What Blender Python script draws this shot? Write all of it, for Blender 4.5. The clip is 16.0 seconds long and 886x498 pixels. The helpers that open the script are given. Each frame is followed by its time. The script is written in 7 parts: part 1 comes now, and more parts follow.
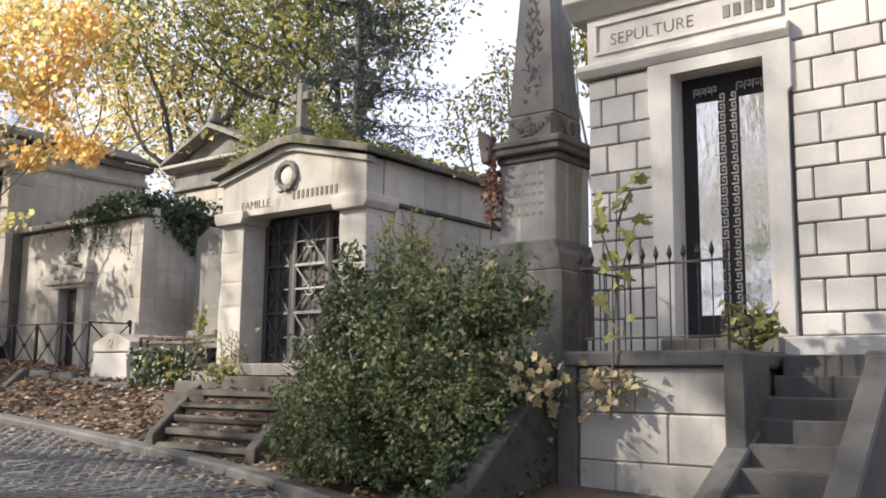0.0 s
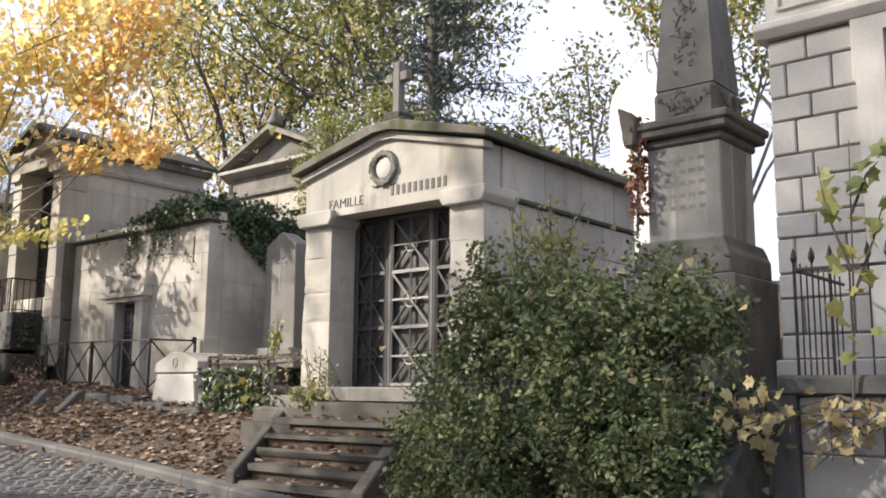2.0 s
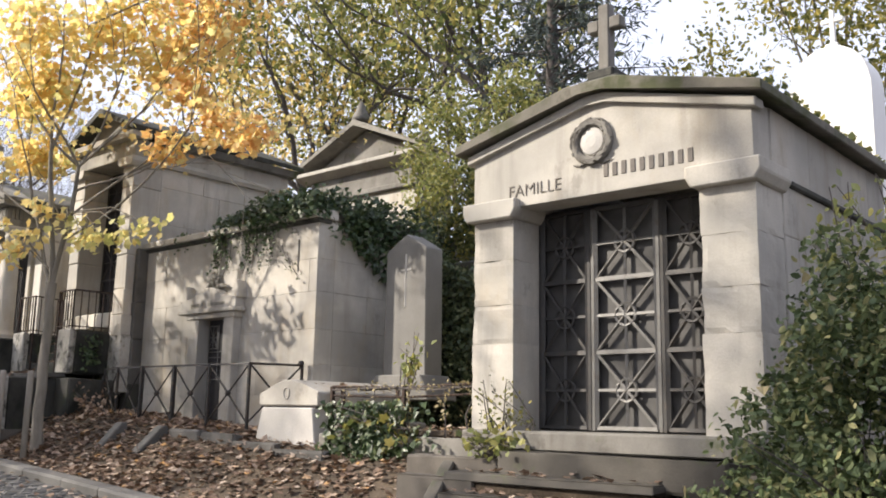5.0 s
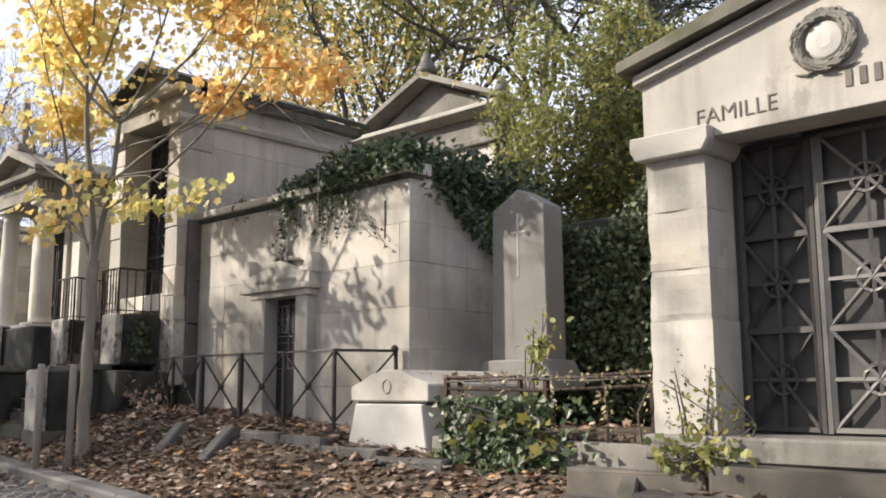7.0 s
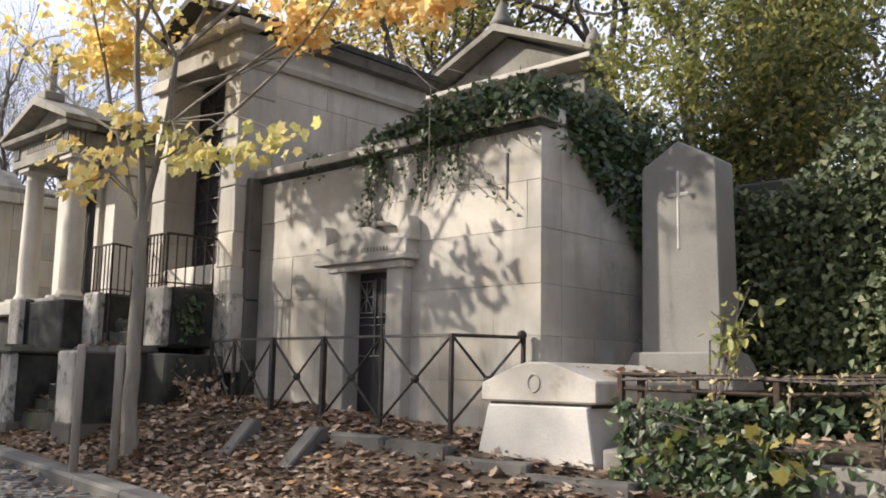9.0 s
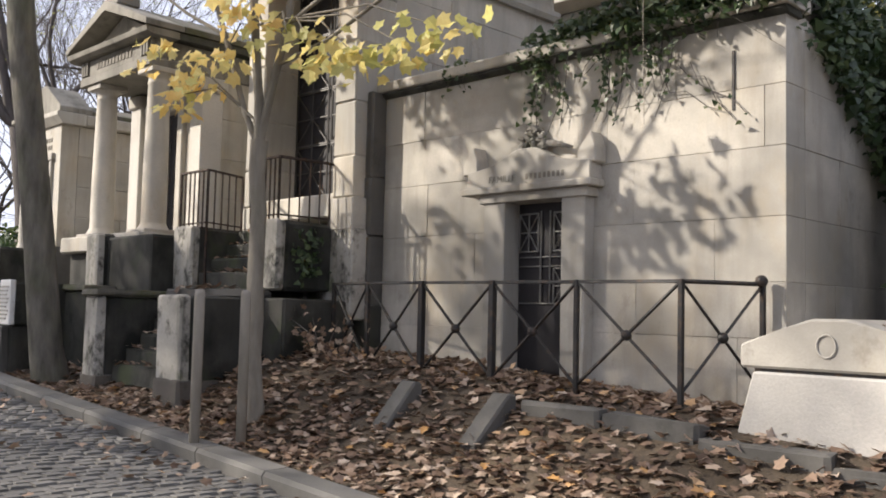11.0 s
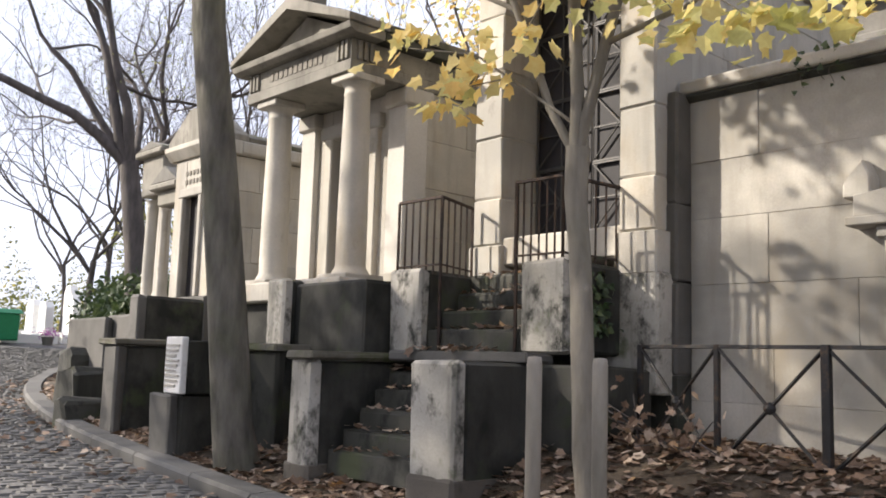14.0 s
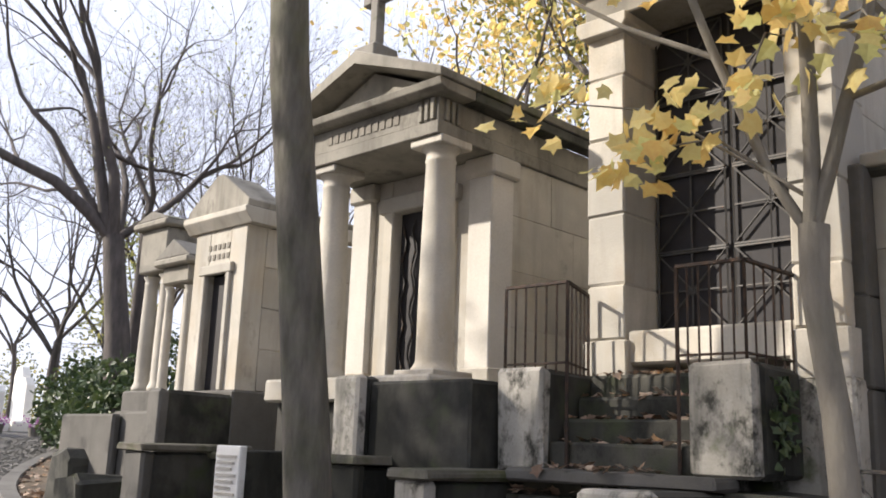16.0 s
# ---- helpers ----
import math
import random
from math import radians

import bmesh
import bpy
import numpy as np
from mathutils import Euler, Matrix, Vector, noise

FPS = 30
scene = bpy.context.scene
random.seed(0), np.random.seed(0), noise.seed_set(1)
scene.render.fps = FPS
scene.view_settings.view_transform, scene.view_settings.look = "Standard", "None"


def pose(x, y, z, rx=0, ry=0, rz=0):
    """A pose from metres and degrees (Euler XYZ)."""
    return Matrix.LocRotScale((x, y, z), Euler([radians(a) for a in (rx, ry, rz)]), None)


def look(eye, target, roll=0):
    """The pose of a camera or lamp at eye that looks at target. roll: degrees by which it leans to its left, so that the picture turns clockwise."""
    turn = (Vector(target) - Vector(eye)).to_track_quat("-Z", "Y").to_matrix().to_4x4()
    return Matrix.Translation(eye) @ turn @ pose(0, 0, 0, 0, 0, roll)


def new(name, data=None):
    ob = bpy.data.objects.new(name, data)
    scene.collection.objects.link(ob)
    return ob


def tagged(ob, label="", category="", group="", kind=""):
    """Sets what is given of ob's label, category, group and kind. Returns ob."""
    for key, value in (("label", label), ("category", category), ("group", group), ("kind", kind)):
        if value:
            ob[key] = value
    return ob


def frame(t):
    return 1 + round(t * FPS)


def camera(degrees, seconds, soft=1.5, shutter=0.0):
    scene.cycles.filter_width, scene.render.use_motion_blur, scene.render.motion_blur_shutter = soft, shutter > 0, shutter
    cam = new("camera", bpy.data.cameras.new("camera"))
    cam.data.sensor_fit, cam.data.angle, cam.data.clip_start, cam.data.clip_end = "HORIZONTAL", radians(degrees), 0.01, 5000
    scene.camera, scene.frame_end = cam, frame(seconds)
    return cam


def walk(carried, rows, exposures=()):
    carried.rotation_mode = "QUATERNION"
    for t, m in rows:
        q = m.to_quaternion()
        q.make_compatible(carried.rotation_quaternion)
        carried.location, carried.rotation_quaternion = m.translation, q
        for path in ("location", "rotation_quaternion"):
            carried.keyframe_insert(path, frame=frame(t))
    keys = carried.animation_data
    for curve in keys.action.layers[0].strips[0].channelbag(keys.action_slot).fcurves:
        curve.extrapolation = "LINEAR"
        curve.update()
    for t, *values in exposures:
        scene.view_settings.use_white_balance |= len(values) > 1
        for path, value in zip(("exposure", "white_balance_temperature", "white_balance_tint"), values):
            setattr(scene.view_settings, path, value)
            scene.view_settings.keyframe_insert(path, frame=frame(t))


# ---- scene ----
cam = camera(51.2, 16.0, soft=1.85)
PATH = [
    (0, (0.143, -0.056, 1.536), (0.145, 1.924, 1.815), 0.6),
    (0.5, (-0.084, 0.424, 1.574), (-0.098, 2.403, 1.867), 0.7),
    (1, (-0.328, 0.884, 1.59), (-0.363, 2.861, 1.895), 0.8),
    (1.5, (-0.583, 1.319, 1.639), (-0.641, 3.295, 1.945), 0.6),
    (2, (-0.868, 1.747, 1.649), (-0.943, 3.721, 1.959), 0.5),
    (2.5, (-1.146, 2.177, 1.638), (-1.234, 4.149, 1.959), 0.7),
    (3, (-1.414, 2.591, 1.695), (-1.511, 4.563, 2.018), 0.9),
    (3.5, (-1.689, 3.107, 1.74), (-1.799, 5.077, 2.071), 1.2),
    (4, (-1.968, 3.553, 1.807), (-2.09, 5.519, 2.15), 1.2),
    (4.2, (-2.146, 3.661, 1.796), (-2.261, 5.625, 2.156), 1.2),
    (6.5, (-3.556, 5.868, 1.993), (-3.734, 7.834, 2.313), 0.1),
    (7, (-3.86, 6.316, 2.022), (-4.049, 8.284, 2.325), -0.2),
    (7.5, (-4.22, 6.729, 2.047), (-4.408, 8.699, 2.338), -0.1),
    (8, (-4.554, 7.188, 2.041), (-4.743, 9.158, 2.33), 0.3),
    (10.3, (-6.289, 9.076, 2.225), (-6.481, 11.06, 2.388), 1.3),
    (10.5, (-6.45, 9.187, 2.237), (-6.647, 11.173, 2.377), 1.1),
    (11, (-6.765, 9.639, 2.215), (-7.006, 11.62, 2.349), 1.3),
    (11.5, (-7.053, 10.086, 2.236), (-7.35, 12.05, 2.467), 2.4),
    (12, (-7.402, 10.518, 2.211), (-7.75, 12.469, 2.475), 2.7),
    (12.5, (-7.798, 10.867, 2.187), (-8.186, 12.812, 2.44), 2.6),
    (13, (-8.282, 11.097, 2.241), (-8.667, 13.046, 2.469), 2.2),
    (13.5, (-8.766, 11.368, 2.267), (-9.131, 13.322, 2.494), 1.7),
    (14, (-9.176, 11.611, 2.292), (-9.512, 13.567, 2.537), 1.7),
    (14.5, (-9.503, 11.886, 2.313), (-9.824, 13.839, 2.597), 1.7),
    (15, (-9.872, 12.148, 2.37), (-10.169, 14.098, 2.7), 1.7),
    (15.5, (-10.26, 12.433, 2.46), (-10.525, 14.38, 2.836), 1.8),
    (16, (-10.675, 12.665, 2.497), (-10.887, 14.609, 2.918), 2.1),
]
walk(cam, [(t, look(eye, target, roll)) for t, eye, target, roll in PATH],
     exposures=[(0, 0.80), (3, 0.78), (7, 0.76), (11, 0.72), (12.5, 0.79), (14, 0.88), (15.5, 0.82), (16, 0.77)])

# ---- world and light ----


ROW = pose(0, 0, 0, 0, 0, -38)          # the row of tombs runs along u, v goes back from the road
UP = Vector((0, 0, 1))
SUN_U, SUN_V, SUN_ELEV = -0.74, -0.67, 30.0
to_sun = (ROW.to_3x3() @ Vector((SUN_U, SUN_V, 0))).normalized()
sun_dir = (to_sun * math.cos(radians(SUN_ELEV)) + UP * math.sin(radians(SUN_ELEV))).normalized()
world = bpy.data.worlds.new("sky")
scene.world = world
world.use_nodes = True
wn = world.node_tree
sky = wn.nodes.new("ShaderNodeTexSky")
sky.sky_type, sky.sun_disc = "NISHITA", False
sky.sun_elevation, sky.sun_rotation = radians(SUN_ELEV), math.atan2(to_sun.x, to_sun.y)
sky.dust_density, sky.air_density = 4.0, 1.0
haze = wn.nodes.new("ShaderNodeMix")
haze.data_type = "RGBA"
haze.inputs[0].default_value = 0.75
haze.inputs[7].default_value = (10.6, 11.1, 13.6, 1)
wn.links.new(sky.outputs[0], haze.inputs[6])
wn.links.new(haze.outputs[2], wn.nodes["Background"].inputs[0])
wn.nodes["Background"].inputs[1].default_value = 0.073
sun = new("sun", bpy.data.lights.new("sun", "SUN"))
sun.data.energy, sun.data.angle, sun.data.color = 5.0, radians(1.0), (1.0, 0.905, 0.79)
sun.matrix_world = look(Vector((0, 0, 30)), Vector((0, 0, 30)) - sun_dir)

# ---- materials ----
def node(nt, kind, **inputs):
    n = nt.nodes.new(kind)
    for k, v in inputs.items():
        n.inputs[k.replace("_", " ")].default_value = v
    return n


def ramp(nt, fac, stops):
    r = nt.nodes.new("ShaderNodeValToRGB")
    while len(r.color_ramp.elements) < len(stops):
        r.color_ramp.elements.new(0.5)
    for e, (p, c) in zip(r.color_ramp.elements, stops):
        e.position, e.color = p, (*c, 1) if len(c) == 3 else c
    nt.links.new(fac, r.inputs[0])
    return r.outputs[0]


def mix(nt, fac, a, b, mode="MIX"):
    m = nt.nodes.new("ShaderNodeMix")
    m.data_type, m.blend_type = "RGBA", mode
    for socket, value in ((m.inputs[0], fac), (m.inputs[6], a), (m.inputs[7], b)):
        if isinstance(value, bpy.types.NodeSocket):
            nt.links.new(value, socket)
        else:
            socket.default_value = value if isinstance(value, float) else (*value, 1)
    return m.outputs[2]


def tex(nt, scale, detail=4.0, stretch=(1, 1, 1), rough=0.6, shift=0.0):
    geo = nt.nodes.new("ShaderNodeNewGeometry")
    m = nt.nodes.new("ShaderNodeMapping")
    m.inputs["Scale"].default_value = stretch
    m.inputs["Location"].default_value = (shift, shift * 0.7, shift * 0.3)
    nt.links.new(geo.outputs["Position"], m.inputs[0])
    n = node(nt, "ShaderNodeTexNoise", Scale=scale, Detail=detail, Roughness=rough)
    nt.links.new(m.outputs[0], n.inputs["Vector"])
    return n.outputs[0]


def material(name, rough=0.8, metal=0.0):
    m = bpy.data.materials.new(name)
    m.use_nodes = True
    b = m.node_tree.nodes["Principled BSDF"]
    b.inputs["Roughness"].default_value, b.inputs["Metallic"].default_value = rough, metal
    return m, m.node_tree, b


def bump(nt, bsdf, height, strength=0.3, distance=0.01):
    n = node(nt, "ShaderNodeBump", Strength=strength, Distance=distance)
    nt.links.new(height, n.inputs["Height"])
    nt.links.new(n.outputs[0], bsdf.inputs["Normal"])


def stone(name, light, dark, stain=(0.09, 0.08, 0.065), amount=0.5, streak=0.5, moss=0.0, rough=0.85, moss_colour=(0.07, 0.085, 0.03), relief=0.35, grime=None, wash=None, blots=3.2):
    """Weathered stone: grain, broad patches, rain streaks, dark crusts and, where told, moss."""
    m, nt, b = material(name, rough)
    patch = tex(nt, 1.3, 5)
    c = ramp(nt, patch, [(0.3, dark), (0.65, light)])
    grain = tex(nt, 60, 3)
    c = mix(nt, 0.17, c, ramp(nt, grain, [(0.3, (0.35, 0.34, 0.32)), (0.7, (0.75, 0.74, 0.72))]), "OVERLAY")
    if grime:
        broad = tex(nt, 0.75, 4, (1, 1, 1.3), 0.55, shift=31.0)
        c = mix(nt, ramp(nt, broad, [(0.38, (0, 0, 0)), (0.60, (0.85,) * 3)]), c, grime)
        ochre = tex(nt, 1.9, 6, (1, 1, 0.5), 0.6, shift=47.0)
        c = mix(nt, ramp(nt, ochre, [(0.52, (0, 0, 0)), (0.72, (0.5,) * 3)]), c, (0.36, 0.29, 0.19))
    if wash:
        white = tex(nt, 3.4, 3, (1, 1, 0.07), 0.5, shift=13.0)
        c = mix(nt, ramp(nt, white, [(0.55, (0, 0, 0)), (0.63, (0.85,) * 3)]), c, wash)
    lines = tex(nt, 5.0, 4, (1, 1, 0.12), shift=3.0)
    f = ramp(nt, lines, [(0.52, (0, 0, 0)), (0.75, (streak,) * 3)])
    c = mix(nt, f, c, stain)
    blot = tex(nt, blots, 8, (1, 1, 0.7), 0.72 if blots > 3 else 0.6, shift=9.0)
    f2 = ramp(nt, blot, [(0.62 - 0.16 * amount, (0, 0, 0)), (0.70 - 0.10 * amount, (min(1.0, amount + 0.25),) * 3)])
    c = mix(nt, f2, c, stain)
    if moss:
        green = tex(nt, 2.2, 7, shift=20.0)
        c = mix(nt, ramp(nt, green, [(0.60 - 0.25 * moss, (0, 0, 0)), (0.72 - 0.2 * moss, (1, 1, 1))]), c, moss_colour)
    info = nt.nodes.new("ShaderNodeObjectInfo")
    tone = ramp(nt, info.outputs["Random"], [(0.0, (0.42, 0.42, 0.42)), (1.0, (0.56, 0.555, 0.545))])
    c = mix(nt, 0.8, c, tone, "OVERLAY")
    nt.links.new(c, b.inputs["Base Color"])
    h = mix(nt, 0.5, tex(nt, 14, 8), grain)
    bump(nt, b, h, relief, 0.012)
    return m


PALE = stone("limestone", (0.53, 0.50, 0.445), (0.38, 0.357, 0.312), (0.16, 0.145, 0.12), amount=0.16, streak=0.4, grime=(0.35, 0.335, 0.30))
CLAIR = stone("limestone_grey", (0.54, 0.51, 0.455), (0.39, 0.368, 0.325), (0.18, 0.16, 0.13), amount=0.16, streak=0.4, grime=(0.27, 0.257, 0.23), relief=0.2)
PLATFORM = stone("platform_stone", (0.36, 0.348, 0.322), (0.26, 0.25, 0.232), (0.16, 0.15, 0.13), amount=0.2, streak=0.4)
SOOTED = stone("sooted_limestone", (0.27, 0.255, 0.22), (0.14, 0.132, 0.113), (0.075, 0.068, 0.055), amount=0.4, streak=0.6)
CLEAN = stone("limestone_clean", (0.52, 0.50, 0.468), (0.42, 0.406, 0.378), (0.20, 0.19, 0.175), amount=0.0, streak=0.2)
WHITE = stone("white_stone", (0.82, 0.81, 0.78), (0.72, 0.71, 0.68), amount=0.0, streak=0.05)
GREY = stone("grey_stone", (0.21, 0.20, 0.18), (0.11, 0.104, 0.092), amount=0.5, streak=0.6, moss=0.08)
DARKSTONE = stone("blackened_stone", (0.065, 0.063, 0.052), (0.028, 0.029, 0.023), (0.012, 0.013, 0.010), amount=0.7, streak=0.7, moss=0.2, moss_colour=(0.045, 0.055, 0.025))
# black crust, with the shade of sides turned from the sun coloured in
FLANK = stone("crusted_shaded_stone", (0.060, 0.058, 0.050), (0.024, 0.024, 0.020), (0.009, 0.010, 0.007), amount=1.0, streak=0.7, moss=0.2, moss_colour=(0.04, 0.05, 0.022), blots=1.7)
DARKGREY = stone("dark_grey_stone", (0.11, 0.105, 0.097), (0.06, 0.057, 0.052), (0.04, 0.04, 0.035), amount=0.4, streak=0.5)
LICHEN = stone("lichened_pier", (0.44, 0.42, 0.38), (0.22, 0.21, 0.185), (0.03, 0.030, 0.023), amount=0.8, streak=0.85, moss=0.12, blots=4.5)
MOSSY = stone("mossy_roof", (0.155, 0.142, 0.115), (0.072, 0.068, 0.054), (0.05, 0.045, 0.03), amount=0.5, streak=0.3, moss=0.45, moss_colour=(0.06, 0.065, 0.028))
KERB = stone("kerb_granite", (0.13, 0.126, 0.118), (0.078, 0.075, 0.07), (0.06, 0.055, 0.05), amount=0.4, streak=0.1)
JOINT = stone("mortar", (0.16, 0.15, 0.13), (0.09, 0.085, 0.075), amount=0.4)
PALEJOINT = stone("pale_mortar", (0.40, 0.375, 0.33), (0.28, 0.26, 0.225), amount=0.3)
DIRTY = stone("dirty_step", (0.12, 0.106, 0.09), (0.06, 0.052, 0.043), (0.035, 0.03, 0.022), amount=0.5, streak=0.2)
STEPSTONE = stone("worn_step_stone", (0.095, 0.086, 0.072), (0.048, 0.043, 0.036), (0.06, 0.052, 0.04), amount=0.45, streak=0.2, moss=0.1)
CHEEK = stone("deep_grey_stone", (0.085, 0.083, 0.078), (0.045, 0.044, 0.041), (0.03, 0.03, 0.028), amount=0.4, streak=0.5)
SETT = stone("sett_granite", (0.135, 0.131, 0.125), (0.09, 0.087, 0.083), (0.075, 0.071, 0.067), amount=0.2, streak=0.0, rough=0.85)


def simple(name, colour, rough=0.8, vary=0.25, scale=12.0):
    m, nt, b = material(name, rough)
    lo, hi = [max(0.0, c * (1 - vary)) for c in colour], [min(1.0, c * (1 + vary)) for c in colour]
    n = tex(nt, scale, 5)
    nt.links.new(ramp(nt, n, [(0.3, lo), (0.7, hi)]), b.inputs["Base Color"])
    bump(nt, b, n, 0.2, 0.006)
    return m


def metal(name, colour, rust, amount, rough=0.55):
    m, nt, b = material(name, rough, 0.35)
    c = ramp(nt, tex(nt, 18, 6), [(0.62 - 0.4 * amount, colour), (0.72 - 0.2 * amount, rust)])
    nt.links.new(c, b.inputs["Base Color"])
    bump(nt, b, tex(nt, 90, 3), 0.25, 0.003)
    return m


IRON = metal("black_iron", (0.022, 0.021, 0.021), (0.07, 0.045, 0.03), 0.25)
RUST = metal("rusty_iron", (0.030, 0.023, 0.020), (0.062, 0.038, 0.027), 0.55, 0.85)
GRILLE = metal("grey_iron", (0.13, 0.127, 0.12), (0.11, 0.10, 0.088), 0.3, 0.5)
BRIGHT_GRILLE = metal("pale_painted_iron", (0.24, 0.235, 0.22), (0.16, 0.14, 0.11), 0.25, 0.45)
DOORDARK = simple("dark_door_plate", (0.012, 0.010, 0.012), 0.7, 0.3)
DOORGREY = simple("weathered_door_plate", (0.062, 0.059, 0.055), 0.6, 0.35, 5.0)


LETTER = simple("cut_letters", (0.13, 0.115, 0.10), 0.8)
FAINT = simple("worn_letters", (0.17, 0.155, 0.13), 0.85, 0.2)
DARK_GRILLE = metal("dark_grey_iron", (0.05, 0.048, 0.046), (0.07, 0.06, 0.052), 0.3, 0.6)
GREENBIN = simple("green_plastic", (0.02, 0.22, 0.09), 0.4, 0.1)


def leafy(name, stops, rough=0.55, translucent=0.35):
    """Leaves whose colour varies from one to the next; some light passes through them."""
    m, nt, b = material(name, rough)
    geo = nt.nodes.new("ShaderNodeNewGeometry")
    c = ramp(nt, geo.outputs["Random Per Island"], stops)
    c = mix(nt, 0.3, c, ramp(nt, tex(nt, 40, 3), [(0.3, (0.3, 0.3, 0.3)), (0.7, (0.7, 0.7, 0.7))]), "OVERLAY")
    nt.links.new(c, b.inputs["Base Color"])
    t = nt.nodes.new("ShaderNodeBsdfTranslucent")
    nt.links.new(c, t.inputs[0])
    mx = nt.nodes.new("ShaderNodeMixShader")
    mx.inputs[0].default_value = translucent
    nt.links.new(b.outputs[0], mx.inputs[1])
    nt.links.new(t.outputs[0], mx.inputs[2])
    nt.links.new(mx.outputs[0], nt.nodes["Material Output"].inputs[0])
    return m


MAPLE_LEAF = leafy("yellow_maple_leaf", [(0.0, (0.74, 0.50, 0.16)), (0.35, (0.83, 0.63, 0.22)), (0.7, (0.84, 0.72, 0.33)), (1.0, (0.62, 0.62, 0.24))], translucent=0.58)
ORANGE_LEAF = leafy("orange_leaf", [(0.0, (0.72, 0.40, 0.14)), (0.4, (0.80, 0.52, 0.19)), (0.8, (0.83, 0.64, 0.27)), (1.0, (0.74, 0.66, 0.28))], translucent=0.58)
GREEN_LEAF = leafy("dull_green_leaf", [(0.0, (0.06, 0.075, 0.025)), (0.5, (0.125, 0.14, 0.045)), (0.85, (0.24, 0.225, 0.065)), (1.0, (0.45, 0.38, 0.09))], translucent=0.5)
YELLOWGREEN_LEAF = leafy("yellow_green_leaf", [(0.0, (0.10, 0.12, 0.035)), (0.5, (0.22, 0.215, 0.06)), (0.85, (0.40, 0.34, 0.09)), (1.0, (0.55, 0.45, 0.13))], translucent=0.55)
GROVE_LEAF = leafy("light_green_leaf", [(0.0, (0.08, 0.105, 0.035)), (0.5, (0.17, 0.19, 0.06)), (0.85, (0.33, 0.31, 0.10)), (1.0, (0.55, 0.46, 0.15))], translucent=0.55)
DRY_LEAF = leafy("dry_tan_leaf", [(0.0, (0.20, 0.17, 0.08)), (0.5, (0.38, 0.31, 0.16)), (1.0, (0.50, 0.42, 0.23))], translucent=0.3)
CONIFER = leafy("conifer_needles", [(0.0, (0.028, 0.042, 0.038)), (1.0, (0.085, 0.11, 0.098))], translucent=0.25)
BUSH_LEAF = leafy("laurel_leaf", [(0.0, (0.042, 0.064, 0.026)), (0.45, (0.095, 0.13, 0.048)), (0.8, (0.185, 0.215, 0.085)), (1.0, (0.34, 0.31, 0.14))], rough=0.65, translucent=0.25)
IVY_LEAF = leafy("ivy_leaf", [(0.0, (0.022, 0.042, 0.016)), (0.6, (0.045, 0.075, 0.026)), (1.0, (0.10, 0.13, 0.05))], rough=0.45, translucent=0.2)
BANK_LEAF = leafy("old_ivy_leaf", [(0.0, (0.04, 0.06, 0.028)), (0.6, (0.085, 0.115, 0.05)), (1.0, (0.19, 0.20, 0.095))], rough=0.6, translucent=0.2)
PALE_MAPLE = leafy("greenish_maple_leaf", [(0.0, (0.42, 0.42, 0.13)), (0.5, (0.62, 0.58, 0.22)), (1.0, (0.78, 0.62, 0.24))], translucent=0.55)
OLIVE_LEAF = leafy("pale_shrub_leaf", [(0.0, (0.16, 0.19, 0.06)), (0.5, (0.27, 0.29, 0.10)), (1.0, (0.42, 0.38, 0.12))], translucent=0.4)
FALLEN = leafy("fallen_leaf", [(0.0, (0.085, 0.052, 0.034)), (0.3, (0.17, 0.11, 0.073)), (0.62, (0.27, 0.185, 0.128)), (0.93, (0.46, 0.37, 0.29)), (1.0, (0.46, 0.25, 0.08))], rough=0.75, translucent=0.1)
RED_LEAF = leafy("red_creeper_leaf", [(0.0, (0.13, 0.055, 0.035)), (1.0, (0.25, 0.125, 0.075))])


def bark(name, light, dark, moss=0.3):
    m, nt, b = material(name, 0.9)
    n = tex(nt, 9, 8, (1, 1, 0.25))
    c = ramp(nt, n, [(0.3, dark), (0.7, light)])
    c = mix(nt, ramp(nt, tex(nt, 3.0, 6, shift=5.0), [(0.55 - 0.2 * moss, (0, 0, 0)), (0.75, (moss,) * 3)]), c, (0.10, 0.11, 0.05))
    nt.links.new(c, b.inputs["Base Color"])
    bump(nt, b, tex(nt, 22, 8, (1, 1, 0.3)), 0.7, 0.02)
    return m


BARK = bark("grey_bark", (0.17, 0.155, 0.13), (0.055, 0.05, 0.042), 0.5)
YOUNG_BARK = bark("young_bark", (0.24, 0.215, 0.175), (0.13, 0.115, 0.092), 0.2)
DARK_BARK = bark("dark_bark", (0.115, 0.098, 0.09), (0.05, 0.044, 0.042), 0.1)
STAKE = bark("stake_wood", (0.30, 0.27, 0.23), (0.20, 0.18, 0.15), 0.2)


def earth():
    m, nt, b = material("leafy_earth", 0.95)
    c = ramp(nt, tex(nt, 2.0, 8), [(0.3, (0.045, 0.035, 0.025)), (0.6, (0.085, 0.065, 0.045)), (0.8, (0.13, 0.09, 0.055))])
    c = mix(nt, 0.5, c, ramp(nt, tex(nt, 35, 5), [(0.35, (0.28, 0.26, 0.22)), (0.65, (0.72, 0.66, 0.58))]), "OVERLAY")
    nt.links.new(c, b.inputs["Base Color"])
    bump(nt, b, tex(nt, 28, 8), 0.7, 0.03)
    return m


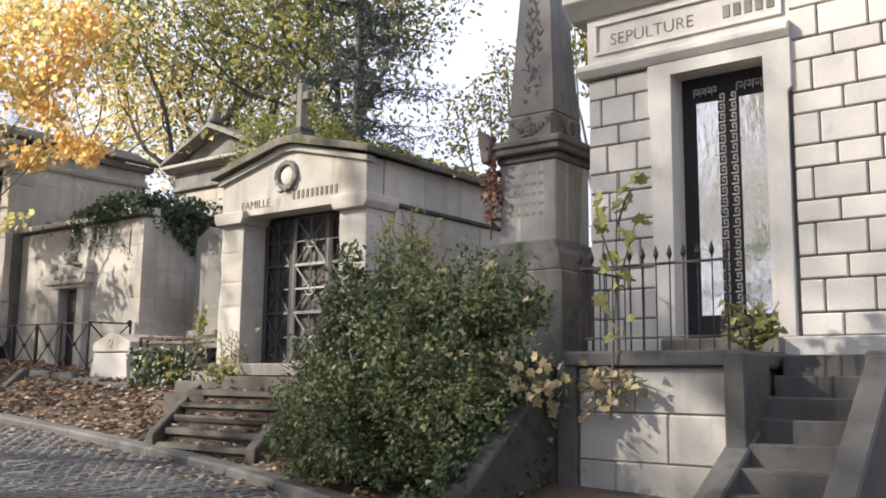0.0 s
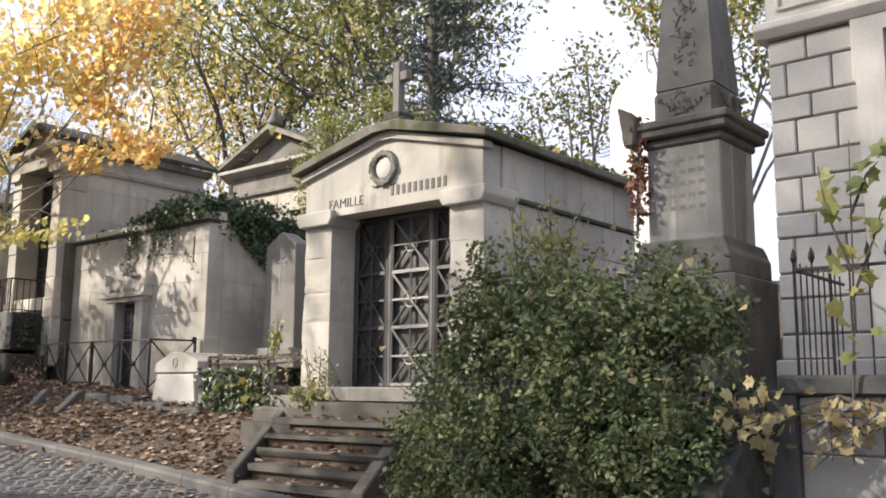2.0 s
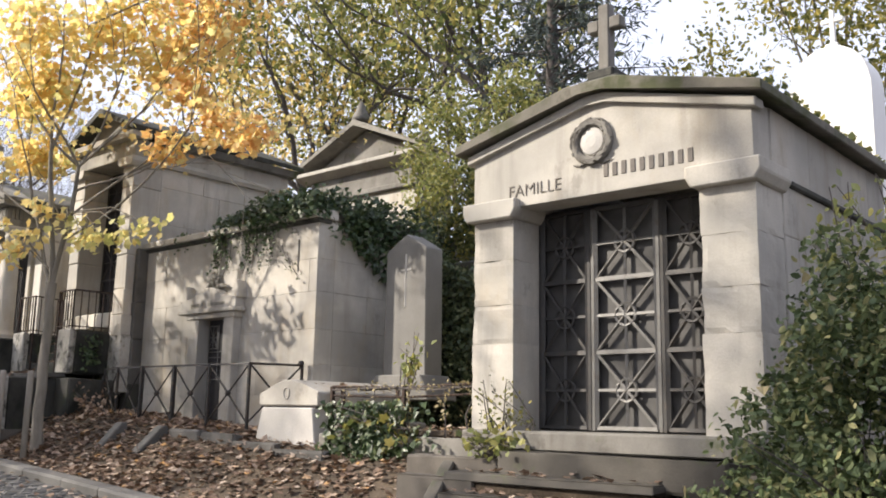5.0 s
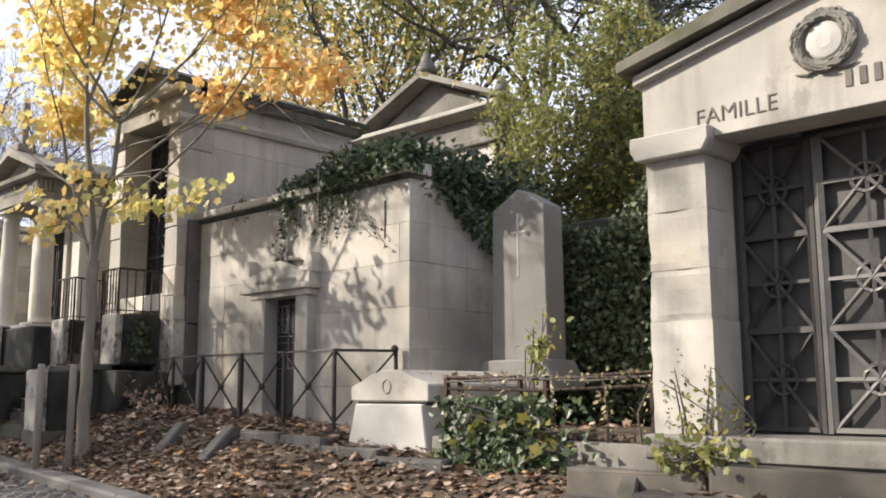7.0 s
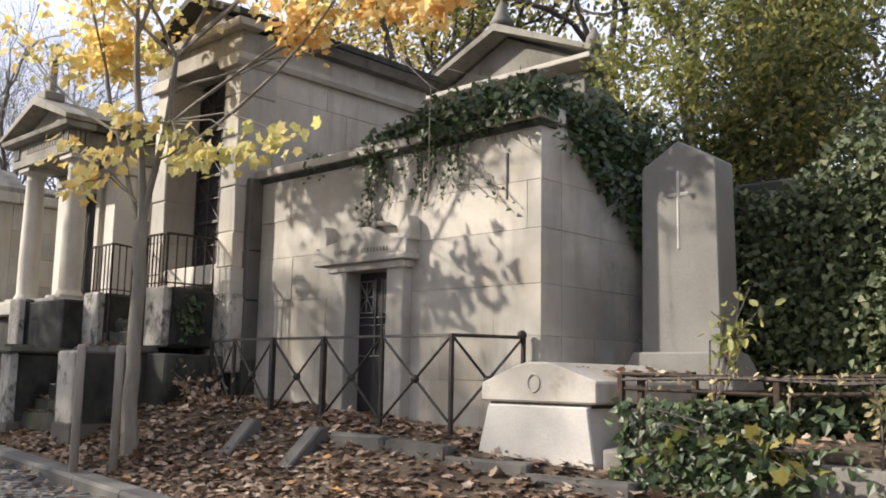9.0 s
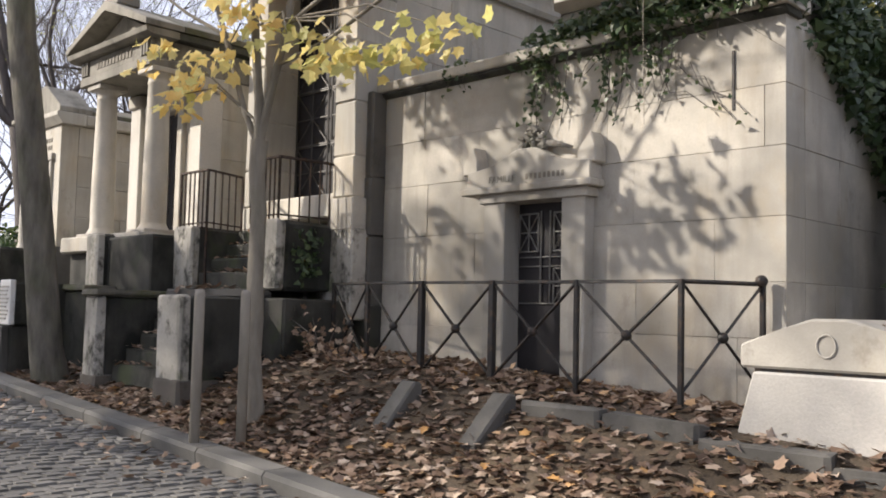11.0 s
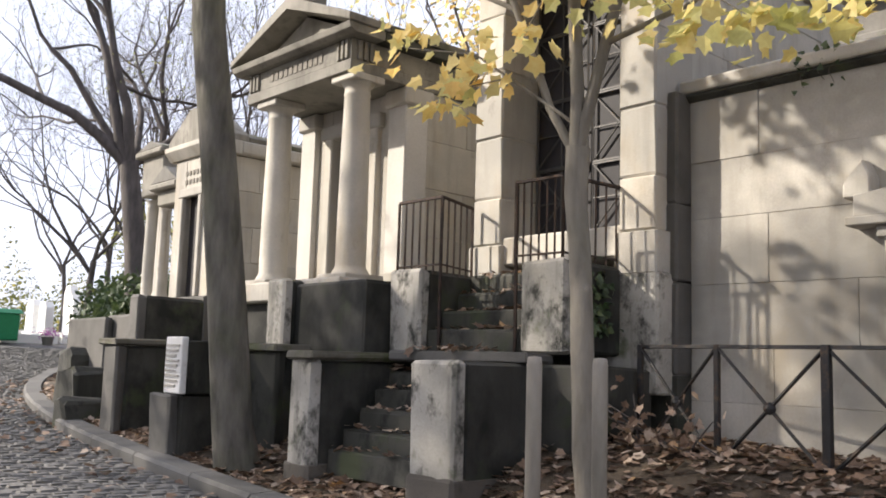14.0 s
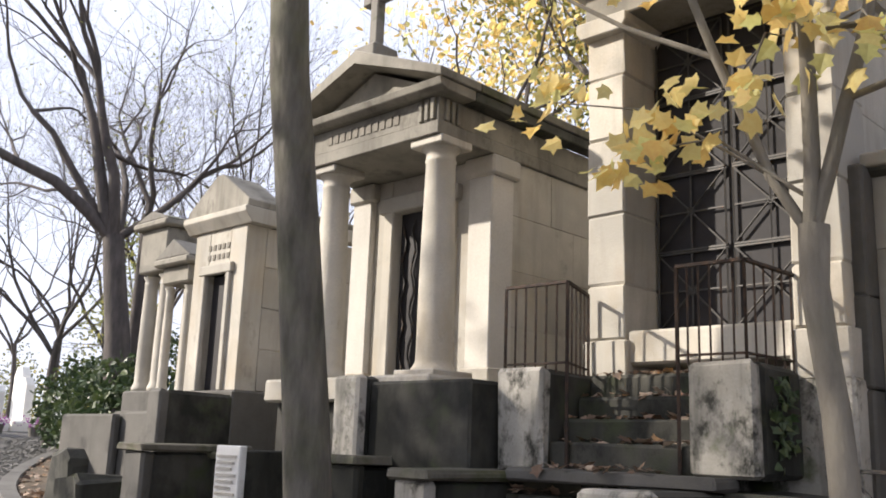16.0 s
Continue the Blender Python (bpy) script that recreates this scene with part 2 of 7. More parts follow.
EARTH = earth()
ROADBED = stone("road_bed", (0.11, 0.106, 0.10), (0.07, 0.067, 0.063), (0.07, 0.065, 0.06), amount=0.3, streak=0.0)
glass_m, glass_nt, glass_b = material("rippled_door_glass", 0.05)
glass_b.inputs["Base Color"].default_value = (0.72, 0.72, 0.74, 1)
glass_b.inputs["Metallic"].default_value = 0.85
glass_b.inputs["Specular IOR Level"].default_value = 1.0
glass_b.inputs["Coat Weight"].default_value = 1.0
bump(glass_nt, glass_b, tex(glass_nt, 12, 3, (1, 1, 0.4)), 0.22, 0.02)

# ---- building helpers (all numbers in u, v, z of the row) ----
BASE = {}


def thing(name, u, v, z, label, category, group="", kind=""):
    ob = new(name)
    ob.empty_display_size = 0.2
    ob.matrix_world = ROW @ pose(u, v, z)
    BASE[ob.name] = Vector((u, v, z))
    return tagged(ob, label, category, group, kind)


def shift(ob, du, dv, dz=0.0):
    """Moves a finished thing along and across the row."""
    ob.matrix_world = ROW @ Matrix.Translation(Vector((du, dv, dz))) @ ROW.inverted() @ ob.matrix_world


def finish(bm, mat, name):
    me = bpy.data.meshes.new(name)
    bmesh.ops.recalc_face_normals(bm, faces=bm.faces)
    bm.to_mesh(me)
    bm.free()
    me.materials.append(mat)
    return me


def part(name, bm, mat, parent, label="", smooth=False):
    """One mesh under a thing or under a part, from a bmesh in row coordinates."""
    base = BASE[parent.name]
    bmesh.ops.translate(bm, verts=bm.verts, vec=-base)
    me = finish(bm, mat, name)
    if smooth:
        me.shade_smooth()
    ob = new(name, me)
    ob.parent = parent
    BASE[ob.name] = base
    return tagged(ob, label)


def single(name, bm, mat, u, v, z, label, category, group="", kind="", smooth=False):
    """A thing that is one mesh."""
    bmesh.ops.translate(bm, verts=bm.verts, vec=-Vector((u, v, z)))
    me = finish(bm, mat, name)
    if smooth:
        me.shade_smooth()
    ob = new(name, me)
    ob.matrix_world = ROW @ pose(u, v, z)
    BASE[ob.name] = Vector((u, v, z))
    return tagged(ob, label, category, group, kind)


def box(u0, u1, v0, v1, z0, z1, bevel=0.012, bm=None, wear=0.0, seed=0):
    """A stone with chamfered, slightly worn edges."""
    b = bmesh.new()
    r = bmesh.ops.create_cube(b, size=1)
    for w in r["verts"]:
        w.co = Vector((u0 + (w.co.x + 0.5) * (u1 - u0), v0 + (w.co.y + 0.5) * (v1 - v0), z0 + (w.co.z + 0.5) * (z1 - z0)))
    if bevel:
        bmesh.ops.bevel(b, geom=b.edges[:], offset=bevel, segments=1, affect="EDGES")
    if wear:
        rng = random.Random(seed)
        for w in b.verts:
            w.co += Vector((rng.uniform(-wear, wear), rng.uniform(-wear, wear), rng.uniform(-wear, wear)))
    return join(bm, b)


def eroded(u0, u1, v0, v1, z0, z1, depth, seed):
    """A block whose faces and edges have weathered away unevenly."""
    b = bmesh.new()
    bmesh.ops.create_cube(b, size=1)
    bmesh.ops.subdivide_edges(b, edges=b.edges[:], cuts=7, use_grid_fill=True)
    mid = Vector(((u0 + u1) / 2, (v0 + v1) / 2, (z0 + z1) / 2))
    for w in b.verts:
        q = w.co.copy()
        on = sum(abs(abs(c) - 0.5) < 1e-4 for c in q)
        w.co = Vector((u0 + (q.x + 0.5) * (u1 - u0), v0 + (q.y + 0.5) * (v1 - v0), z0 + (q.z + 0.5) * (z1 - z0)))
        n = noise.noise(w.co * 6.5 + Vector((seed * 3.1, 0, 0))) + 0.5 * noise.noise(w.co * 17.0)
        bite = depth * (0.35 if on == 1 else 1.0) * (0.55 + n)
        away = Vector((mid.x - w.co.x, mid.y - w.co.y, 0)).normalized()
        w.co += away * max(bite, -0.003) + Vector((0, 0, 0.3 * depth * n if on < 2 else 0))
    return b


def join(bm, b):
    if bm is None:
        return b
    me = bpy.data.meshes.new("tmp")
    b.to_mesh(me)
    b.free()
    bm.from_mesh(me)
    bpy.data.meshes.remove(me)
    return bm


def prism(profile, axis, c0, c1, bm=None, bevel=0.0):
    """A closed outline drawn out along u, v or z. Outlines: (v, z), (u, z) or (u, v)."""
    b = bmesh.new()
    def at(p, c):
        return {"u": (c, p[0], p[1]), "v": (p[0], c, p[1]), "z": (p[0], p[1], c)}[axis]
    lo, hi = [b.verts.new(at(p, c0)) for p in profile], [b.verts.new(at(p, c1)) for p in profile]
    b.faces.new(lo)
    b.faces.new(hi[::-1])
    for i in range(len(profile)):
        j = (i + 1) % len(profile)
        b.faces.new((lo[i], hi[i], hi[j], lo[j]))
    if bevel:
        bmesh.ops.bevel(b, geom=b.edges[:], offset=bevel, segments=1, affect="EDGES")
    return join(bm, b)


def lathe(u, v, profile, n=24, bm=None):
    """A turned form: (radius, z) from the foot up."""
    b = bmesh.new()
    rings = [[b.verts.new((u + r * math.cos(2 * math.pi * k / n), v + r * math.sin(2 * math.pi * k / n), z)) for k in range(n)] for r, z in profile]
    for a, c in zip(rings, rings[1:]):
        for k in range(n):
            b.faces.new((a[k], a[(k + 1) % n], c[(k + 1) % n], c[k]))
    b.faces.new(rings[0][::-1])
    b.faces.new(rings[-1])
    return join(bm, b)


def tube(points, radii, n=7, bm=None):
    """A round bar or limb through points."""
    b = bmesh.new()
    pts = [Vector(p) for p in points]
    rings = []
    for i, p in enumerate(pts):
        way = (pts[min(i + 1, len(pts) - 1)] - pts[max(i - 1, 0)]).normalized()
        side = way.cross(Vector((0.31, 0.77, 0.56))).normalized()
        other = way.cross(side)
        r = radii[i] if isinstance(radii, (list, tuple)) else radii
        rings.append([b.verts.new(p + r * (side * math.cos(2 * math.pi * k / n) + other * math.sin(2 * math.pi * k / n))) for k in range(n)])
    for a, c in zip(rings, rings[1:]):
        for k in range(n):
            b.faces.new((a[k], a[(k + 1) % n], c[(k + 1) % n], c[k]))
    b.faces.new(rings[0][::-1])
    b.faces.new(rings[-1])
    return join(bm, b)


def bar(p, q, w, bm=None):
    """A square iron bar from p to q."""
    return tube([p, q], w * 0.7, 4, bm)


def courses(parent, name, mat, u0, u1, v_front, depth, heights, z0, length, gap=0.006, holes=(), seed=1, side=None, wear=0.004, bevel=0.008):
    """Blocks laid in courses, each a mesh of its own. side: laid along v on a face at that u instead."""
    rng = random.Random(seed)
    z = z0
    for row, h in enumerate(heights):
        u = u0 - (length * 0.5 if row % 2 else 0)
        while u < u1 - 0.02:
            w = length * rng.uniform(0.85, 1.15)
            a, c = max(u, u0), min(u + w, u1)
            if u1 - c < 0.12:
                c = u1
            spans = [(a, c)]
            for h0, h1, hz0, hz1 in holes:
                if z + h * 0.5 > hz0 and z + h * 0.5 < hz1:
                    spans = [s for x0, x1 in spans for s in ((x0, min(x1, h0)), (max(x0, h1), x1)) if s[1] - s[0] > 0.02]
            for x0, x1 in spans:
                out = rng.uniform(-0.003, 0.004)
                if side is None:
                    b = box(x0 + gap / 2, x1 - gap / 2, v_front - out, v_front + depth, z + gap / 2, z + h - gap / 2, bevel, wear=wear, seed=seed * 999 + row * 37 + int(x0 * 50))
                else:
                    b = box(side - depth, side + out, x0 + gap / 2, x1 - gap / 2, z + gap / 2, z + h - gap / 2, bevel, wear=wear, seed=seed * 777 + row * 31 + int(x0 * 50))
                part(name, b, mat, parent)
            u = c
        z += h


def words(text, u, v, z, size, slope, parent, mat, deep=0.006):
    """Raised or cut letters on a face towards the road."""
    cu = bpy.data.curves.new("lettering", "FONT")
    cu.body, cu.size, cu.extrude, cu.align_x, cu.offset = text, size, deep, "LEFT", -0.016 * size
    tmp = bpy.data.objects.new("tmp", cu)
    scene.collection.objects.link(tmp)
    dg = bpy.context.evaluated_depsgraph_get()
    me = bpy.data.meshes.new_from_object(tmp.evaluated_get(dg))
    bpy.data.objects.remove(tmp)
    me.materials.clear()
    me.materials.append(mat)
    me.transform(Matrix.Translation(Vector((u, v, z)) - BASE[parent.name]) @ Matrix.Rotation(-slope, 4, "Y") @ Matrix.Rotation(math.pi / 2, 4, "X"))
    ob = new("lettering", me)
    ob.parent = parent
    BASE[ob.name] = BASE[parent.name]
    return ob


def cross(bm, u, v, z0, z1, arm, w, d):
    """A Latin cross standing on z0."""
    box(u - w / 2, u + w / 2, v - d / 2, v + d / 2, z0, z1, 0.012, bm)
    za = z0 + (z1 - z0) * 0.70
    box(u - arm, u - w / 2 + 0.004, v - d / 2 + 0.003, v + d / 2 - 0.003, za - w / 2, za + w / 2, 0.012, bm)
    box(u + w / 2 - 0.004, u + arm, v - d / 2 + 0.003, v + d / 2 - 0.003, za - w / 2, za + w / 2, 0.012, bm)
    return bm


# ---- ground, road and kerb ----
KERB_LINE = [(14, -4.5), (6, 1.0), (0, 4.3), (-4, 5.75), (-8, 6.72), (-11, 7.02), (-14, 7.12), (-18, 7.13), (-22, 7.12), (-25, 7.35), (-28.5, 8.2), (-32, 9.9), (-36, 12.4), (-42, 16.5), (-60, 30)]


def kerb_v(u):
    line = KERB_LINE
    for (a, va), (b, vb) in zip(line, line[1:]):
        if u >= b:
            i = line.index((a, va))
            p0, p3 = line[max(i - 1, 0)][1], line[min(i + 2, len(line) - 1)][1]
            t = (u - a) / (b - a)
            u0, u3 = line[max(i - 1, 0)][0], line[min(i + 2, len(line) - 1)][0]
            ma = (vb - p0) / (b - u0) * (b - a) if b != u0 else vb - va
            mb = (p3 - va) / (u3 - a) * (b - a) if u3 != a else vb - va
            return (2 * t**3 - 3 * t**2 + 1) * va + (t**3 - 2 * t**2 + t) * ma + (-2 * t**3 + 3 * t**2) * vb + (t**3 - t**2) * mb
    return line[-1][1]


def road_z(u):
    u = min(max(u, -45.0), 14.0)
    return -0.02 - 0.06 * u


def smooth(a, b, x):
    t = min(max((x - a) / (b - a), 0.0), 1.0)
    return t * t * (3 - 2 * t)


def ground_z(u, v):
    k = kerb_v(u)
    z = road_z(u)
    if v <= k + 0.10:
        return z - 0.03
    rise = 0.66 * (1 - smooth(-17.5, -21.5, u)) + 0.30 * smooth(-17.5, -21.5, u)
    rise = rise * (1 - 0.55 * smooth(-9.5, -6.0, u))
    z += 0.09 + rise * smooth(k + 0.15, k + 1.75, v) + 0.012 * math.sin(u * 5.1) * math.sin(v * 4.3)
    z += 2.6 * smooth(11.0, 16.5, v) * (1 - smooth(-24, -30, u)) + 2.0 * smooth(17, 40, v) * (1 - smooth(-24, -30, u))
    return z


def sheet():
    us = [-400, -200, -120, -80, -60, -50, -44] + [-40 + 0.4 * i for i in range(131)] + [14, 20, 40, 100, 300]
    vs = [-300, -120, -50, -20, -10, -5, -2] + [0.5 * i for i in range(8)] + [4 + 0.16 * i for i in range(50)] + [12.2, 13, 14, 15, 16, 17, 19, 22, 26, 32, 45, 80, 160, 400]
    verts = [(u, v, ground_z(u, v)) for v in vs for u in us]
    n = len(us)
    faces = [(j * n + i, j * n + i + 1, (j + 1) * n + i + 1, (j + 1) * n + i) for j in range(len(vs) - 1) for i in range(n - 1)]
    me = bpy.data.meshes.new("ground")
    me.from_pydata(verts, [], faces)
    me.materials.append(EARTH)
    me.shade_smooth()
    ob = new("ground", me)
    ob.matrix_world = ROW.copy()
    tagged(ob, "brown earth bank strewn with autumn leaves", "ground", kind="structure")


sheet()


def road():
    """The paved carriageway: a bed with setts laid in rows across it."""
    us = [14 - 0.5 * i for i in range(115)]
    cols = 14
    verts, faces = [], []
    for u in us:
        k = kerb_v(u)
        for j in range(cols):
            verts.append((u, k - 7.0 * (1 - j / (cols - 1)), road_z(u) + 0.0))
    for i in range(len(us) - 1):
        for j in range(cols - 1):
            a = i * cols + j
            faces.append((a, a + 1, a + cols + 1, a + cols))
    me = bpy.data.meshes.new("road")
    me.from_pydata(verts, [], faces)
    me.materials.append(ROADBED)
    ob = new("road", me)
    ob.matrix_world = ROW.copy()
    BASE[ob.name] = Vector((0, 0, 0))
    return tagged(ob, "grey cobbled cemetery road climbing past the tombs", "road", kind="structure")


ROAD = road()


def kerbs():
    """Granite kerb stones, end to end along the road."""
    top = thing("kerb", 0, 0, 0, "grey granite kerb stones along the cobbled road", "kerb", kind="structure")
    rng = random.Random(5)
    u = 8.0
    while u > -46:
        w = rng.uniform(0.85, 1.1)
        b = bmesh.new()
        steps = 3
        rows = []
        for i in range(steps + 1):
            x = u - (w - 0.012) * i / steps
            d = (kerb_v(x - 0.05) - kerb_v(x + 0.05)) / -0.1
            nx, nv = -d / math.hypot(1, d), 1 / math.hypot(1, d)
            k, z = kerb_v(x), road_z(x)
            rows.append([b.verts.new((x + nx * o, k + nv * o, z + h)) for o, h in ((0.0, -0.1), (-0.012, 0.085), (0.012, 0.115), (0.21, 0.12), (0.225, 0.1), (0.225, -0.1))])
        for a, c in zip(rows, rows[1:]):
            for i in range(5):
                b.faces.new((a[i], a[i + 1], c[i + 1], c[i]))
        b.faces.new(rows[0])
        b.faces.new(rows[-1][::-1])
        part("kerb_stone", b, KERB, top)
        u -= w


kerbs()

# ---- the family tomb with the low gable ----
def star_panel(bm, u0, u1, v, z0, z1, r=0.012, ring=0.05):
    """Crossed bars with a rosette, in an upright frame."""
    uc, zc = (u0 + u1) / 2, (z0 + z1) / 2
    for p, q in (((u0, z0), (u1, z1)), ((u0, z1), (u1, z0)), ((u0, zc), (u1, zc)), ((uc, z0), (uc, z1))):
        bar((p[0], v, p[1]), (q[0], v, q[1]), r * 1.5, bm)
    for p, q in (((u0, z0), (u1, z0)), ((u0, z1), (u1, z1)), ((u0, z0), (u0, z1)), ((u1, z0), (u1, z1))):
        bar((p[0], v, p[1]), (q[0], v, q[1]), r * 2.0, bm)
    n = 14
    tube([(uc + ring * math.cos(2 * math.pi * k / n), v, zc + ring * math.sin(2 * math.pi * k / n)) for k in range(n + 1)], r, 5, bm)
    return bm


def gable_tomb():
    c, l, r, f = -9.0, -10.40, -7.60, 8.42
    back = 11.7
    t = thing("family_tomb", c, f, 1.7, "pale limestone family tomb with low gabled front and mossy roof", "tomb")
    # pillars of stacked, worn blocks
    for a, b2, name in ((l, -9.93, "pillar"), (-8.07, r, "pillar")):
        p = part(name, box(a + 0.02, b2 - 0.02, f + 0.02, f + 0.50, 1.72, 3.66, 0.01), PALEJOINT, t, "square pillar of worn limestone blocks")
        z = 1.72
        for i, h in enumerate((0.78, 0.36, 0.42, 0.38)):
            bulge = 0.006 if i == 0 else 0.002
            part("block", eroded(a - bulge, b2 + bulge, f - bulge, f + 0.52, z + 0.001, z + h - 0.001, (0.010, 0.022, 0.016, 0.012)[i], i + int(a * 10)), PALE, p)
            z += h
        cap = prism([(a - 0.03, 3.66), (b2 + 0.03, 3.66), (b2 + 0.08, 3.74), (b2 + 0.08, 3.84), (a - 0.08, 3.84), (a - 0.08, 3.74)], "v", f - 0.09, f + 0.54, bevel=0.012)
        part("capital", cap, PALE, t, "moulded limestone capital")
    # side and back walls
    w = part("side_wall", box(r - 0.26, r - 0.03, f + 0.52, back, 0.9, 3.72, 0.01), PALEJOINT, t, "side wall of large limestone blocks")
    courses(w, "block", PALE, f + 0.54, back, 0, 0.2, (0.52, 0.50, 0.50, 0.50, 0.42), 1.30, 0.95, seed=4, side=r)
    part("side_band", box(r - 0.3, r + 0.03, f + 0.54, back, 3.74, 3.80, 0.015), DARKSTONE, t, "dark weathered string course")
    w = part("upper_wall", box(r - 0.26, r - 0.03, f + 0.3, back, 3.80, 4.34, 0.01), PALEJOINT, t)
    courses(w, "block", PALE, f + 0.33, back, 0, 0.2, (0.54,), 3.80, 0.9, seed=8, side=r - 0.005)
    part("side_wall", box(l + 0.01, l + 0.25, f + 0.52, back, 0.9, 4.30, 0.01), PALE, t)
    part("back_wall", box(l + 0.25, r - 0.26, back - 0.2, back - 0.02, 0.9, 4.3, 0.01), PALE, t)
    # gable face, cut through by the segment over the door
    face = [(l, 3.84), (l + 0.50, 3.84), (l + 0.52, 3.76), (r - 0.52, 3.76), (r - 0.50, 3.84), (r, 3.84), (r, 4.32), (c + 0.1, 4.66), (c - 0.1, 4.66), (l, 4.32)]
    part("gable", prism(face, "v", f - 0.012, f + 0.30, bevel=0.006), PALE, t, "limestone gable with carved wreath and inscription")
    roof = [(l - 0.14, 4.33), (l - 0.14, 4.42), (c - 0.25, 4.75), (c + 0.25, 4.75), (r + 0.14, 4.42), (r + 0.14, 4.33), (c + 0.12, 4.665), (c - 0.12, 4.665)]
    part("roof", prism(roof, "v", f - 0.15, back + 0.1, bevel=0.012), MOSSY, t, "stone slab roof darkened by moss")
    mould = [(l - 0.05, 4.235), (l - 0.05, 4.32), (c - 0.1, 4.655), (c + 0.1, 4.655), (r + 0.05, 4.32), (r + 0.05, 4.235), (c + 0.1, 4.575), (c - 0.1, 4.575)]
    part("raking_moulding", prism(mould, "v", f - 0.065, f + 0.1, bevel=0.01), PALE, t, "moulding below the roof edge")
    part("podium", box(l + 0.05, r - 0.02, f + 0.0, back - 0.1, 0.3, 1.55, 0.02), GREY, t)
    part("threshold", box(l - 0.02, r + 0.05, f - 0.14, f + 1.2, 1.55, 1.72, 0.02, wear=0.006), GREY, t, "worn stone threshold")
    # wreath and disc
    n = 28
    ring = tube([(c - 0.05 + 0.175 * math.cos(2 * math.pi * k / n), f - 0.02, 4.24 + 0.175 * math.sin(2 * math.pi * k / n)) for k in range(n + 1)], 0.042, 8)
    rng = random.Random(3)
    for k in range(70):
        a = 2 * math.pi * k / 70
        rr = 0.175 + rng.uniform(-0.035, 0.035)
        p = Vector((c - 0.05 + rr * math.cos(a), f - 0.052, 4.24 + rr * math.sin(a)))
        tube([p, p + Vector((-math.sin(a) * 0.035, -0.008, math.cos(a) * 0.035))], [0.013, 0.004], 5, ring)
    for s in (-1, 1):
        tube([(c - 0.05 + 0.03 * s, f - 0.025, 4.07), (c - 0.05 + 0.12 * s, f - 0.025, 4.03), (c - 0.05 + 0.2 * s, f - 0.022, 4.05)], [0.014, 0.012, 0.004], 6, ring)
    part("wreath", ring, GREY, t, "carved stone wreath")
    part("medallion", lathe_v(c - 0.05, f - 0.03, 4.24, 0.125, 0.05), CLEAN, t, "smooth pale stone disc")
    # inscription: the first word, then bars in place of the name
    words("FAMILLE", -9.98, f - 0.014, 3.855, 0.165, 0.0, t, LETTER)
    for i in range(10):
        bar_u = c + 0.06 + i * 0.088
        part("name_bar", box(bar_u, bar_u + 0.045, f - 0.02, f - 0.008, 3.90, 4.015, 0.002), LETTER, t)
    # roof cross
    b = box(c - 0.22, c + 0.22, f - 0.02, f + 0.36, 4.74, 4.82, 0.02)
    box(c - 0.14, c + 0.14, f + 0.03, f + 0.30, 4.82, 4.92, 0.02, b)
    k = part("cross_base", b, DARKSTONE, t)
    part("roof_cross", cross(bmesh.new(), c, f + 0.16, 4.92, 5.56, 0.175, 0.115, 0.11), GREY, t, "weathered stone cross")
    # double door set back between the pillars
    dv = f + 0.42
    part("door_backing", box(-9.93, -8.07, dv + 0.05, dv + 0.09, 1.72, 3.78, 0.0), DOORGREY, t, "dull brown metal door sheet")
    for name, a, b2 in (("door_leaf", -9.91, -9.37), ("door_leaf", -9.33, -8.67), ("door_leaf", -8.63, -8.09)):
        d = bmesh.new()
        for z0, z1 in ((1.75, 2.42), (2.42, 3.08), (3.08, 3.74)):
            star_panel(d, a + 0.03, b2 - 0.03, dv, z0 + 0.004, z1 - 0.004, 0.017, 0.10)
        for u in (a, b2):
            box(u - 0.018, u + 0.018, dv - 0.02, dv + 0.02, 1.73, 3.74, 0.003, d)
        # lit middle leaf and shaded side leaves are told apart by iron colour
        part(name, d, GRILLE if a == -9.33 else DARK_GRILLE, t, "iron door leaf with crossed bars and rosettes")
    return t


def lathe_v(u, v, z, r, d, n=28, bm=None):
    """A disc with a rounded rim that faces the road."""
    b = bmesh.new()
    rings = [[b.verts.new((u + q * math.cos(2 * math.pi * k / n), w, z + q * math.sin(2 * math.pi * k / n))) for k in range(n)] for q, w in ((r, v + d), (r, v + 0.01), (r * 0.9, v), (r * 0.4, v - 0.012))]
    for a, c in zip(rings, rings[1:]):
        for k in range(n):
            b.faces.new((a[k], a[(k + 1) % n], c[(k + 1) % n], c[k]))
    b.faces.new(rings[-1])
    b.faces.new(rings[0][::-1])
    return join(bm, b)


gable_tomb()


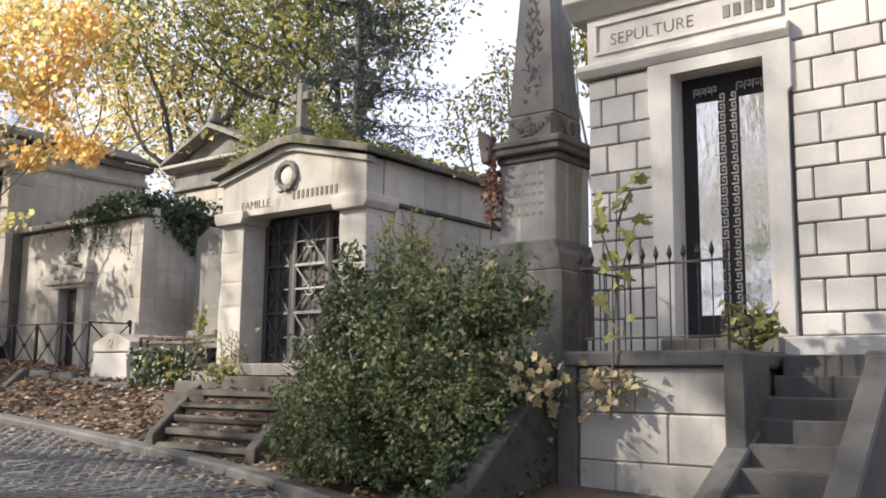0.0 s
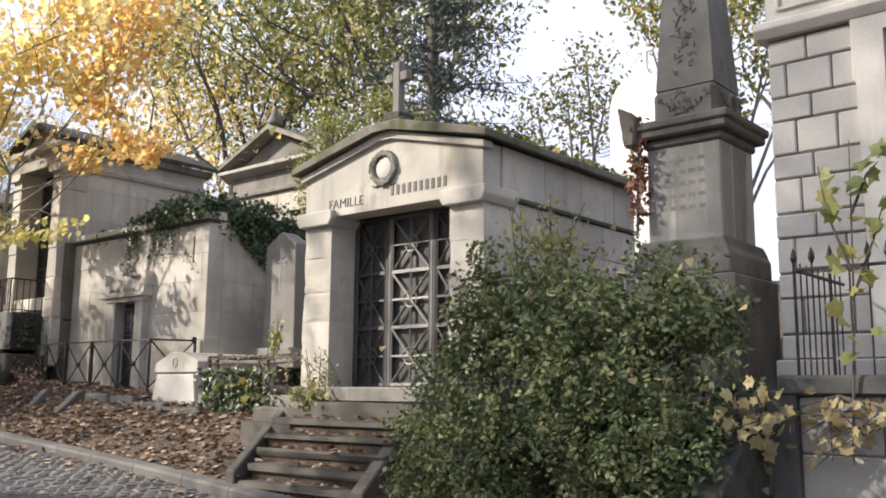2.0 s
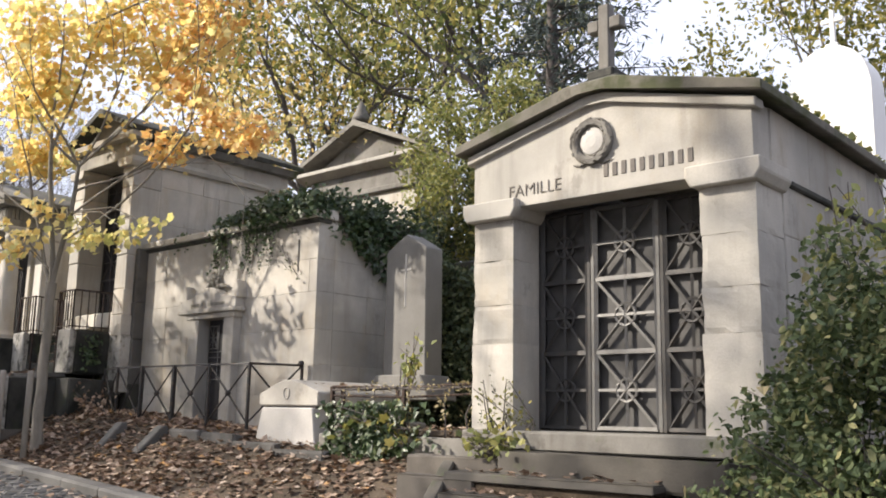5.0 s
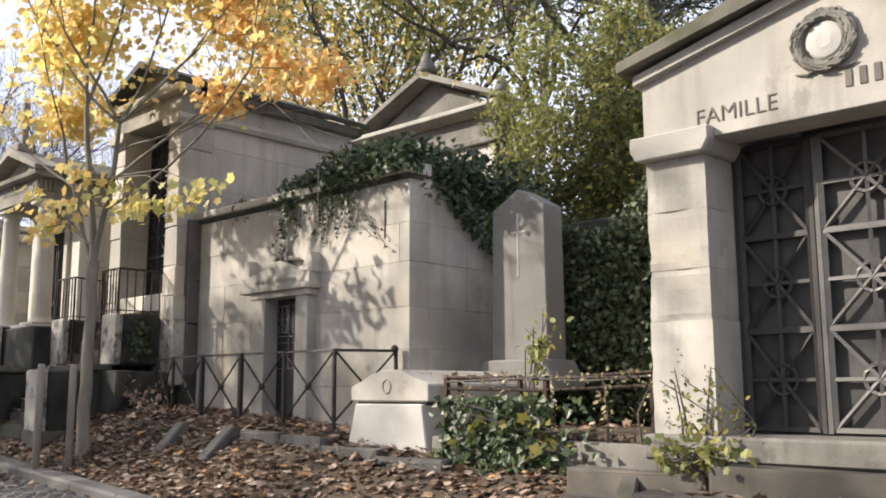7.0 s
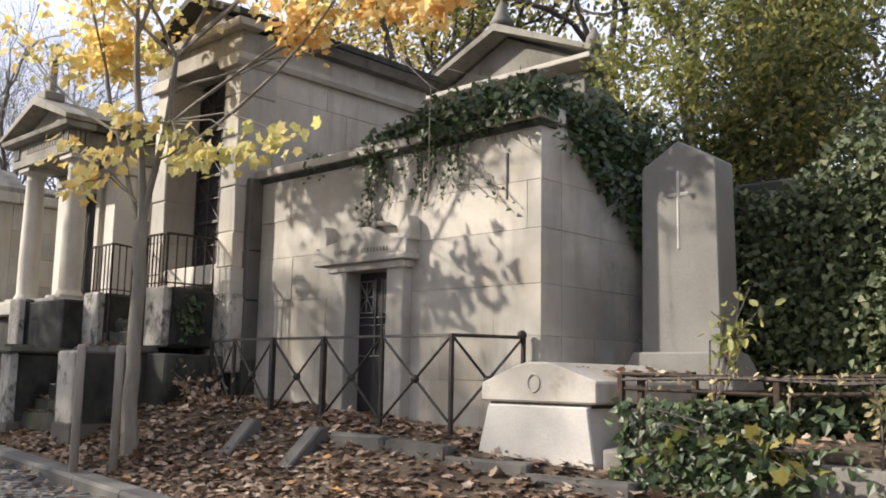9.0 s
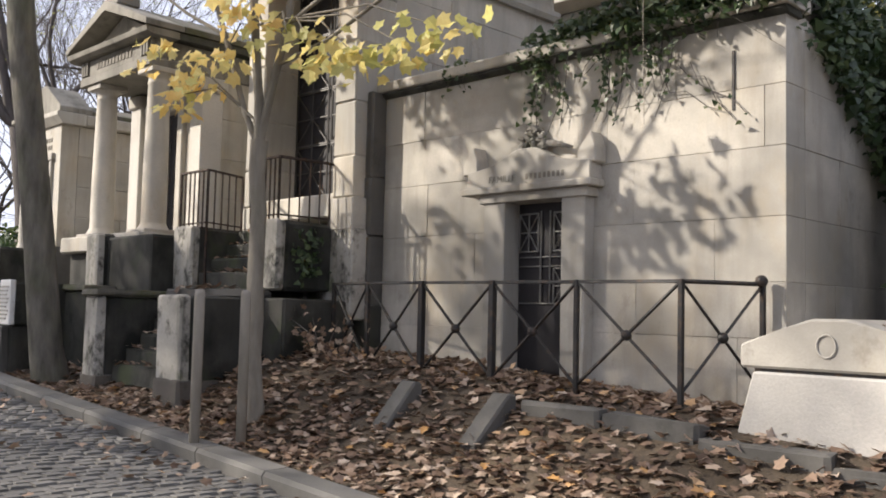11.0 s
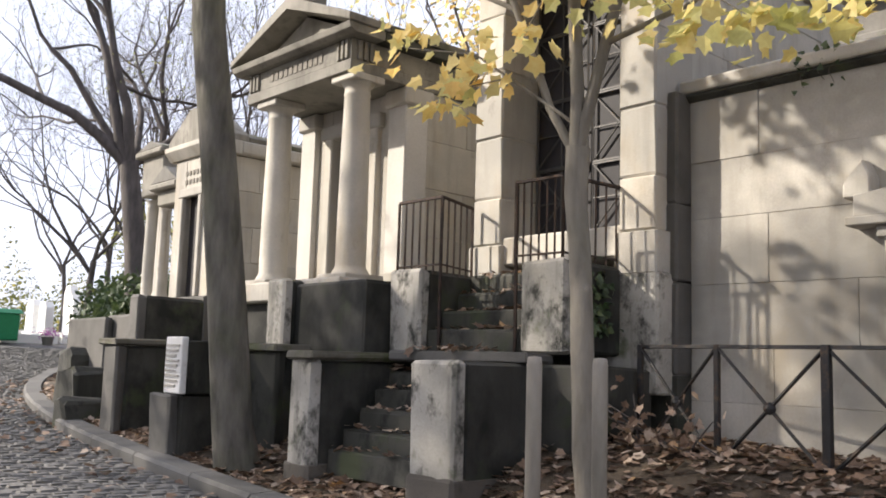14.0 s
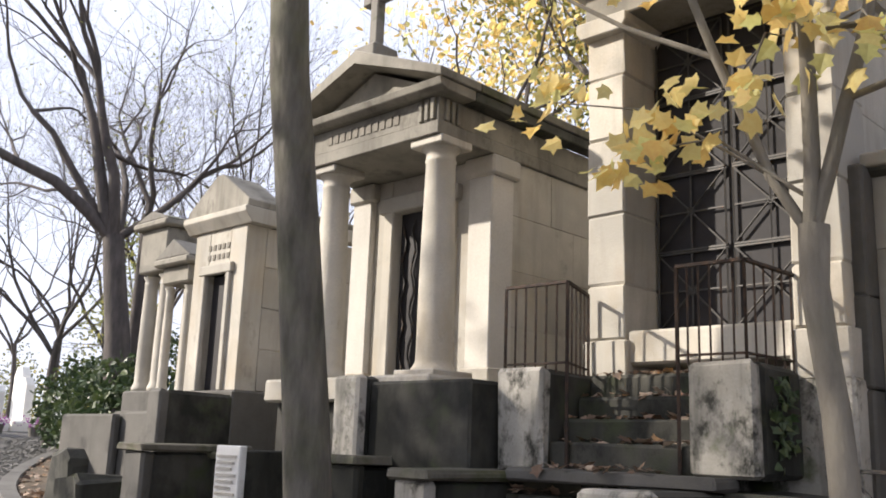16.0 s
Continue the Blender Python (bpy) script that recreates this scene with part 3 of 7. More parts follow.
def gable_tomb_steps():
    """Ruined steps from the kerb to the threshold, between two sloping cheek stones."""
    t = thing("entrance_steps", -9.1, 7.9, 0.6, "ruined stone steps littered with leaves before the family tomb", "steps")
    part("landing", box(-9.82, -7.75, 8.06, 8.30, 1.30, 1.545, 0.018, wear=0.014, seed=3), STEPSTONE, t, "worn pale step below the threshold")
    for i in range(5):
        z, v = 1.36 - 0.155 * i, 8.03 - 0.20 * i
        left, right = -10.28 + 0.115 * i, -8.24 + 0.06 * i
        part("step", box(left, right, v - 0.15, v + 0.10, z - 0.075, z, 0.016, wear=0.014, seed=i), STEPSTONE, t, "thin worn step slab")
        part("riser", box(left + 0.02, right - 0.02, v - 0.10, v + 0.20, z - 0.45, z - 0.070, 0.02, wear=0.012, seed=i + 9), EARTH, t, "bare earth under the slab")
    for a, b, wide, name in (((-10.46, 8.26, 1.46), (-9.93, 7.10, 0.80), 0.13, "left"), ((-8.32, 8.05, 1.28), (-7.96, 7.05, 0.72), 0.15, "right")):
        c = bmesh.new()
        ring = [[c.verts.new((p[0] + o, p[1], p[2] + h)) for o, h in ((-wide, -0.5), (wide * 0.2, -0.5), (wide * 0.2, 0.03), (-wide, 0.03))] for p in (a, b)]
        for k in range(4):
            c.faces.new((ring[0][k], ring[0][(k + 1) % 4], ring[1][(k + 1) % 4], ring[1][k]))
        c.faces.new(ring[0][::-1])
        c.faces.new(ring[1])
        bmesh.ops.bevel(c, geom=c.edges[:], offset=0.018, segments=1, affect="EDGES")
        part("cheek_stone", c, STEPSTONE if name == "left" else DIRTY, t, "sloping cheek stone")


gable_tomb_steps()


# ---- the long low tomb with the ivy ----
def low_tomb():
    l, r, f, top = -18.13, -13.92, 9.36, 4.40
    t = thing("vault_tomb", (l + r) / 2, f, 1.6, "long flat-roofed limestone vault tomb hung with ivy", "tomb")
    core = box(l + 0.01, -16.43, f + 0.012, f + 0.35, 1.3, top, 0.0)
    box(-15.75, r - 0.01, f + 0.012, f + 0.35, 1.3, top, 0.0, core)
    box(-16.43, -15.75, f + 0.013, f + 0.35, 3.24, top, 0.0, core)
    w = part("front_wall", core, PALEJOINT, t, "front wall of large pale limestone blocks")
    courses(w, "block", CLAIR, l, r, f, 0.3, (0.52, 0.40, 0.46, 0.50, 0.44, 0.50), 1.55, 1.25, gap=0.0025, holes=((-16.42, -15.76, 0, 3.25),), seed=2, wear=0.001, bevel=0.0025)
    w = part("side_wall", box(r - 0.3, r - 0.012, f + 0.34, 12.2, 1.3, top, 0.01), PALEJOINT, t, "side wall of limestone blocks")
    courses(w, "block", CLAIR, f + 0.30, 12.2, 0, 0.25, (0.52, 0.40, 0.46, 0.50, 0.44, 0.50), 1.55, 1.05, gap=0.0025, seed=6, side=r, wear=0.001, bevel=0.0025)
    part("side_wall", box(l, l + 0.3, f + 0.34, 12.2, 1.3, top, 0.01), CLAIR, t)
    cor = prism([(f + 0.3, top + 0.012), (f - 0.085, top + 0.012), (f - 0.095, top + 0.03), (f - 0.095, top + 0.10), (f - 0.05, top + 0.125), (f + 0.3, top + 0.15)], "u", l - 0.04, r + 0.05, bevel=0.006)
    part("cornice", cor, CLAIR, t, "pale worn cornice slab")
    # dark stone band stands in for the shade under the cornice slab
    part("cornice_moulding", prism([(f + 0.2, top - 0.045), (f - 0.02, top - 0.045), (f - 0.06, top - 0.01), (f - 0.06, top + 0.01), (f + 0.2, top + 0.01)], "u", l - 0.02, r + 0.03, bevel=0.004), DARKSTONE, t, "dark band for the shade under the cornice")
    part("roof", box(l, r, f + 0.3, 12.2, top, top + 0.17, 0.02), MOSSY, t, "flat stone roof")
    part("plinth", box(l - 0.03, r + 0.03, f - 0.04, f + 0.2, 1.25, 1.60, 0.015), GREY, t)
    # door case
    for a, b2 in ((-16.64, -16.40), (-15.78, -15.54)):
        part("jamb", box(a, b2, f - 0.13, f + 0.3, 1.55, 3.18, 0.012, wear=0.004), CLAIR, t, "stone door jamb")
    head = box(-16.86, -15.44, f - 0.20, f + 0.12, 3.25, 3.31, 0.008)
    prism([(-16.82, 3.31), (-15.47, 3.31), (-15.47, 3.46), (-15.78, 3.49), (-16.05, 3.62), (-16.24, 3.62), (-16.52, 3.49), (-16.82, 3.46)], "v", f - 0.16, f + 0.12, head, 0.008)
    box(-16.68, -15.50, f - 0.15, f + 0.12, 3.17, 3.25, 0.008, head)
    lintel = part("lintel", head, CLAIR, t, "stone lintel shaped as a low pediment")
    words("FAMILLE", -16.56, f - 0.163, 3.345, 0.085, 0.0, t, FAINT, 0.003)
    for i in range(9):
        part("name_bar", box(-16.14 + i * 0.048, -16.113 + i * 0.048, f - 0.164, f - 0.158, 3.350, 3.398, 0.001), FAINT, t)
    for u in (-16.80, -15.52):
        ac = prism([(u - 0.09, 3.44), (u + 0.09, 3.44), (u + 0.09, 3.58), (u + 0.04, 3.70), (u - 0.04, 3.58), (u - 0.09, 3.54)], "v", f - 0.15, f + 0.02, bevel=0.012)
        part("corner_ornament", ac, CLAIR, t, "plain stone ear on the lintel")
    orn = bmesh.new()
    rng = random.Random(8)
    for i in range(34):
        a = rng.uniform(0, math.pi)
        rr = rng.uniform(0.02, 0.16)
        p = Vector((-16.14 + 1.25 * rr * math.cos(a), f - 0.06 + rng.uniform(-0.05, 0.03), 3.63 + rr * math.sin(a)))
        tube([p, p + Vector((rng.uniform(-0.06, 0.06), rng.uniform(-0.03, 0.0), rng.uniform(-0.02, 0.05)))], [0.03, 0.014], 6, orn)
    tube([(-16.14, f - 0.05, 3.62), (-15.95, f - 0.07, 3.66), (-15.72, f - 0.06, 3.60)], [0.05, 0.035, 0.012], 7, orn)
    tagged(part("carved_wreath", orn, GREY, t), "carved stone wreath over the door", kind="stuff")
    dv = f + 0.08
    d = part("door", box(-16.42, -15.76, dv, dv + 0.05, 1.55, 3.2, 0.004), DOORDARK, t, "narrow dark metal door with open grille")
    g = bmesh.new()
    for u in (-16.14, -16.04):
        bar((u, dv - 0.015, 2.3), (u, dv - 0.015, 3.1), 0.012, g)
    star_panel(g, -16.0, -15.80, dv - 0.015, 2.75, 3.08, 0.007, 0.0)
    star_panel(g, -16.38, -16.17, dv - 0.015, 2.75, 3.08, 0.007, 0.0)
    for z in (2.3, 2.62, 2.70):
        bar((-16.38, dv - 0.012, z), (-15.80, dv - 0.012, z), 0.01, g)
    star_panel(g, -16.0, -15.80, dv - 0.015, 2.30, 2.60, 0.006, 0.0)
    part("grille", g, GRILLE, d, "grey iron door grille")
    part("slot", box(-14.325, -14.305, f - 0.012, f + 0.02, 3.72, 4.16, 0.0), IRON, t)
    return t


VAULT_SHIFT = (-0.16, 0.25)
shift(low_tomb(), *VAULT_SHIFT)


def cross_fence():
    """Wrought-iron fence of crossed bars before the vault."""
    t = thing("iron_fence", -16.0, 8.65, 1.6, "low black iron fence with crossed bars and bosses", "fence")
    top, foot = 2.45, 1.70
    posts = [(-18.35, 9.05), (-17.62, 8.86), (-16.88, 8.82), (-16.12, 8.86), (-15.32, 8.88), (-14.48, 8.90), (-14.22, 9.54)]
    for i, (u, v) in enumerate(posts):
        w = 0.026 if i in (2, 3) else 0.018
        part("post", box(u - w, u + w, v - w, v + w, ground_z(u, v) - 0.1, top + 0.015, 0.004), IRON, t)
    for a, b2 in zip(posts, posts[1:]):
        z0 = foot
        p = bmesh.new()
        A, B = Vector((*a, 0)), Vector((*b2, 0))
        up = Vector((0, 0, top))
        dn = Vector((0, 0, z0))
        bar(A + up, B + up, 0.022, p)
        bar(A + up, B + dn, 0.018, p)
        bar(A + dn, B + up, 0.018, p)
        m = (A + B) / 2 + Vector((0, 0, (top + z0) / 2))
        bmesh.ops.create_icosphere(p, subdivisions=2, radius=0.04, matrix=Matrix.Translation(m))
        part("panel", p, IRON, t, "crossed iron bars with a round boss")
    k = bmesh.new()
    bmesh.ops.create_icosphere(k, subdivisions=2, radius=0.045, matrix=Matrix.Translation(Vector((-14.22, 9.52, 2.47))))
    part("knob", k, IRON, t)


cross_fence()


# ---- grave with the upright stele ----
def stele_grave():
    t = thing("grave_tomb", -13.4, 8.7, 1.5, "pale stone grave chest with a sloping lid", "tomb")
    part("base", prism([(-13.98, 1.42), (-12.86, 1.42), (-12.93, 1.90), (-13.85, 1.90)], "v", 8.64, 10.1, bevel=0.012), CLEAN, t, "tapered white stone base")
    part("groove", box(-13.86, -12.93, 8.69, 10.08, 1.89, 1.925, 0.0), IRON, t)
    lid = prism([(-13.94, 1.92), (-12.86, 1.92), (-12.86, 2.08), (-13.10, 2.16), (-13.30, 2.22), (-13.50, 2.22), (-13.70, 2.15), (-13.94, 2.06)], "v", 8.66, 10.1, bevel=0.015)
    lid = part("lid", lid, CLAIR, t, "grey stone lid with a small round emblem")
    n = 16
    part("emblem", tube([(-13.42 + 0.055 * math.cos(2 * math.pi * k / n), 8.655, 2.065 + 0.065 * math.sin(2 * math.pi * k / n)) for k in range(n + 1)], 0.006, 5), CLAIR, t)
    s = thing("headstone", -13.12, 10.3, 2.1, "tall grey granite headstone with gabled top and cut cross", "headstone")
    body = prism([(-13.50, 2.30), (-12.74, 2.30), (-12.76, 3.98), (-13.12, 4.19), (-13.48, 3.98)], "v", 10.30, 10.62, bevel=0.014)
    part("slab", body, stone_grey_headstone, s)
    part("foot", prism([(-13.66, 2.02), (-12.58, 2.02), (-12.60, 2.12), (-12.72, 2.34), (-13.52, 2.34), (-13.64, 2.12)], "v", 10.18, 10.74, bevel=0.015), stone_grey_headstone, s, "flared stone foot")
    part("cut_cross", cross(bmesh.new(), -13.12, 10.300, 3.22, 3.92, 0.10, 0.030, 0.02), CLEAN, s, "pale cut cross")


stone_grey_headstone = stone("granite_headstone", (0.185, 0.18, 0.167), (0.135, 0.13, 0.12), amount=0.1, streak=0.2)
stele_grave()


def rusty_bed():
    """The neglected grave beside it, ringed by a rusted rail."""
    t = thing("grave_rail", -11.7, 8.9, 1.5, "rusted iron rail round an overgrown grave", "railing")
    for u, v in ((-12.72, 8.75), (-12.58, 8.78), (-11.6, 8.75), (-10.62, 8.78), (-12.72, 9.8)):
        part("post", box(u - 0.022, u + 0.022, v - 0.022, v + 0.022, 1.35, 2.14, 0.004), RUST, t)
    for p, q, z in (((-12.72, 8.75), (-10.55, 8.78), 2.14), ((-12.72, 8.75), (-10.55, 8.78), 2.04), ((-12.72, 8.75), (-12.72, 9.8), 2.14)):
        part("rail", tube([(*p, z), ((p[0] + q[0]) / 2, (p[1] + q[1]) / 2, z - 0.02), (*q, z + 0.02)], 0.014, 6), RUST, t)
    s = thing("grave_kerb", -11.6, 8.9, 1.3, "low mossy stone surround of an overgrown grave", "grave")
    part("front_stone", box(-12.8, -10.5, 8.62, 8.80, 1.15, 1.62, 0.02, wear=0.012), GREY, s)
    part("end_stone", box(-12.78, -12.6, 8.81, 10.2, 1.25, 1.75, 0.02, wear=0.012), GREY, s)
    part("bed", box(-12.6, -10.5, 8.81, 10.4, 1.2, 1.68, 0.04), EARTH, s, "dark earth bed")
    for i, (u0, u1, v, z) in enumerate(((-11.0, -9.90, 8.16, 1.45), (-10.85, -9.95, 7.88, 1.30), (-15.45, -14.80, 8.40, 1.59), (-14.78, -14.10, 8.42, 1.56), (-14.08, -13.30, 8.40, 1.49), (-13.28, -12.4, 8.36, 1.42))):
        single("edging_stone", box(u0, u1, v, v + 0.16, z - 0.4, z + 0.02, 0.02, wear=0.015, seed=i), DIRTY if i < 2 else DARKGREY, (u0 + u1) / 2, v, z - 0.3, "worn grey edging stone half sunk in leaves", "stone", "edging stones")
    for u, v0, v1 in ((-16.45, 8.00, 8.36), (-15.58, 8.02, 8.44)):
        g0, g1 = ground_z(u, v0), ground_z(u, v1)
        b = prism([(v0, g0 - 0.15), (v1, g1 - 0.15), (v1, g1 + 0.11), (v1 - 0.08, g1 + 0.12), (v0, g0 + 0.04)], "u", u - 0.085, u + 0.085, bevel=0.015)
        single("grave_border", b, DARKGREY, u, v0, g0 - 0.1, "slanting grey stone border sunk in fallen leaves", "stone", "grave borders")


rusty_bed()


# ---- the tall chapel with the grille door ----
def tall_chapel():
    l, r, f = -20.34, -18.38, 9.28
    c = (l + r) / 2
    t = thing("chapel_tomb", c, f, 3.0, "tall limestone chapel tomb with iron grille door", "tomb")
    for a, b2 in ((l, l + 0.34), (r - 0.34, r)):
        p = part("pilaster", box(a + 0.01, b2 - 0.01, f + 0.02, f + 0.5, 3.0, 5.95, 0.01), PALEJOINT, t, "square limestone pilaster")
        z = 3.0
        for i, h in enumerate((0.34, 0.42, 0.55, 0.62, 0.52, 0.50)):
            g = 0.03 if i == 0 else 0.0
            part("block", box(a - g, b2 + g, f - g, f + 0.52, z + 0.002, z + h - 0.002, 0.014, wear=0.006, seed=i + 60), PALE, p)
            z += h
        part("capital", prism([(a - 0.02, 5.80), (b2 + 0.02, 5.80), (b2 + 0.07, 5.87), (b2 + 0.07, 5.95), (a - 0.07, 5.95), (a - 0.07, 5.87)], "v", f - 0.08, f + 0.52, bevel=0.01), PALE, t)
    part("entablature", box(l - 0.02, r + 0.02, f - 0.02, f + 0.5, 5.95, 6.25, 0.012), SOOTED, t)
    ped = prism([(l - 0.05, 6.33), (r + 0.05, 6.33), (c, 6.82)], "v", f + 0.06, f + 0.3, bevel=0.005)
    part("pediment", ped, GREY, t)
    part("cornice", prism([(f - 0.14, 6.25), (f - 0.17, 6.34), (f + 0.2, 6.36), (f + 0.2, 6.25)], "u", l - 0.16, r + 0.16, bevel=0.008), PALE, t)
    roof = [(l - 0.18, 6.35), (l - 0.18, 6.44), (c, 6.93), (r + 0.18, 6.44), (r + 0.18, 6.35), (c, 6.83)]
    part("roof", prism(roof, "v", f - 0.18, 12.7, bevel=0.01), DARKSTONE, t, "dark stone roof slabs")
    w = part("side_wall", box(r - 0.3, r - 0.04, f + 0.52, 12.5, 2.4, 6.3, 0.01), PALEJOINT, t, "plain limestone side wall")
    courses(w, "block", PALE, f + 0.53, 12.5, 0, 0.22, (0.6, 0.62, 0.62, 0.62, 0.62, 0.42), 2.45, 1.3, gap=0.004, seed=14, side=r - 0.03, wear=0.002, bevel=0.005)
    part("side_band", prism([(r - 0.1, 5.86), (r + 0.03, 5.86), (r + 0.06, 5.92), (r + 0.06, 5.98), (r - 0.1, 6.0)], "v", f + 0.53, 12.5), PALE, t)
    part("side_cornice", prism([(r - 0.1, 6.22), (r + 0.08, 6.24), (r + 0.15, 6.35), (r - 0.1, 6.35)], "v", f + 0.45, 12.6), GREY, t)
    part("side_wall", box(l + 0.03, l + 0.3, f + 0.52, 12.5, 2.4, 6.3, 0.01), PALE, t)
    part("sill", box(l + 0.34, r - 0.34, f + 0.02, f + 0.5, 3.15, 3.40, 0.02, wear=0.006), PALE, t, "worn limestone sill")
    dv = f + 0.44
    d = part("door", box(l + 0.33, r - 0.33, dv + 0.03, dv + 0.08, 3.40, 5.97, 0.003), DOORDARK, t, "dark brown door behind an iron lattice")
    for a, b2 in ((l + 0.35, c - 0.012), (c + 0.012, r - 0.35)):
        g = bmesh.new()
        for i in range(4):
            z0 = 3.44 + i * 0.62
            star_panel(g, a + 0.02, b2 - 0.02, dv, z0, z0 + 0.6, 0.008, 0.03)
        part("grille_leaf", g, DARK_GRILLE, d, "iron lattice leaf of star-shaped bars")
    part("base", box(l - 0.05, r + 0.04, f - 0.03, f + 0.6, 2.1, 3.02, 0.02, wear=0.008), LICHEN, t, "stained stone base")
    # grey pier between this chapel and the vault, its shade put into dark stone
    k = thing("corner_pier", -18.4, 9.5, 1.4, "grey stone pier wedged between two tombs, coloured dark for its shade", "pier")
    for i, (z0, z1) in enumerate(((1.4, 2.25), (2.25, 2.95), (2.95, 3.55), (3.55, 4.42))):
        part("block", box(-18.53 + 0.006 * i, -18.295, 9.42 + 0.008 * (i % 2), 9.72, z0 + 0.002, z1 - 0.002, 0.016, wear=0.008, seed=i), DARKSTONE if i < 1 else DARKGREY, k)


tall_chapel()


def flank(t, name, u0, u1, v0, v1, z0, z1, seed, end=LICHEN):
    """A wall that runs back from the road: a pale end stone, a blackened flank behind it, crust and shade both in its
    colour.
    """
    part(name, box(u0 + 0.012, u1 - 0.008, v0 + 0.09, v1, z0, z1 - 0.006, 0.03, wear=0.015, seed=seed), FLANK, t, "crusted flank, darkened for its shade")
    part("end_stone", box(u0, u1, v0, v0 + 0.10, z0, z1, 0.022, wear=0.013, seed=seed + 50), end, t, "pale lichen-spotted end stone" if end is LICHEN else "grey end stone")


def chapel_stairs():
    """Two flights up to the chapel, with stepped walls at the sides."""
    t = thing("stone_stairs", -19.6, 8.3, 1.4, "leaf-strewn stone stairs between lichen-spotted walls", "stairs")
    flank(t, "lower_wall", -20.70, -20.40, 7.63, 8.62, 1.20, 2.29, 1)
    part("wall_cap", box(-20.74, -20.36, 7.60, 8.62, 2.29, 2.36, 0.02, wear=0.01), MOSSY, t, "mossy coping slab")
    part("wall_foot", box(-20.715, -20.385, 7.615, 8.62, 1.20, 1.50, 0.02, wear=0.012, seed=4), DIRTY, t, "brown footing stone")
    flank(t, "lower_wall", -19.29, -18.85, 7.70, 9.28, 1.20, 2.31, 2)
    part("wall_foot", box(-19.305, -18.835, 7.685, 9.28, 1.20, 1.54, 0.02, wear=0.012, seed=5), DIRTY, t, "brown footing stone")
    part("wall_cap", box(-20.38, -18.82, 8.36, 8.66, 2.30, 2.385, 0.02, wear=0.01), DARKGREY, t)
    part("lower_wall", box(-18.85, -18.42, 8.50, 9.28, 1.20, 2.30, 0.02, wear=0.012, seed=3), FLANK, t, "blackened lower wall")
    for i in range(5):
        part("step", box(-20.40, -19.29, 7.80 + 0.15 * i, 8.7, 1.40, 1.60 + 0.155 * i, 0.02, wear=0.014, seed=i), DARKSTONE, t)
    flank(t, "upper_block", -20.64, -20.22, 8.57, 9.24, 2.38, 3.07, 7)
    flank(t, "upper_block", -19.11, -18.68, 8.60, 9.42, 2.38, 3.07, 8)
    for i in range(4):
        part("step", box(-20.22, -19.11, 8.66 + 0.16 * i, 9.28, 2.30, 2.56 + 0.165 * i, 0.015, wear=0.012, seed=20 + i), DARKSTONE, t)


chapel_stairs()


def bar_railing(name, points, z, height, n, mat, label):
    t = thing(name, points[0][0], points[0][1], z, label, "railing", "stair railings")
    for (a, b2), k in zip(zip(points, points[1:]), n):
        A, B = Vector((*a, z)), Vector((*b2, z))
        part("top_rail", bar(A + UP * height, B + UP * height, 0.022), mat, t)
        part("bottom_rail", bar(A + UP * 0.05, B + UP * 0.05, 0.014), mat, t)
        for i in range(k + 1):
            p = A.lerp(B, i / k)
            part("baluster", bar(p + UP * (-0.02), p + UP * height, 0.013 if 0 < i < k else 0.02), mat, t)
    return t


left_rail = bar_railing("stair_railing", [(-20.62, 8.64), (-20.06, 8.64), (-20.29, 9.22)], 3.06, 0.62, (6, 5), RUST, "rusty iron railing beside the chapel stairs")
right_rail = bar_railing("stair_railing", [(-19.20, 8.63), (-18.74, 8.64), (-18.71, 9.36)], 3.07, 0.62, (6, 6), RUST, "rusty iron railing beside the chapel stairs")
for rail, u in ((left_rail, -20.06), (right_rail, -19.20)):
    part("newel", bar((u, 8.64, 2.38), (u, 8.64, 3.67), 0.022), RUST, rail)


# ---- the temple tomb with two columns ----
def column(u, v, z0, z1, r, n=26):
    h = z1 - z0
    return lathe(u, v, [(r * 1.30, z0), (r * 1.30, z0 + 0.05), (r * 1.18, z0 + 0.08), (r * 1.05, z0 + 0.11), (r, z0 + 0.14), (r * 0.99, z0 + h * 0.35), (r * 0.93, z0 + h * 0.65), (r * 0.85, z1 - 0.17), (r * 0.92, z1 - 0.155), (r * 0.85, z1 - 0.14), (r * 0.86, z1 - 0.09), (r * 1.12, z1 - 0.05), (r * 1.15, z1 - 0.045)], n)


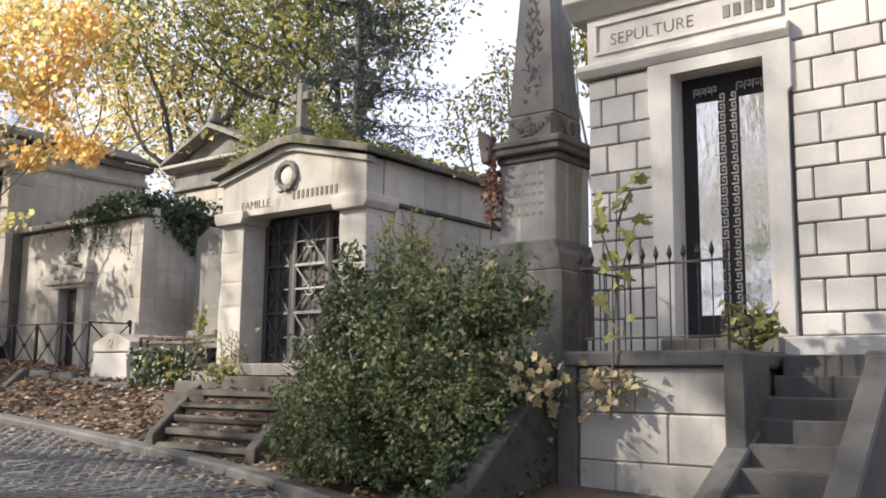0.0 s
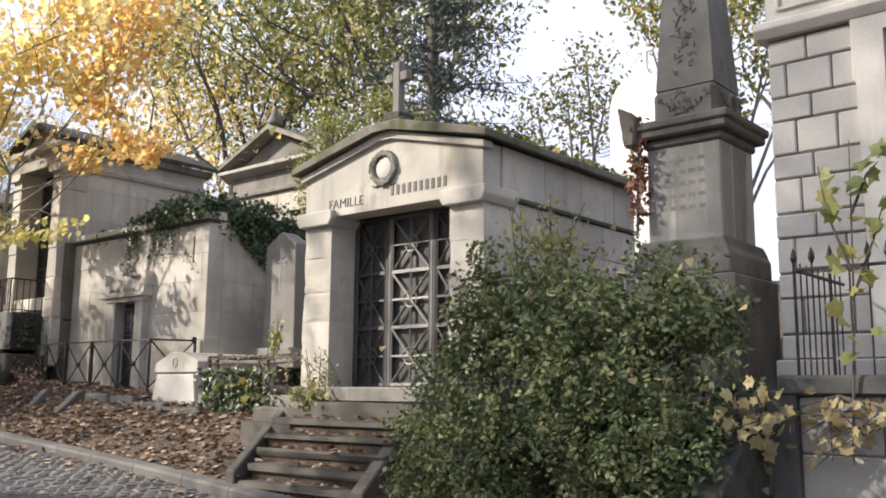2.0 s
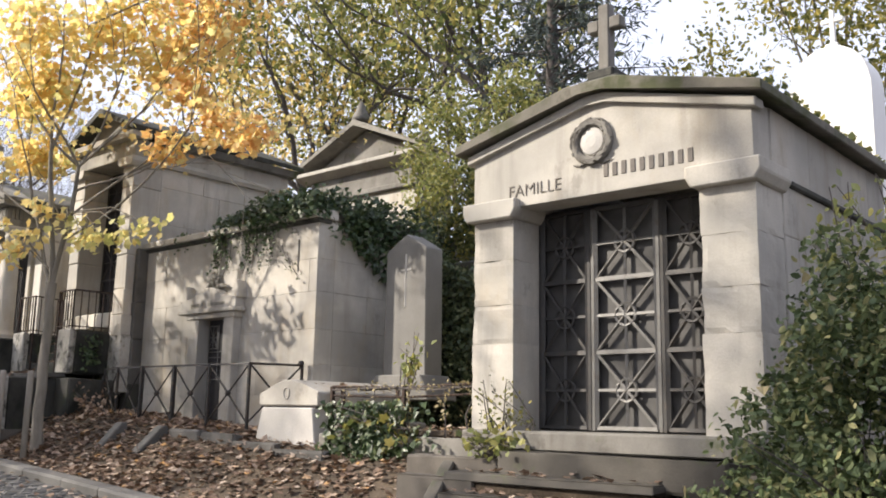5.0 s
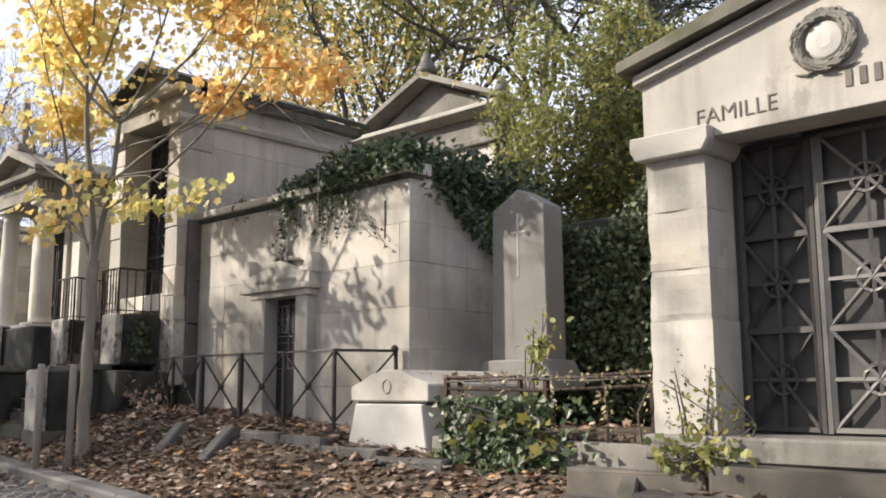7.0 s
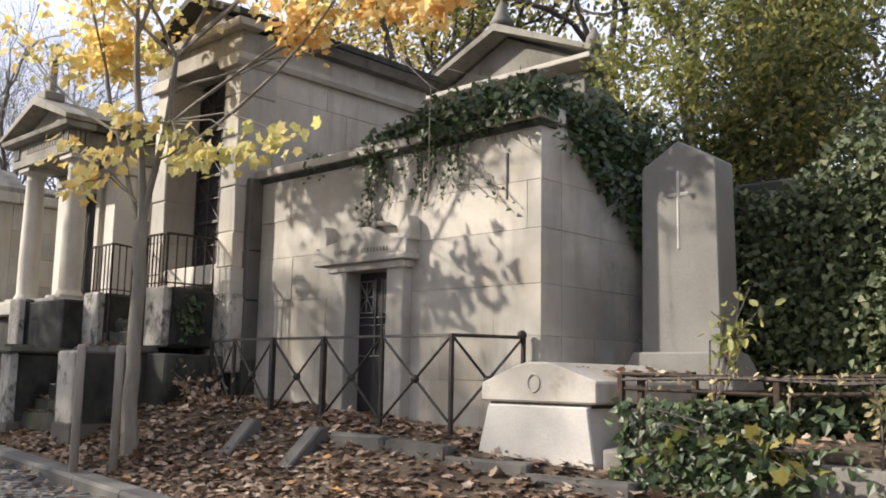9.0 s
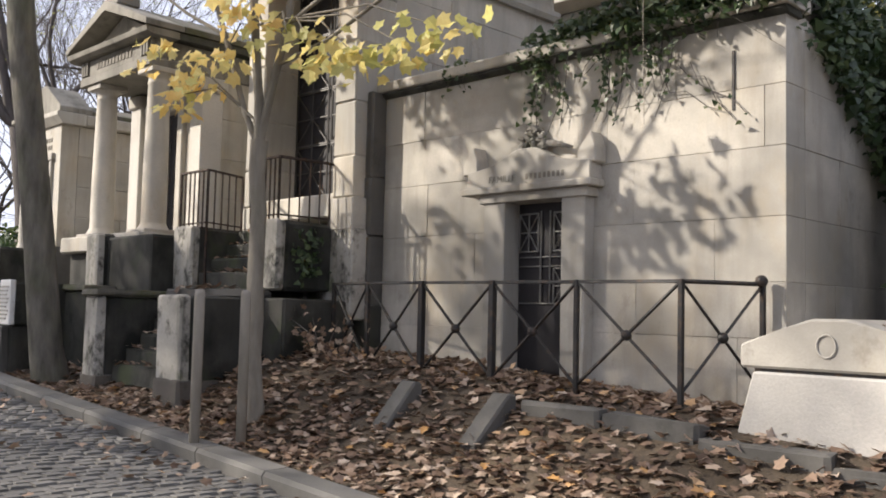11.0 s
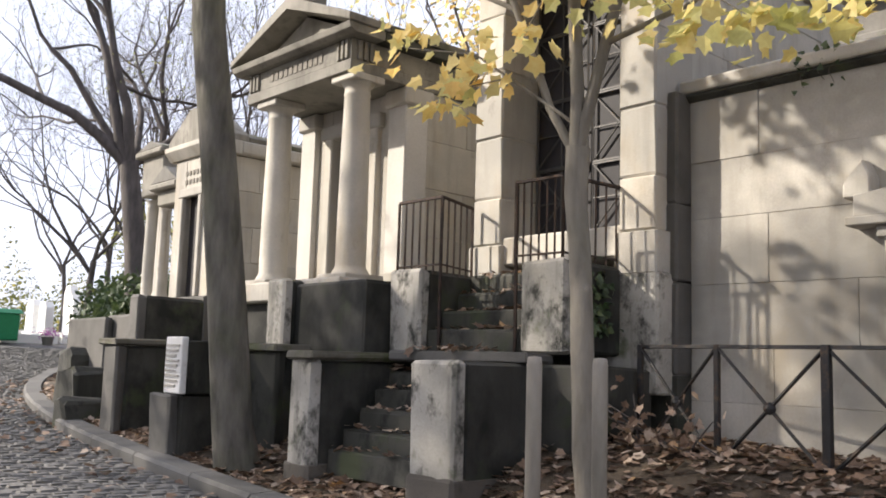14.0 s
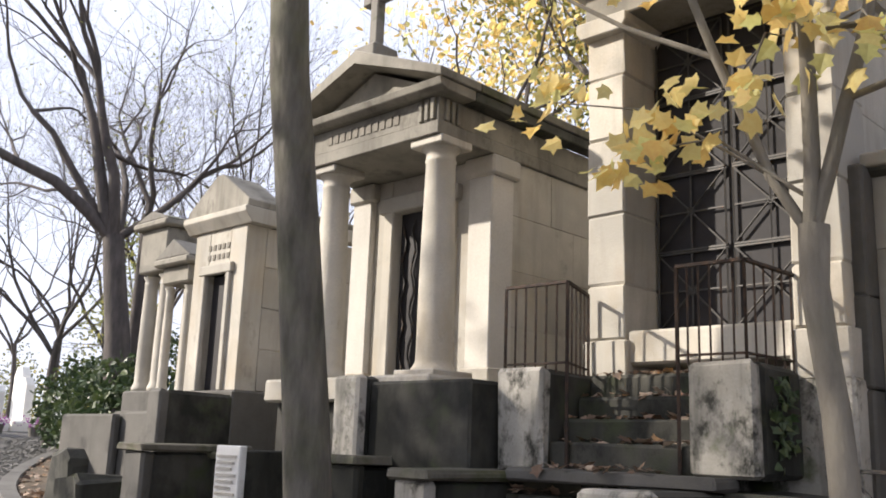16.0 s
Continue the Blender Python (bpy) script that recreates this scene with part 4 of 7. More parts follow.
def temple_tomb():
    l, r, f = -23.22, -21.32, 8.55
    c = (l + r) / 2
    t = thing("temple_tomb", c, f, 3.0, "pale stone temple tomb with two columns and a pediment", "tomb")
    part("stylobate", box(l - 0.1, r + 0.12, f - 0.12, 11.4, 2.85, 3.05, 0.02, wear=0.005), PALE, t)
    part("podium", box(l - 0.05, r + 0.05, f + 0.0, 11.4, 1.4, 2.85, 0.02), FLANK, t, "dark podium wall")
    part("podium_front", box(-21.76, -20.67, f - 0.22, f + 0.4, 1.4, 2.99, 0.025, wear=0.012), FLANK, t, "dark front of the podium")
    for u in (l + 0.35, r - 0.17):
        col = part("column", column(u, f + 0.22, 3.05, 5.02, 0.148), PALE, t, "smooth Doric column", smooth=True)
        part("abacus", box(u - 0.19, u + 0.19, f + 0.03, f + 0.41, 4.975, 5.045, 0.01), PALE, t)
        part("column_plinth", box(u - 0.23, u + 0.23, f - 0.01, f + 0.45, 3.045, 3.10, 0.01), PALE, t)
    e = box(l, r, f, 11.3, 5.045, 5.16, 0.008)
    part("architrave", e, SOOTED, t)
    part("frieze", box(l + 0.012, r - 0.012, f + 0.012, 11.3, 5.16, 5.37, 0.006), SOOTED, t, "frieze with triglyphs and a worn inscription")
    for u in (l + 0.14, r - 0.14):
        for k in (-0.07, 0.0, 0.07):
            part("triglyph_rib", box(u + k - 0.022, u + k + 0.022, f - 0.014, f + 0.03, 5.17, 5.36, 0.006), SOOTED, t)
    for k in (0.10, 0.17, 0.24):
        part("triglyph_rib", box(r - 0.02, r + 0.014, f + k - 0.022, f + k + 0.022, 5.17, 5.36, 0.006), SOOTED, t)
    for i in range(11):
        part("inscription_bar", box(c - 0.5 + i * 0.09, c - 0.44 + i * 0.09, f + 0.004, f + 0.02, 5.22, 5.31, 0.001), FAINT, t)
    part("cornice", prism([(f - 0.05, 5.37), (f - 0.12, 5.40), (f - 0.14, 5.46), (f + 0.3, 5.46), (f + 0.3, 5.37)], "u", l - 0.14, r + 0.14, bevel=0.006), SOOTED, t)
    for a, b2 in ((r - 0.02, r + 0.14), (l - 0.14, l + 0.02)):
        part("side_cornice", box(a, b2, f + 0.3, 11.35, 5.37, 5.46, 0.01), DARKSTONE, t)
    part("tympanum", prism([(l + 0.02, 5.46), (r - 0.02, 5.46), (c, 5.84)], "v", f + 0.10, f + 0.3, bevel=0.004), SOOTED, t)
    roof = [(l - 0.16, 5.46), (l - 0.16, 5.54), (c, 5.99), (r + 0.16, 5.54), (r + 0.16, 5.46), (c, 5.87)]
    part("raking_cornice", prism(roof, "v", f - 0.15, f + 0.35, bevel=0.01), SOOTED, t, "heavy raking cornice")
    part("roof", prism(roof, "v", f + 0.35, 11.4, bevel=0.01), MOSSY, t, "mossy stone roof")
    part("roof_cross", cross(box(c - 0.15, c + 0.15, f - 0.05, f + 0.25, 5.94, 6.08, 0.02), c, f + 0.10, 6.08, 6.81, 0.17, 0.11, 0.10), GREY, t, "stone cross on a block")
    # cella behind the porch
    cf = f + 0.72
    for a, b2 in ((r - 0.30, r - 0.02), (l + 0.02, l + 0.30)):
        part("anta", box(a, b2, cf, cf + 0.3, 3.05, 5.045, 0.012), CLEAN, t, "smooth pale corner pilaster")
        part("anta_capital", box(a - 0.03, b2 + 0.05, cf - 0.04, cf + 0.34, 4.86, 5.04, 0.02), PALE, t)
        part("anta_base", box(a - 0.03, b2 + 0.03, cf - 0.03, cf + 0.34, 3.05, 3.17, 0.012), PALE, t)
    w = part("side_wall", box(r - 0.28, r - 0.06, cf + 0.28, 11.3, 3.05, 5.045, 0.005), PALEJOINT, t, "smooth limestone side wall")
    courses(w, "block", PALE, cf + 0.30, 11.3, 0, 0.2, (0.5, 0.5, 0.5, 0.495), 3.05, 1.0, gap=0.003, seed=23, side=r - 0.035, wear=0.001, bevel=0.003)
    part("side_wall", box(l + 0.03, l + 0.28, cf + 0.3, 11.3, 3.05, 5.045, 0.005), PALE, t)
    part("front_wall", box(l + 0.3, c - 0.42, cf + 0.06, cf + 0.26, 3.05, 5.045, 0.004), PALE, t)
    part("front_wall", box(c + 0.42, r - 0.3, cf + 0.06, cf + 0.26, 3.05, 5.045, 0.004), PALE, t)
    part("front_wall", box(c - 0.42, c + 0.42, cf + 0.07, cf + 0.26, 4.80, 5.045, 0.004), PALE, t)
    for a, b2 in ((c - 0.47, c - 0.33), (c + 0.33, c + 0.47)):
        part("door_jamb", box(a, b2, cf - 0.0, cf + 0.2, 3.05, 4.82, 0.015), PALE, t)
    part("door_head", box(c - 0.52, c + 0.52, cf - 0.02, cf + 0.2, 4.70, 4.86, 0.015), PALE, t)
    d = part("door", box(c - 0.33, c + 0.33, cf + 0.12, cf + 0.17, 3.05, 4.70, 0.003), DOORDARK, t, "dark door with a wavy iron grille")
    g = bmesh.new()
    for i in range(5):
        u = c - 0.26 + 0.13 * i
        tube([(u + 0.03 * math.sin(k * 1.6 + i), cf + 0.10, 3.12 + 0.1 * k) for k in range(16)], 0.011, 5, g)
    part("grille", g, IRON, d)


temple_tomb()


def low_walls():
    """Walls that run back from the road before the temple tomb and its neighbours."""
    def wall(u0, u1, v0, v1, z0, z1, mat, label, cap=True, seed=0):
        t = thing("plot_wall", (u0 + u1) / 2, v0, z0, label, "wall", "plot walls")
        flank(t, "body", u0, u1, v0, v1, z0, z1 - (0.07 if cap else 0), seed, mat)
        if cap:
            part("coping", box(u0 - 0.04, u1 + 0.04, v0 - 0.04, v1, z1 - 0.07, z1, 0.015, wear=0.008, seed=seed + 1), MOSSY, t)
        return t
    wall(-22.05, -21.77, 8.22, 9.2, 1.4, 3.04, LICHEN, "tall blackened side wall of a tomb plot", False, 2)
    wall(-22.48, -22.10, 7.30, 8.4, 1.35, 1.95, DARKGREY, "blackened plot wall behind an inscribed block", False, 3)
    wall(-22.36, -21.5, 8.0, 8.5, 1.35, 2.42, DARKSTONE, "blackened low plot wall", True, 4)
    wall(-23.90, -23.55, 7.42, 8.5, 1.35, 2.45, DARKGREY, "grey stone plot wall end", True, 5)
    wall(-23.6, -22.46, 8.1, 8.5, 1.35, 2.40, DARKSTONE, "blackened low plot wall", True, 6)
    wall(-24.55, -24.3, 7.95, 9.0, 1.4, 2.95, DARKGREY, "grey side wall of a tomb plot", False, 7)
    wall(-25.5, -24.55, 8.1, 8.7, 1.4, 2.75, DARKGREY, "grey podium wall below a small chapel", False, 8)
    wall(-26.5, -25.3, 8.0, 8.6, 1.4, 2.72, DARKGREY, "pale podium wall of a tomb", False, 9)
    s = thing("inscribed_block", -22.29, 7.36, 1.9, "white marble block with worn lettering on a plot wall", "block")
    part("body", box(-22.45, -22.15, 7.40, 8.2, 1.95, 2.43, 0.012), DARKSTONE, s, "blackened stone")
    part("slab", box(-22.46, -22.14, 7.335, 7.40, 1.95, 2.46, 0.01), WHITE, s, "white marble slab")
    for i in range(9):
        part("lettering_bar", box(-22.42, -22.20 + 0.03 * ((i * 7) % 3 - 1), 7.322, 7.332, 2.01 + i * 0.045, 2.03 + i * 0.045, 0.0), CLAIR, s)
    shift(s, 0.08, 0.04)
    for i, (u, v, w, h) in enumerate(((-25.2, 7.75, 0.55, 0.55), (-26.0, 8.0, 0.6, 0.7), (-27.0, 8.5, 0.5, 0.6), (-24.7, 7.5, 0.35, 0.25))):
        g = ground_z(u, v)
        b = prism([(u - w * 0.5, g - 0.1), (u + w * 0.5, g - 0.1), (u + w * 0.46, g + h * 0.8), (u + w * 0.2, g + h), (u - w * 0.42, g + h * 0.9)], "v", v - 0.2, v + 0.35, bevel=0.03)
        rng = random.Random(i + 40)
        for p in b.verts:
            p.co += Vector((rng.uniform(-0.03, 0.03), rng.uniform(-0.03, 0.03), rng.uniform(-0.03, 0.03)))
        single("rough_stone", b, DARKSTONE, u, v, g, "dark rough-hewn stone block at the verge", "stone", "dark verge stones")


low_walls()


def small_chapel():
    l, r, f = -25.35, -24.35, 8.8
    c = (l + r) / 2
    t = thing("small_chapel", c, f, 2.7, "narrow pale stone sepulchre chapel with carved pediment", "tomb")
    part("base", box(l - 0.06, r + 0.06, f - 0.06, 10.6, 1.5, 3.0, 0.02), DARKGREY, t)
    for a, b2 in ((l, c - 0.2), (c + 0.2, r)):
        part("front_wall", box(a, b2, f, f + 0.25, 3.0, 4.75, 0.008), PALE, t)
    part("front_wall", box(c - 0.2, c + 0.2, f + 0.003, f + 0.25, 4.25, 4.75, 0.005), PALE, t)
    w = part("side_wall", box(r - 0.25, r - 0.012, f + 0.25, 10.5, 3.0, 4.75, 0.008), PALEJOINT, t)
    courses(w, "block", PALE, f + 0.25, 10.5, 0, 0.2, (0.44, 0.44, 0.44, 0.43), 3.0, 0.8, gap=0.004, seed=31, side=r)
    part("side_wall", box(l, l + 0.25, f + 0.25, 10.5, 3.0, 4.75, 0.008), PALE, t)
    fr = box(c - 0.28, c - 0.2, f - 0.04, f + 0.1, 3.0, 4.25, 0.01)
    box(c + 0.2, c + 0.28, f - 0.04, f + 0.1, 3.0, 4.25, 0.01, fr)
    box(c - 0.31, c + 0.31, f - 0.05, f + 0.1, 4.25, 4.36, 0.01, fr)
    part("door_case", fr, PALE, t)
    part("door", box(c - 0.2, c + 0.2, f + 0.08, f + 0.12, 3.0, 4.25, 0.0), DOORDARK, t, "dark narrow door")
    part("cornice", prism([(f - 0.03, 4.75), (f - 0.12, 4.86), (f - 0.12, 4.92), (f + 0.3, 4.92), (f + 0.3, 4.75)], "u", l - 0.12, r + 0.12, bevel=0.006), PALE, t)
    part("side_cornice", box(r - 0.03, r + 0.12, f + 0.3, 10.55, 4.76, 4.92, 0.02), PALE, t)
    part("pediment", prism([(l - 0.10, 4.92), (r + 0.10, 4.92), (r + 0.1, 5.0), (c + 0.06, 5.36), (c - 0.06, 5.36), (l - 0.1, 5.0)], "v", f - 0.08, f + 0.4, bevel=0.012), SOOTED, t)
    part("roof", prism([(l - 0.1, 4.92), (r + 0.1, 4.92), (r + 0.1, 4.98), (c, 5.18), (l - 0.1, 4.98)], "v", f + 0.4, 10.6, bevel=0.01), MOSSY, t)
    for j in range(2):
        for i in range(5):
            part("inscription_bar", box(c - 0.22 + i * 0.09, c - 0.17 + i * 0.09, f - 0.006, f + 0.01, 4.42 + j * 0.11, 4.48 + j * 0.11, 0.001), FAINT, t)


small_chapel()


def far_porch(l, r, f, zb, zc, ze, za, rad, label):
    """A small tomb with a two-column porch."""
    c = (l + r) / 2
    t = thing("porch_tomb", c, f, 2.6, label, "tomb", "small porch tombs")
    part("base", box(l, r + 0.02, f - 0.05, 10.8, 1.6, zb, 0.02), DARKGREY, t)
    for u in (l + rad * 1.4, r - rad * 1.4):
        part("column", column(u, f + rad * 1.4, zb, zc, rad, 18), PALE, t, "smooth stone column", smooth=True)
    part("entablature", box(l, r, f, 10.7, zc, ze, 0.02), SOOTED, t)
    part("cornice", box(l - 0.1, r + 0.1, f - 0.1, 10.8, ze, ze + 0.1, 0.025), SOOTED, t)
    part("pediment", prism([(l - 0.1, ze + 0.1), (r + 0.1, ze + 0.1), (c, za)], "v", f - 0.08, 10.7, bevel=0.01), GREY, t)
    part("cella", box(l + 0.05, r - 0.05, f + 0.7, 10.6, zb, zc, 0.01), PALE, t)
    part("door", box(c - 0.2, c + 0.2, f + 0.68, f + 0.72, zb, zc - 0.3, 0.0), DOORDARK, t)


far_porch(-28.22, -27.50, 9.62, 3.10, 4.73, 5.34, 5.58, 0.105, "far stone tomb with round columns and heavy cornice")
far_porch(-27.02, -26.38, 9.34, 3.00, 4.42, 4.64, 4.98, 0.062, "slim stone tomb with a small pediment")

# ---- obelisk ----
def obelisk():
    u0, u1, f = -6.06, -5.28, 9.12
    c, d = (u0 + u1) / 2, 0.39
    vc = f + d
    t = thing("obelisk", c, vc, 1.2, "dark weathered stone obelisk on a stained pedestal", "obelisk")
    part("base", box(c - 0.54, c + 0.54, vc - 0.54, vc + 0.54, 0.6, 2.78, 0.02, wear=0.008), GREY, t)
    part("plinth", prism([(c - 0.50, 2.78), (c + 0.50, 2.78), (c + 0.50, 2.98), (c + 0.44, 3.04), (c + 0.43, 3.14), (c - 0.43, 3.14), (c - 0.44, 3.04), (c - 0.50, 2.98)], "v", vc - 0.50, vc + 0.50, bevel=0.02), GREY, t)
    part("die", box(c - d, c + d, vc - d, vc + d, 3.14, 4.10, 0.015), obelisk_pale, t, "pedestal block streaked white and grey")
    for (p, q) in ((0.42, 4.10), (0.50, 4.19), (0.53, 4.27)):
        part("cornice", box(c - p, c + p, vc - p, vc + p, q, q + 0.09, 0.02), OBELISK_TRIM, t)
    part("socle", box(c - 0.34, c + 0.34, vc - 0.34, vc + 0.34, 4.36, 4.72, 0.05), OBELISK_TRIM, t, "carved dark socle")
    rng = random.Random(12)
    crest, garland = bmesh.new(), bmesh.new()
    for i in range(70):
        p = Vector((c - 0.05 + rng.gauss(0, 0.055), vc - 0.342, 4.53 + rng.gauss(0, 0.065)))
        tube([p, p + Vector((rng.uniform(-0.03, 0.03), -0.006, rng.uniform(-0.03, 0.03)))], [0.015, 0.008], 5, crest)
    for i in range(90):
        a = rng.uniform(-0.28, 0.28)
        z = 4.60 - 0.13 * math.cos(a * 5.5) ** 2 + rng.gauss(0, 0.02)
        for p in ((Vector((c + a, vc - 0.342, z)), Vector((c + 0.342, vc + a, z)))[i % 2],):
            tube([p, p + Vector((rng.uniform(-0.02, 0.02), rng.uniform(-0.02, 0.02), rng.uniform(-0.03, 0.03)))], [0.016, 0.007], 5, garland)
    part("carved_crest", crest, GREY, t, "pale carved crest")
    tagged(part("carved_garland", garland, OBELISK_TRIM, t), kind="stuff")
    n = 18
    part("wreath", tube([(c + 0.345, vc + 0.05 + 0.10 * math.cos(2 * math.pi * k / n), 4.54 + 0.10 * math.sin(2 * math.pi * k / n)) for k in range(n + 1)], 0.025, 6), GREY, t, "carved ring on the socle")
    b = bmesh.new()
    lo = [b.verts.new((c + s * 0.31, vc + w * 0.31, 4.72)) for s, w in ((-1, -1), (1, -1), (1, 1), (-1, 1))]
    hi = [b.verts.new((c + s * 0.13, vc + w * 0.13, 7.6)) for s, w in ((-1, -1), (1, -1), (1, 1), (-1, 1))]
    tip = b.verts.new((c, vc, 7.9))
    for k in range(4):
        b.faces.new((lo[k], lo[(k + 1) % 4], hi[(k + 1) % 4], hi[k]))
        b.faces.new((hi[k], hi[(k + 1) % 4], tip))
    b.faces.new(lo[::-1])
    part("shaft", b, obelisk_dark, t, "tapering dark stone shaft")
    carve = bmesh.new()
    for i in range(150):
        z = rng.uniform(4.85, 7.0)
        half = 0.31 - (z - 4.72) * 0.0625
        p = Vector((c + rng.uniform(-0.4, 0.4) * half, vc - half - 0.005, z))
        tube([p, p + Vector((rng.uniform(-0.06, 0.06), 0.0, rng.uniform(-0.09, 0.09)))], [0.011, 0.005], 5, carve)
    part("carved_foliage", carve, obelisk_dark, t)
    for s in (-1,):
        horn = prism([(c - 0.56, 4.12), (c - 0.44, 4.12), (c - 0.41, 4.36), (c - 0.46, 4.47), (c - 0.55, 4.52), (c - 0.63, 4.57), (c - 0.63, 4.49), (c - 0.57, 4.40), (c - 0.59, 4.25)], "v", vc - 0.56, vc - 0.42, bevel=0.025)
        part("corner_horn", horn, DIRTY, t)
    for j in range(5):
        for i in range(5):
            part("inscription_bar", box(c - 0.25 + i * 0.1, c - 0.18 + i * 0.1, f - 0.002, f + 0.01, 3.45 + j * 0.12, 3.49 + j * 0.12, 0.0), obelisk_letters, t)


OBELISK_TRIM = stone("weathered_trim", (0.14, 0.136, 0.126), (0.072, 0.069, 0.063), (0.04, 0.04, 0.035), amount=0.4, streak=0.5)
obelisk_pale = stone("streaked_die", (0.28, 0.273, 0.255), (0.17, 0.166, 0.153), (0.10, 0.097, 0.088), amount=0.25, streak=0.7, wash=(0.46, 0.45, 0.42))
obelisk_letters = simple("eroded_letters", (0.18, 0.176, 0.163), 0.9, 0.2)
obelisk_dark = stone("dark_shaft", (0.165, 0.162, 0.152), (0.09, 0.087, 0.08), (0.07, 0.07, 0.06), amount=0.35, streak=0.7)
obelisk()


# ---- the big mausoleum of squared stone ----
def mausoleum():
    l, f = -4.68, 8.82
    t = thing("mausoleum", -2.5, f, 1.5, "large pale mausoleum of squared stone with bronze doors", "tomb")
    dl, dr, fl, fr = -3.70, -2.73, -3.92, -2.52
    w = part("front_wall", box(l + 0.015, fl + 0.02, f + 0.02, f + 0.4, 1.95, 4.82, 0.0), JOINT, t, "wall of squared limestone blocks with sunk joints")
    courses(w, "block", CLEAN, l, fl, f, 0.3, (0.215, 0.31) * 5 + (0.23,), 1.96, 0.40, gap=0.016, seed=41, wear=0.001, bevel=0.012)
    w = part("front_wall", box(fr - 0.02, -0.3, f + 0.02, f + 0.4, 1.95, 5.6, 0.0), JOINT, t, "wall of squared limestone blocks with sunk joints")
    courses(w, "block", CLEAN, fr + 0.03, -0.3, f - 0.01, 0.3, (0.215, 0.31) * 7, 1.96, 0.44, gap=0.016, seed=43, wear=0.001, bevel=0.012)
    w = part("side_wall", box(l + 0.015, l + 0.4, f + 0.4, 12.0, 1.9, 4.82, 0.0), CLEAN, t)
    case = prism([(fl, 1.96), (dl, 1.96), (dl, 4.70), (dr, 4.70), (dr, 1.96), (fr, 1.96), (fr, 4.30), (fr + 0.05, 4.34), (fr + 0.05, 4.95), (fl - 0.03, 4.95), (fl - 0.03, 4.30), (fl, 4.26)], "v", f - 0.05, f + 0.32, bevel=0.008)
    part("door_case", case, CLEAN, t, "smooth stone door surround")
    part("string_course", prism([(f + 0.2, 4.83), (f - 0.06, 4.83), (f - 0.12, 4.90), (f - 0.12, 4.96), (f - 0.03, 5.0), (f + 0.2, 5.0)], "u", l - 0.08, fr + 0.05, bevel=0.006), CLEAN, t)
    part("frieze", box(l, fr + 0.05, f - 0.01, f + 0.4, 5.0, 5.52, 0.006), CLEAN, t, "frieze with an inscription panel")
    fr_b = bmesh.new()
    for a in ((l + 0.1, fr - 0.02, 5.08, 5.11), (l + 0.1, fr - 0.02, 5.41, 5.44)):
        box(a[0], a[1], f - 0.04, f, a[2], a[3], 0.004, fr_b)
    for a in (l + 0.1, fr - 0.05):
        box(a, a + 0.03, f - 0.04, f, 5.11, 5.41, 0.004, fr_b)
    part("panel_frame", fr_b, CLEAN, t)
    words("SEPULTURE", l + 0.28, f - 0.012, 5.17, 0.19, 0.0, t, GREY, 0.004)
    for i in range(5):
        part("name_bar", box(l + 1.55 + i * 0.11, l + 1.62 + i * 0.11, f - 0.02, f - 0.006, 5.18, 5.31, 0.001), GREY, t)
    part("crown_cornice", prism([(f + 0.3, 5.52), (f - 0.05, 5.52), (f - 0.22, 5.68), (f - 0.22, 5.85), (f + 0.3, 5.9)], "u", l - 0.2, 0.0, bevel=0.01), CLEAN, t)
    part("roof", box(l, -0.3, f + 0.3, 12.0, 5.5, 5.95, 0.02), GREY, t)
    part("socle", box(l - 0.03, -0.2, f - 0.06, f + 0.4, 1.1, 1.96, 0.012), CLEAN, t, "stained socle course")
    # doors: frosted glass behind bronze key-pattern strips
    dv = f + 0.22
    d = part("door_frame", box(dl, dr, dv + 0.04, dv + 0.08, 1.96, 4.70, 0.0), DOORDARK, t, "dark bronze double door")
    c = (dl + dr) / 2 + 0.02
    for a, b2 in ((dl + 0.16, c - 0.11), (c + 0.11, dr - 0.03)):
        part("pane", box(a, b2, dv + 0.02, dv + 0.035, 2.2, 4.42, 0.003), glass_m, d, "rippled glass door pane reflecting the trees")
    key = bmesh.new()
    def meander(u0, u1, z0, z1, n, along_z):
        for i in range(n):
            s = (z1 - z0) / n if along_z else (u1 - u0) / n
            w = u1 - u0 if along_z else z1 - z0
            pts = [(0, 0), (0.8, 0), (0.8, 0.7), (0.3, 0.7), (0.3, 0.35), (0.55, 0.35)]
            for p, q in zip(pts, pts[1:]):
                A = (u0 + p[0] * w, dv - 0.005, z0 + (i + p[1]) * s) if along_z else (u0 + (i + p[1]) * s, dv - 0.005, z0 + p[0] * w)
                B = (u0 + q[0] * w, dv - 0.005, z0 + (i + q[1]) * s) if along_z else (u0 + (i + q[1]) * s, dv - 0.005, z0 + q[0] * w)
                bar(A, B, 0.013, key)
    meander(c - 0.10, c - 0.02, 2.1, 4.5, 22, True)
    meander(c + 0.02, c + 0.10, 2.1, 4.5, 22, True)
    meander(dl + 0.15, c - 0.1, 4.48, 4.58, 4, False)
    meander(c + 0.1, dr - 0.03, 4.48, 4.58, 4, False)
    part("key_pattern", key, BRIGHT_GRILLE, d, "bronze Greek key strips")
    part("sill", box(dl - 0.1, dr + 0.1, f - 0.2, f + 0.3, 1.80, 1.955, 0.015), GREY, t)


mausoleum()


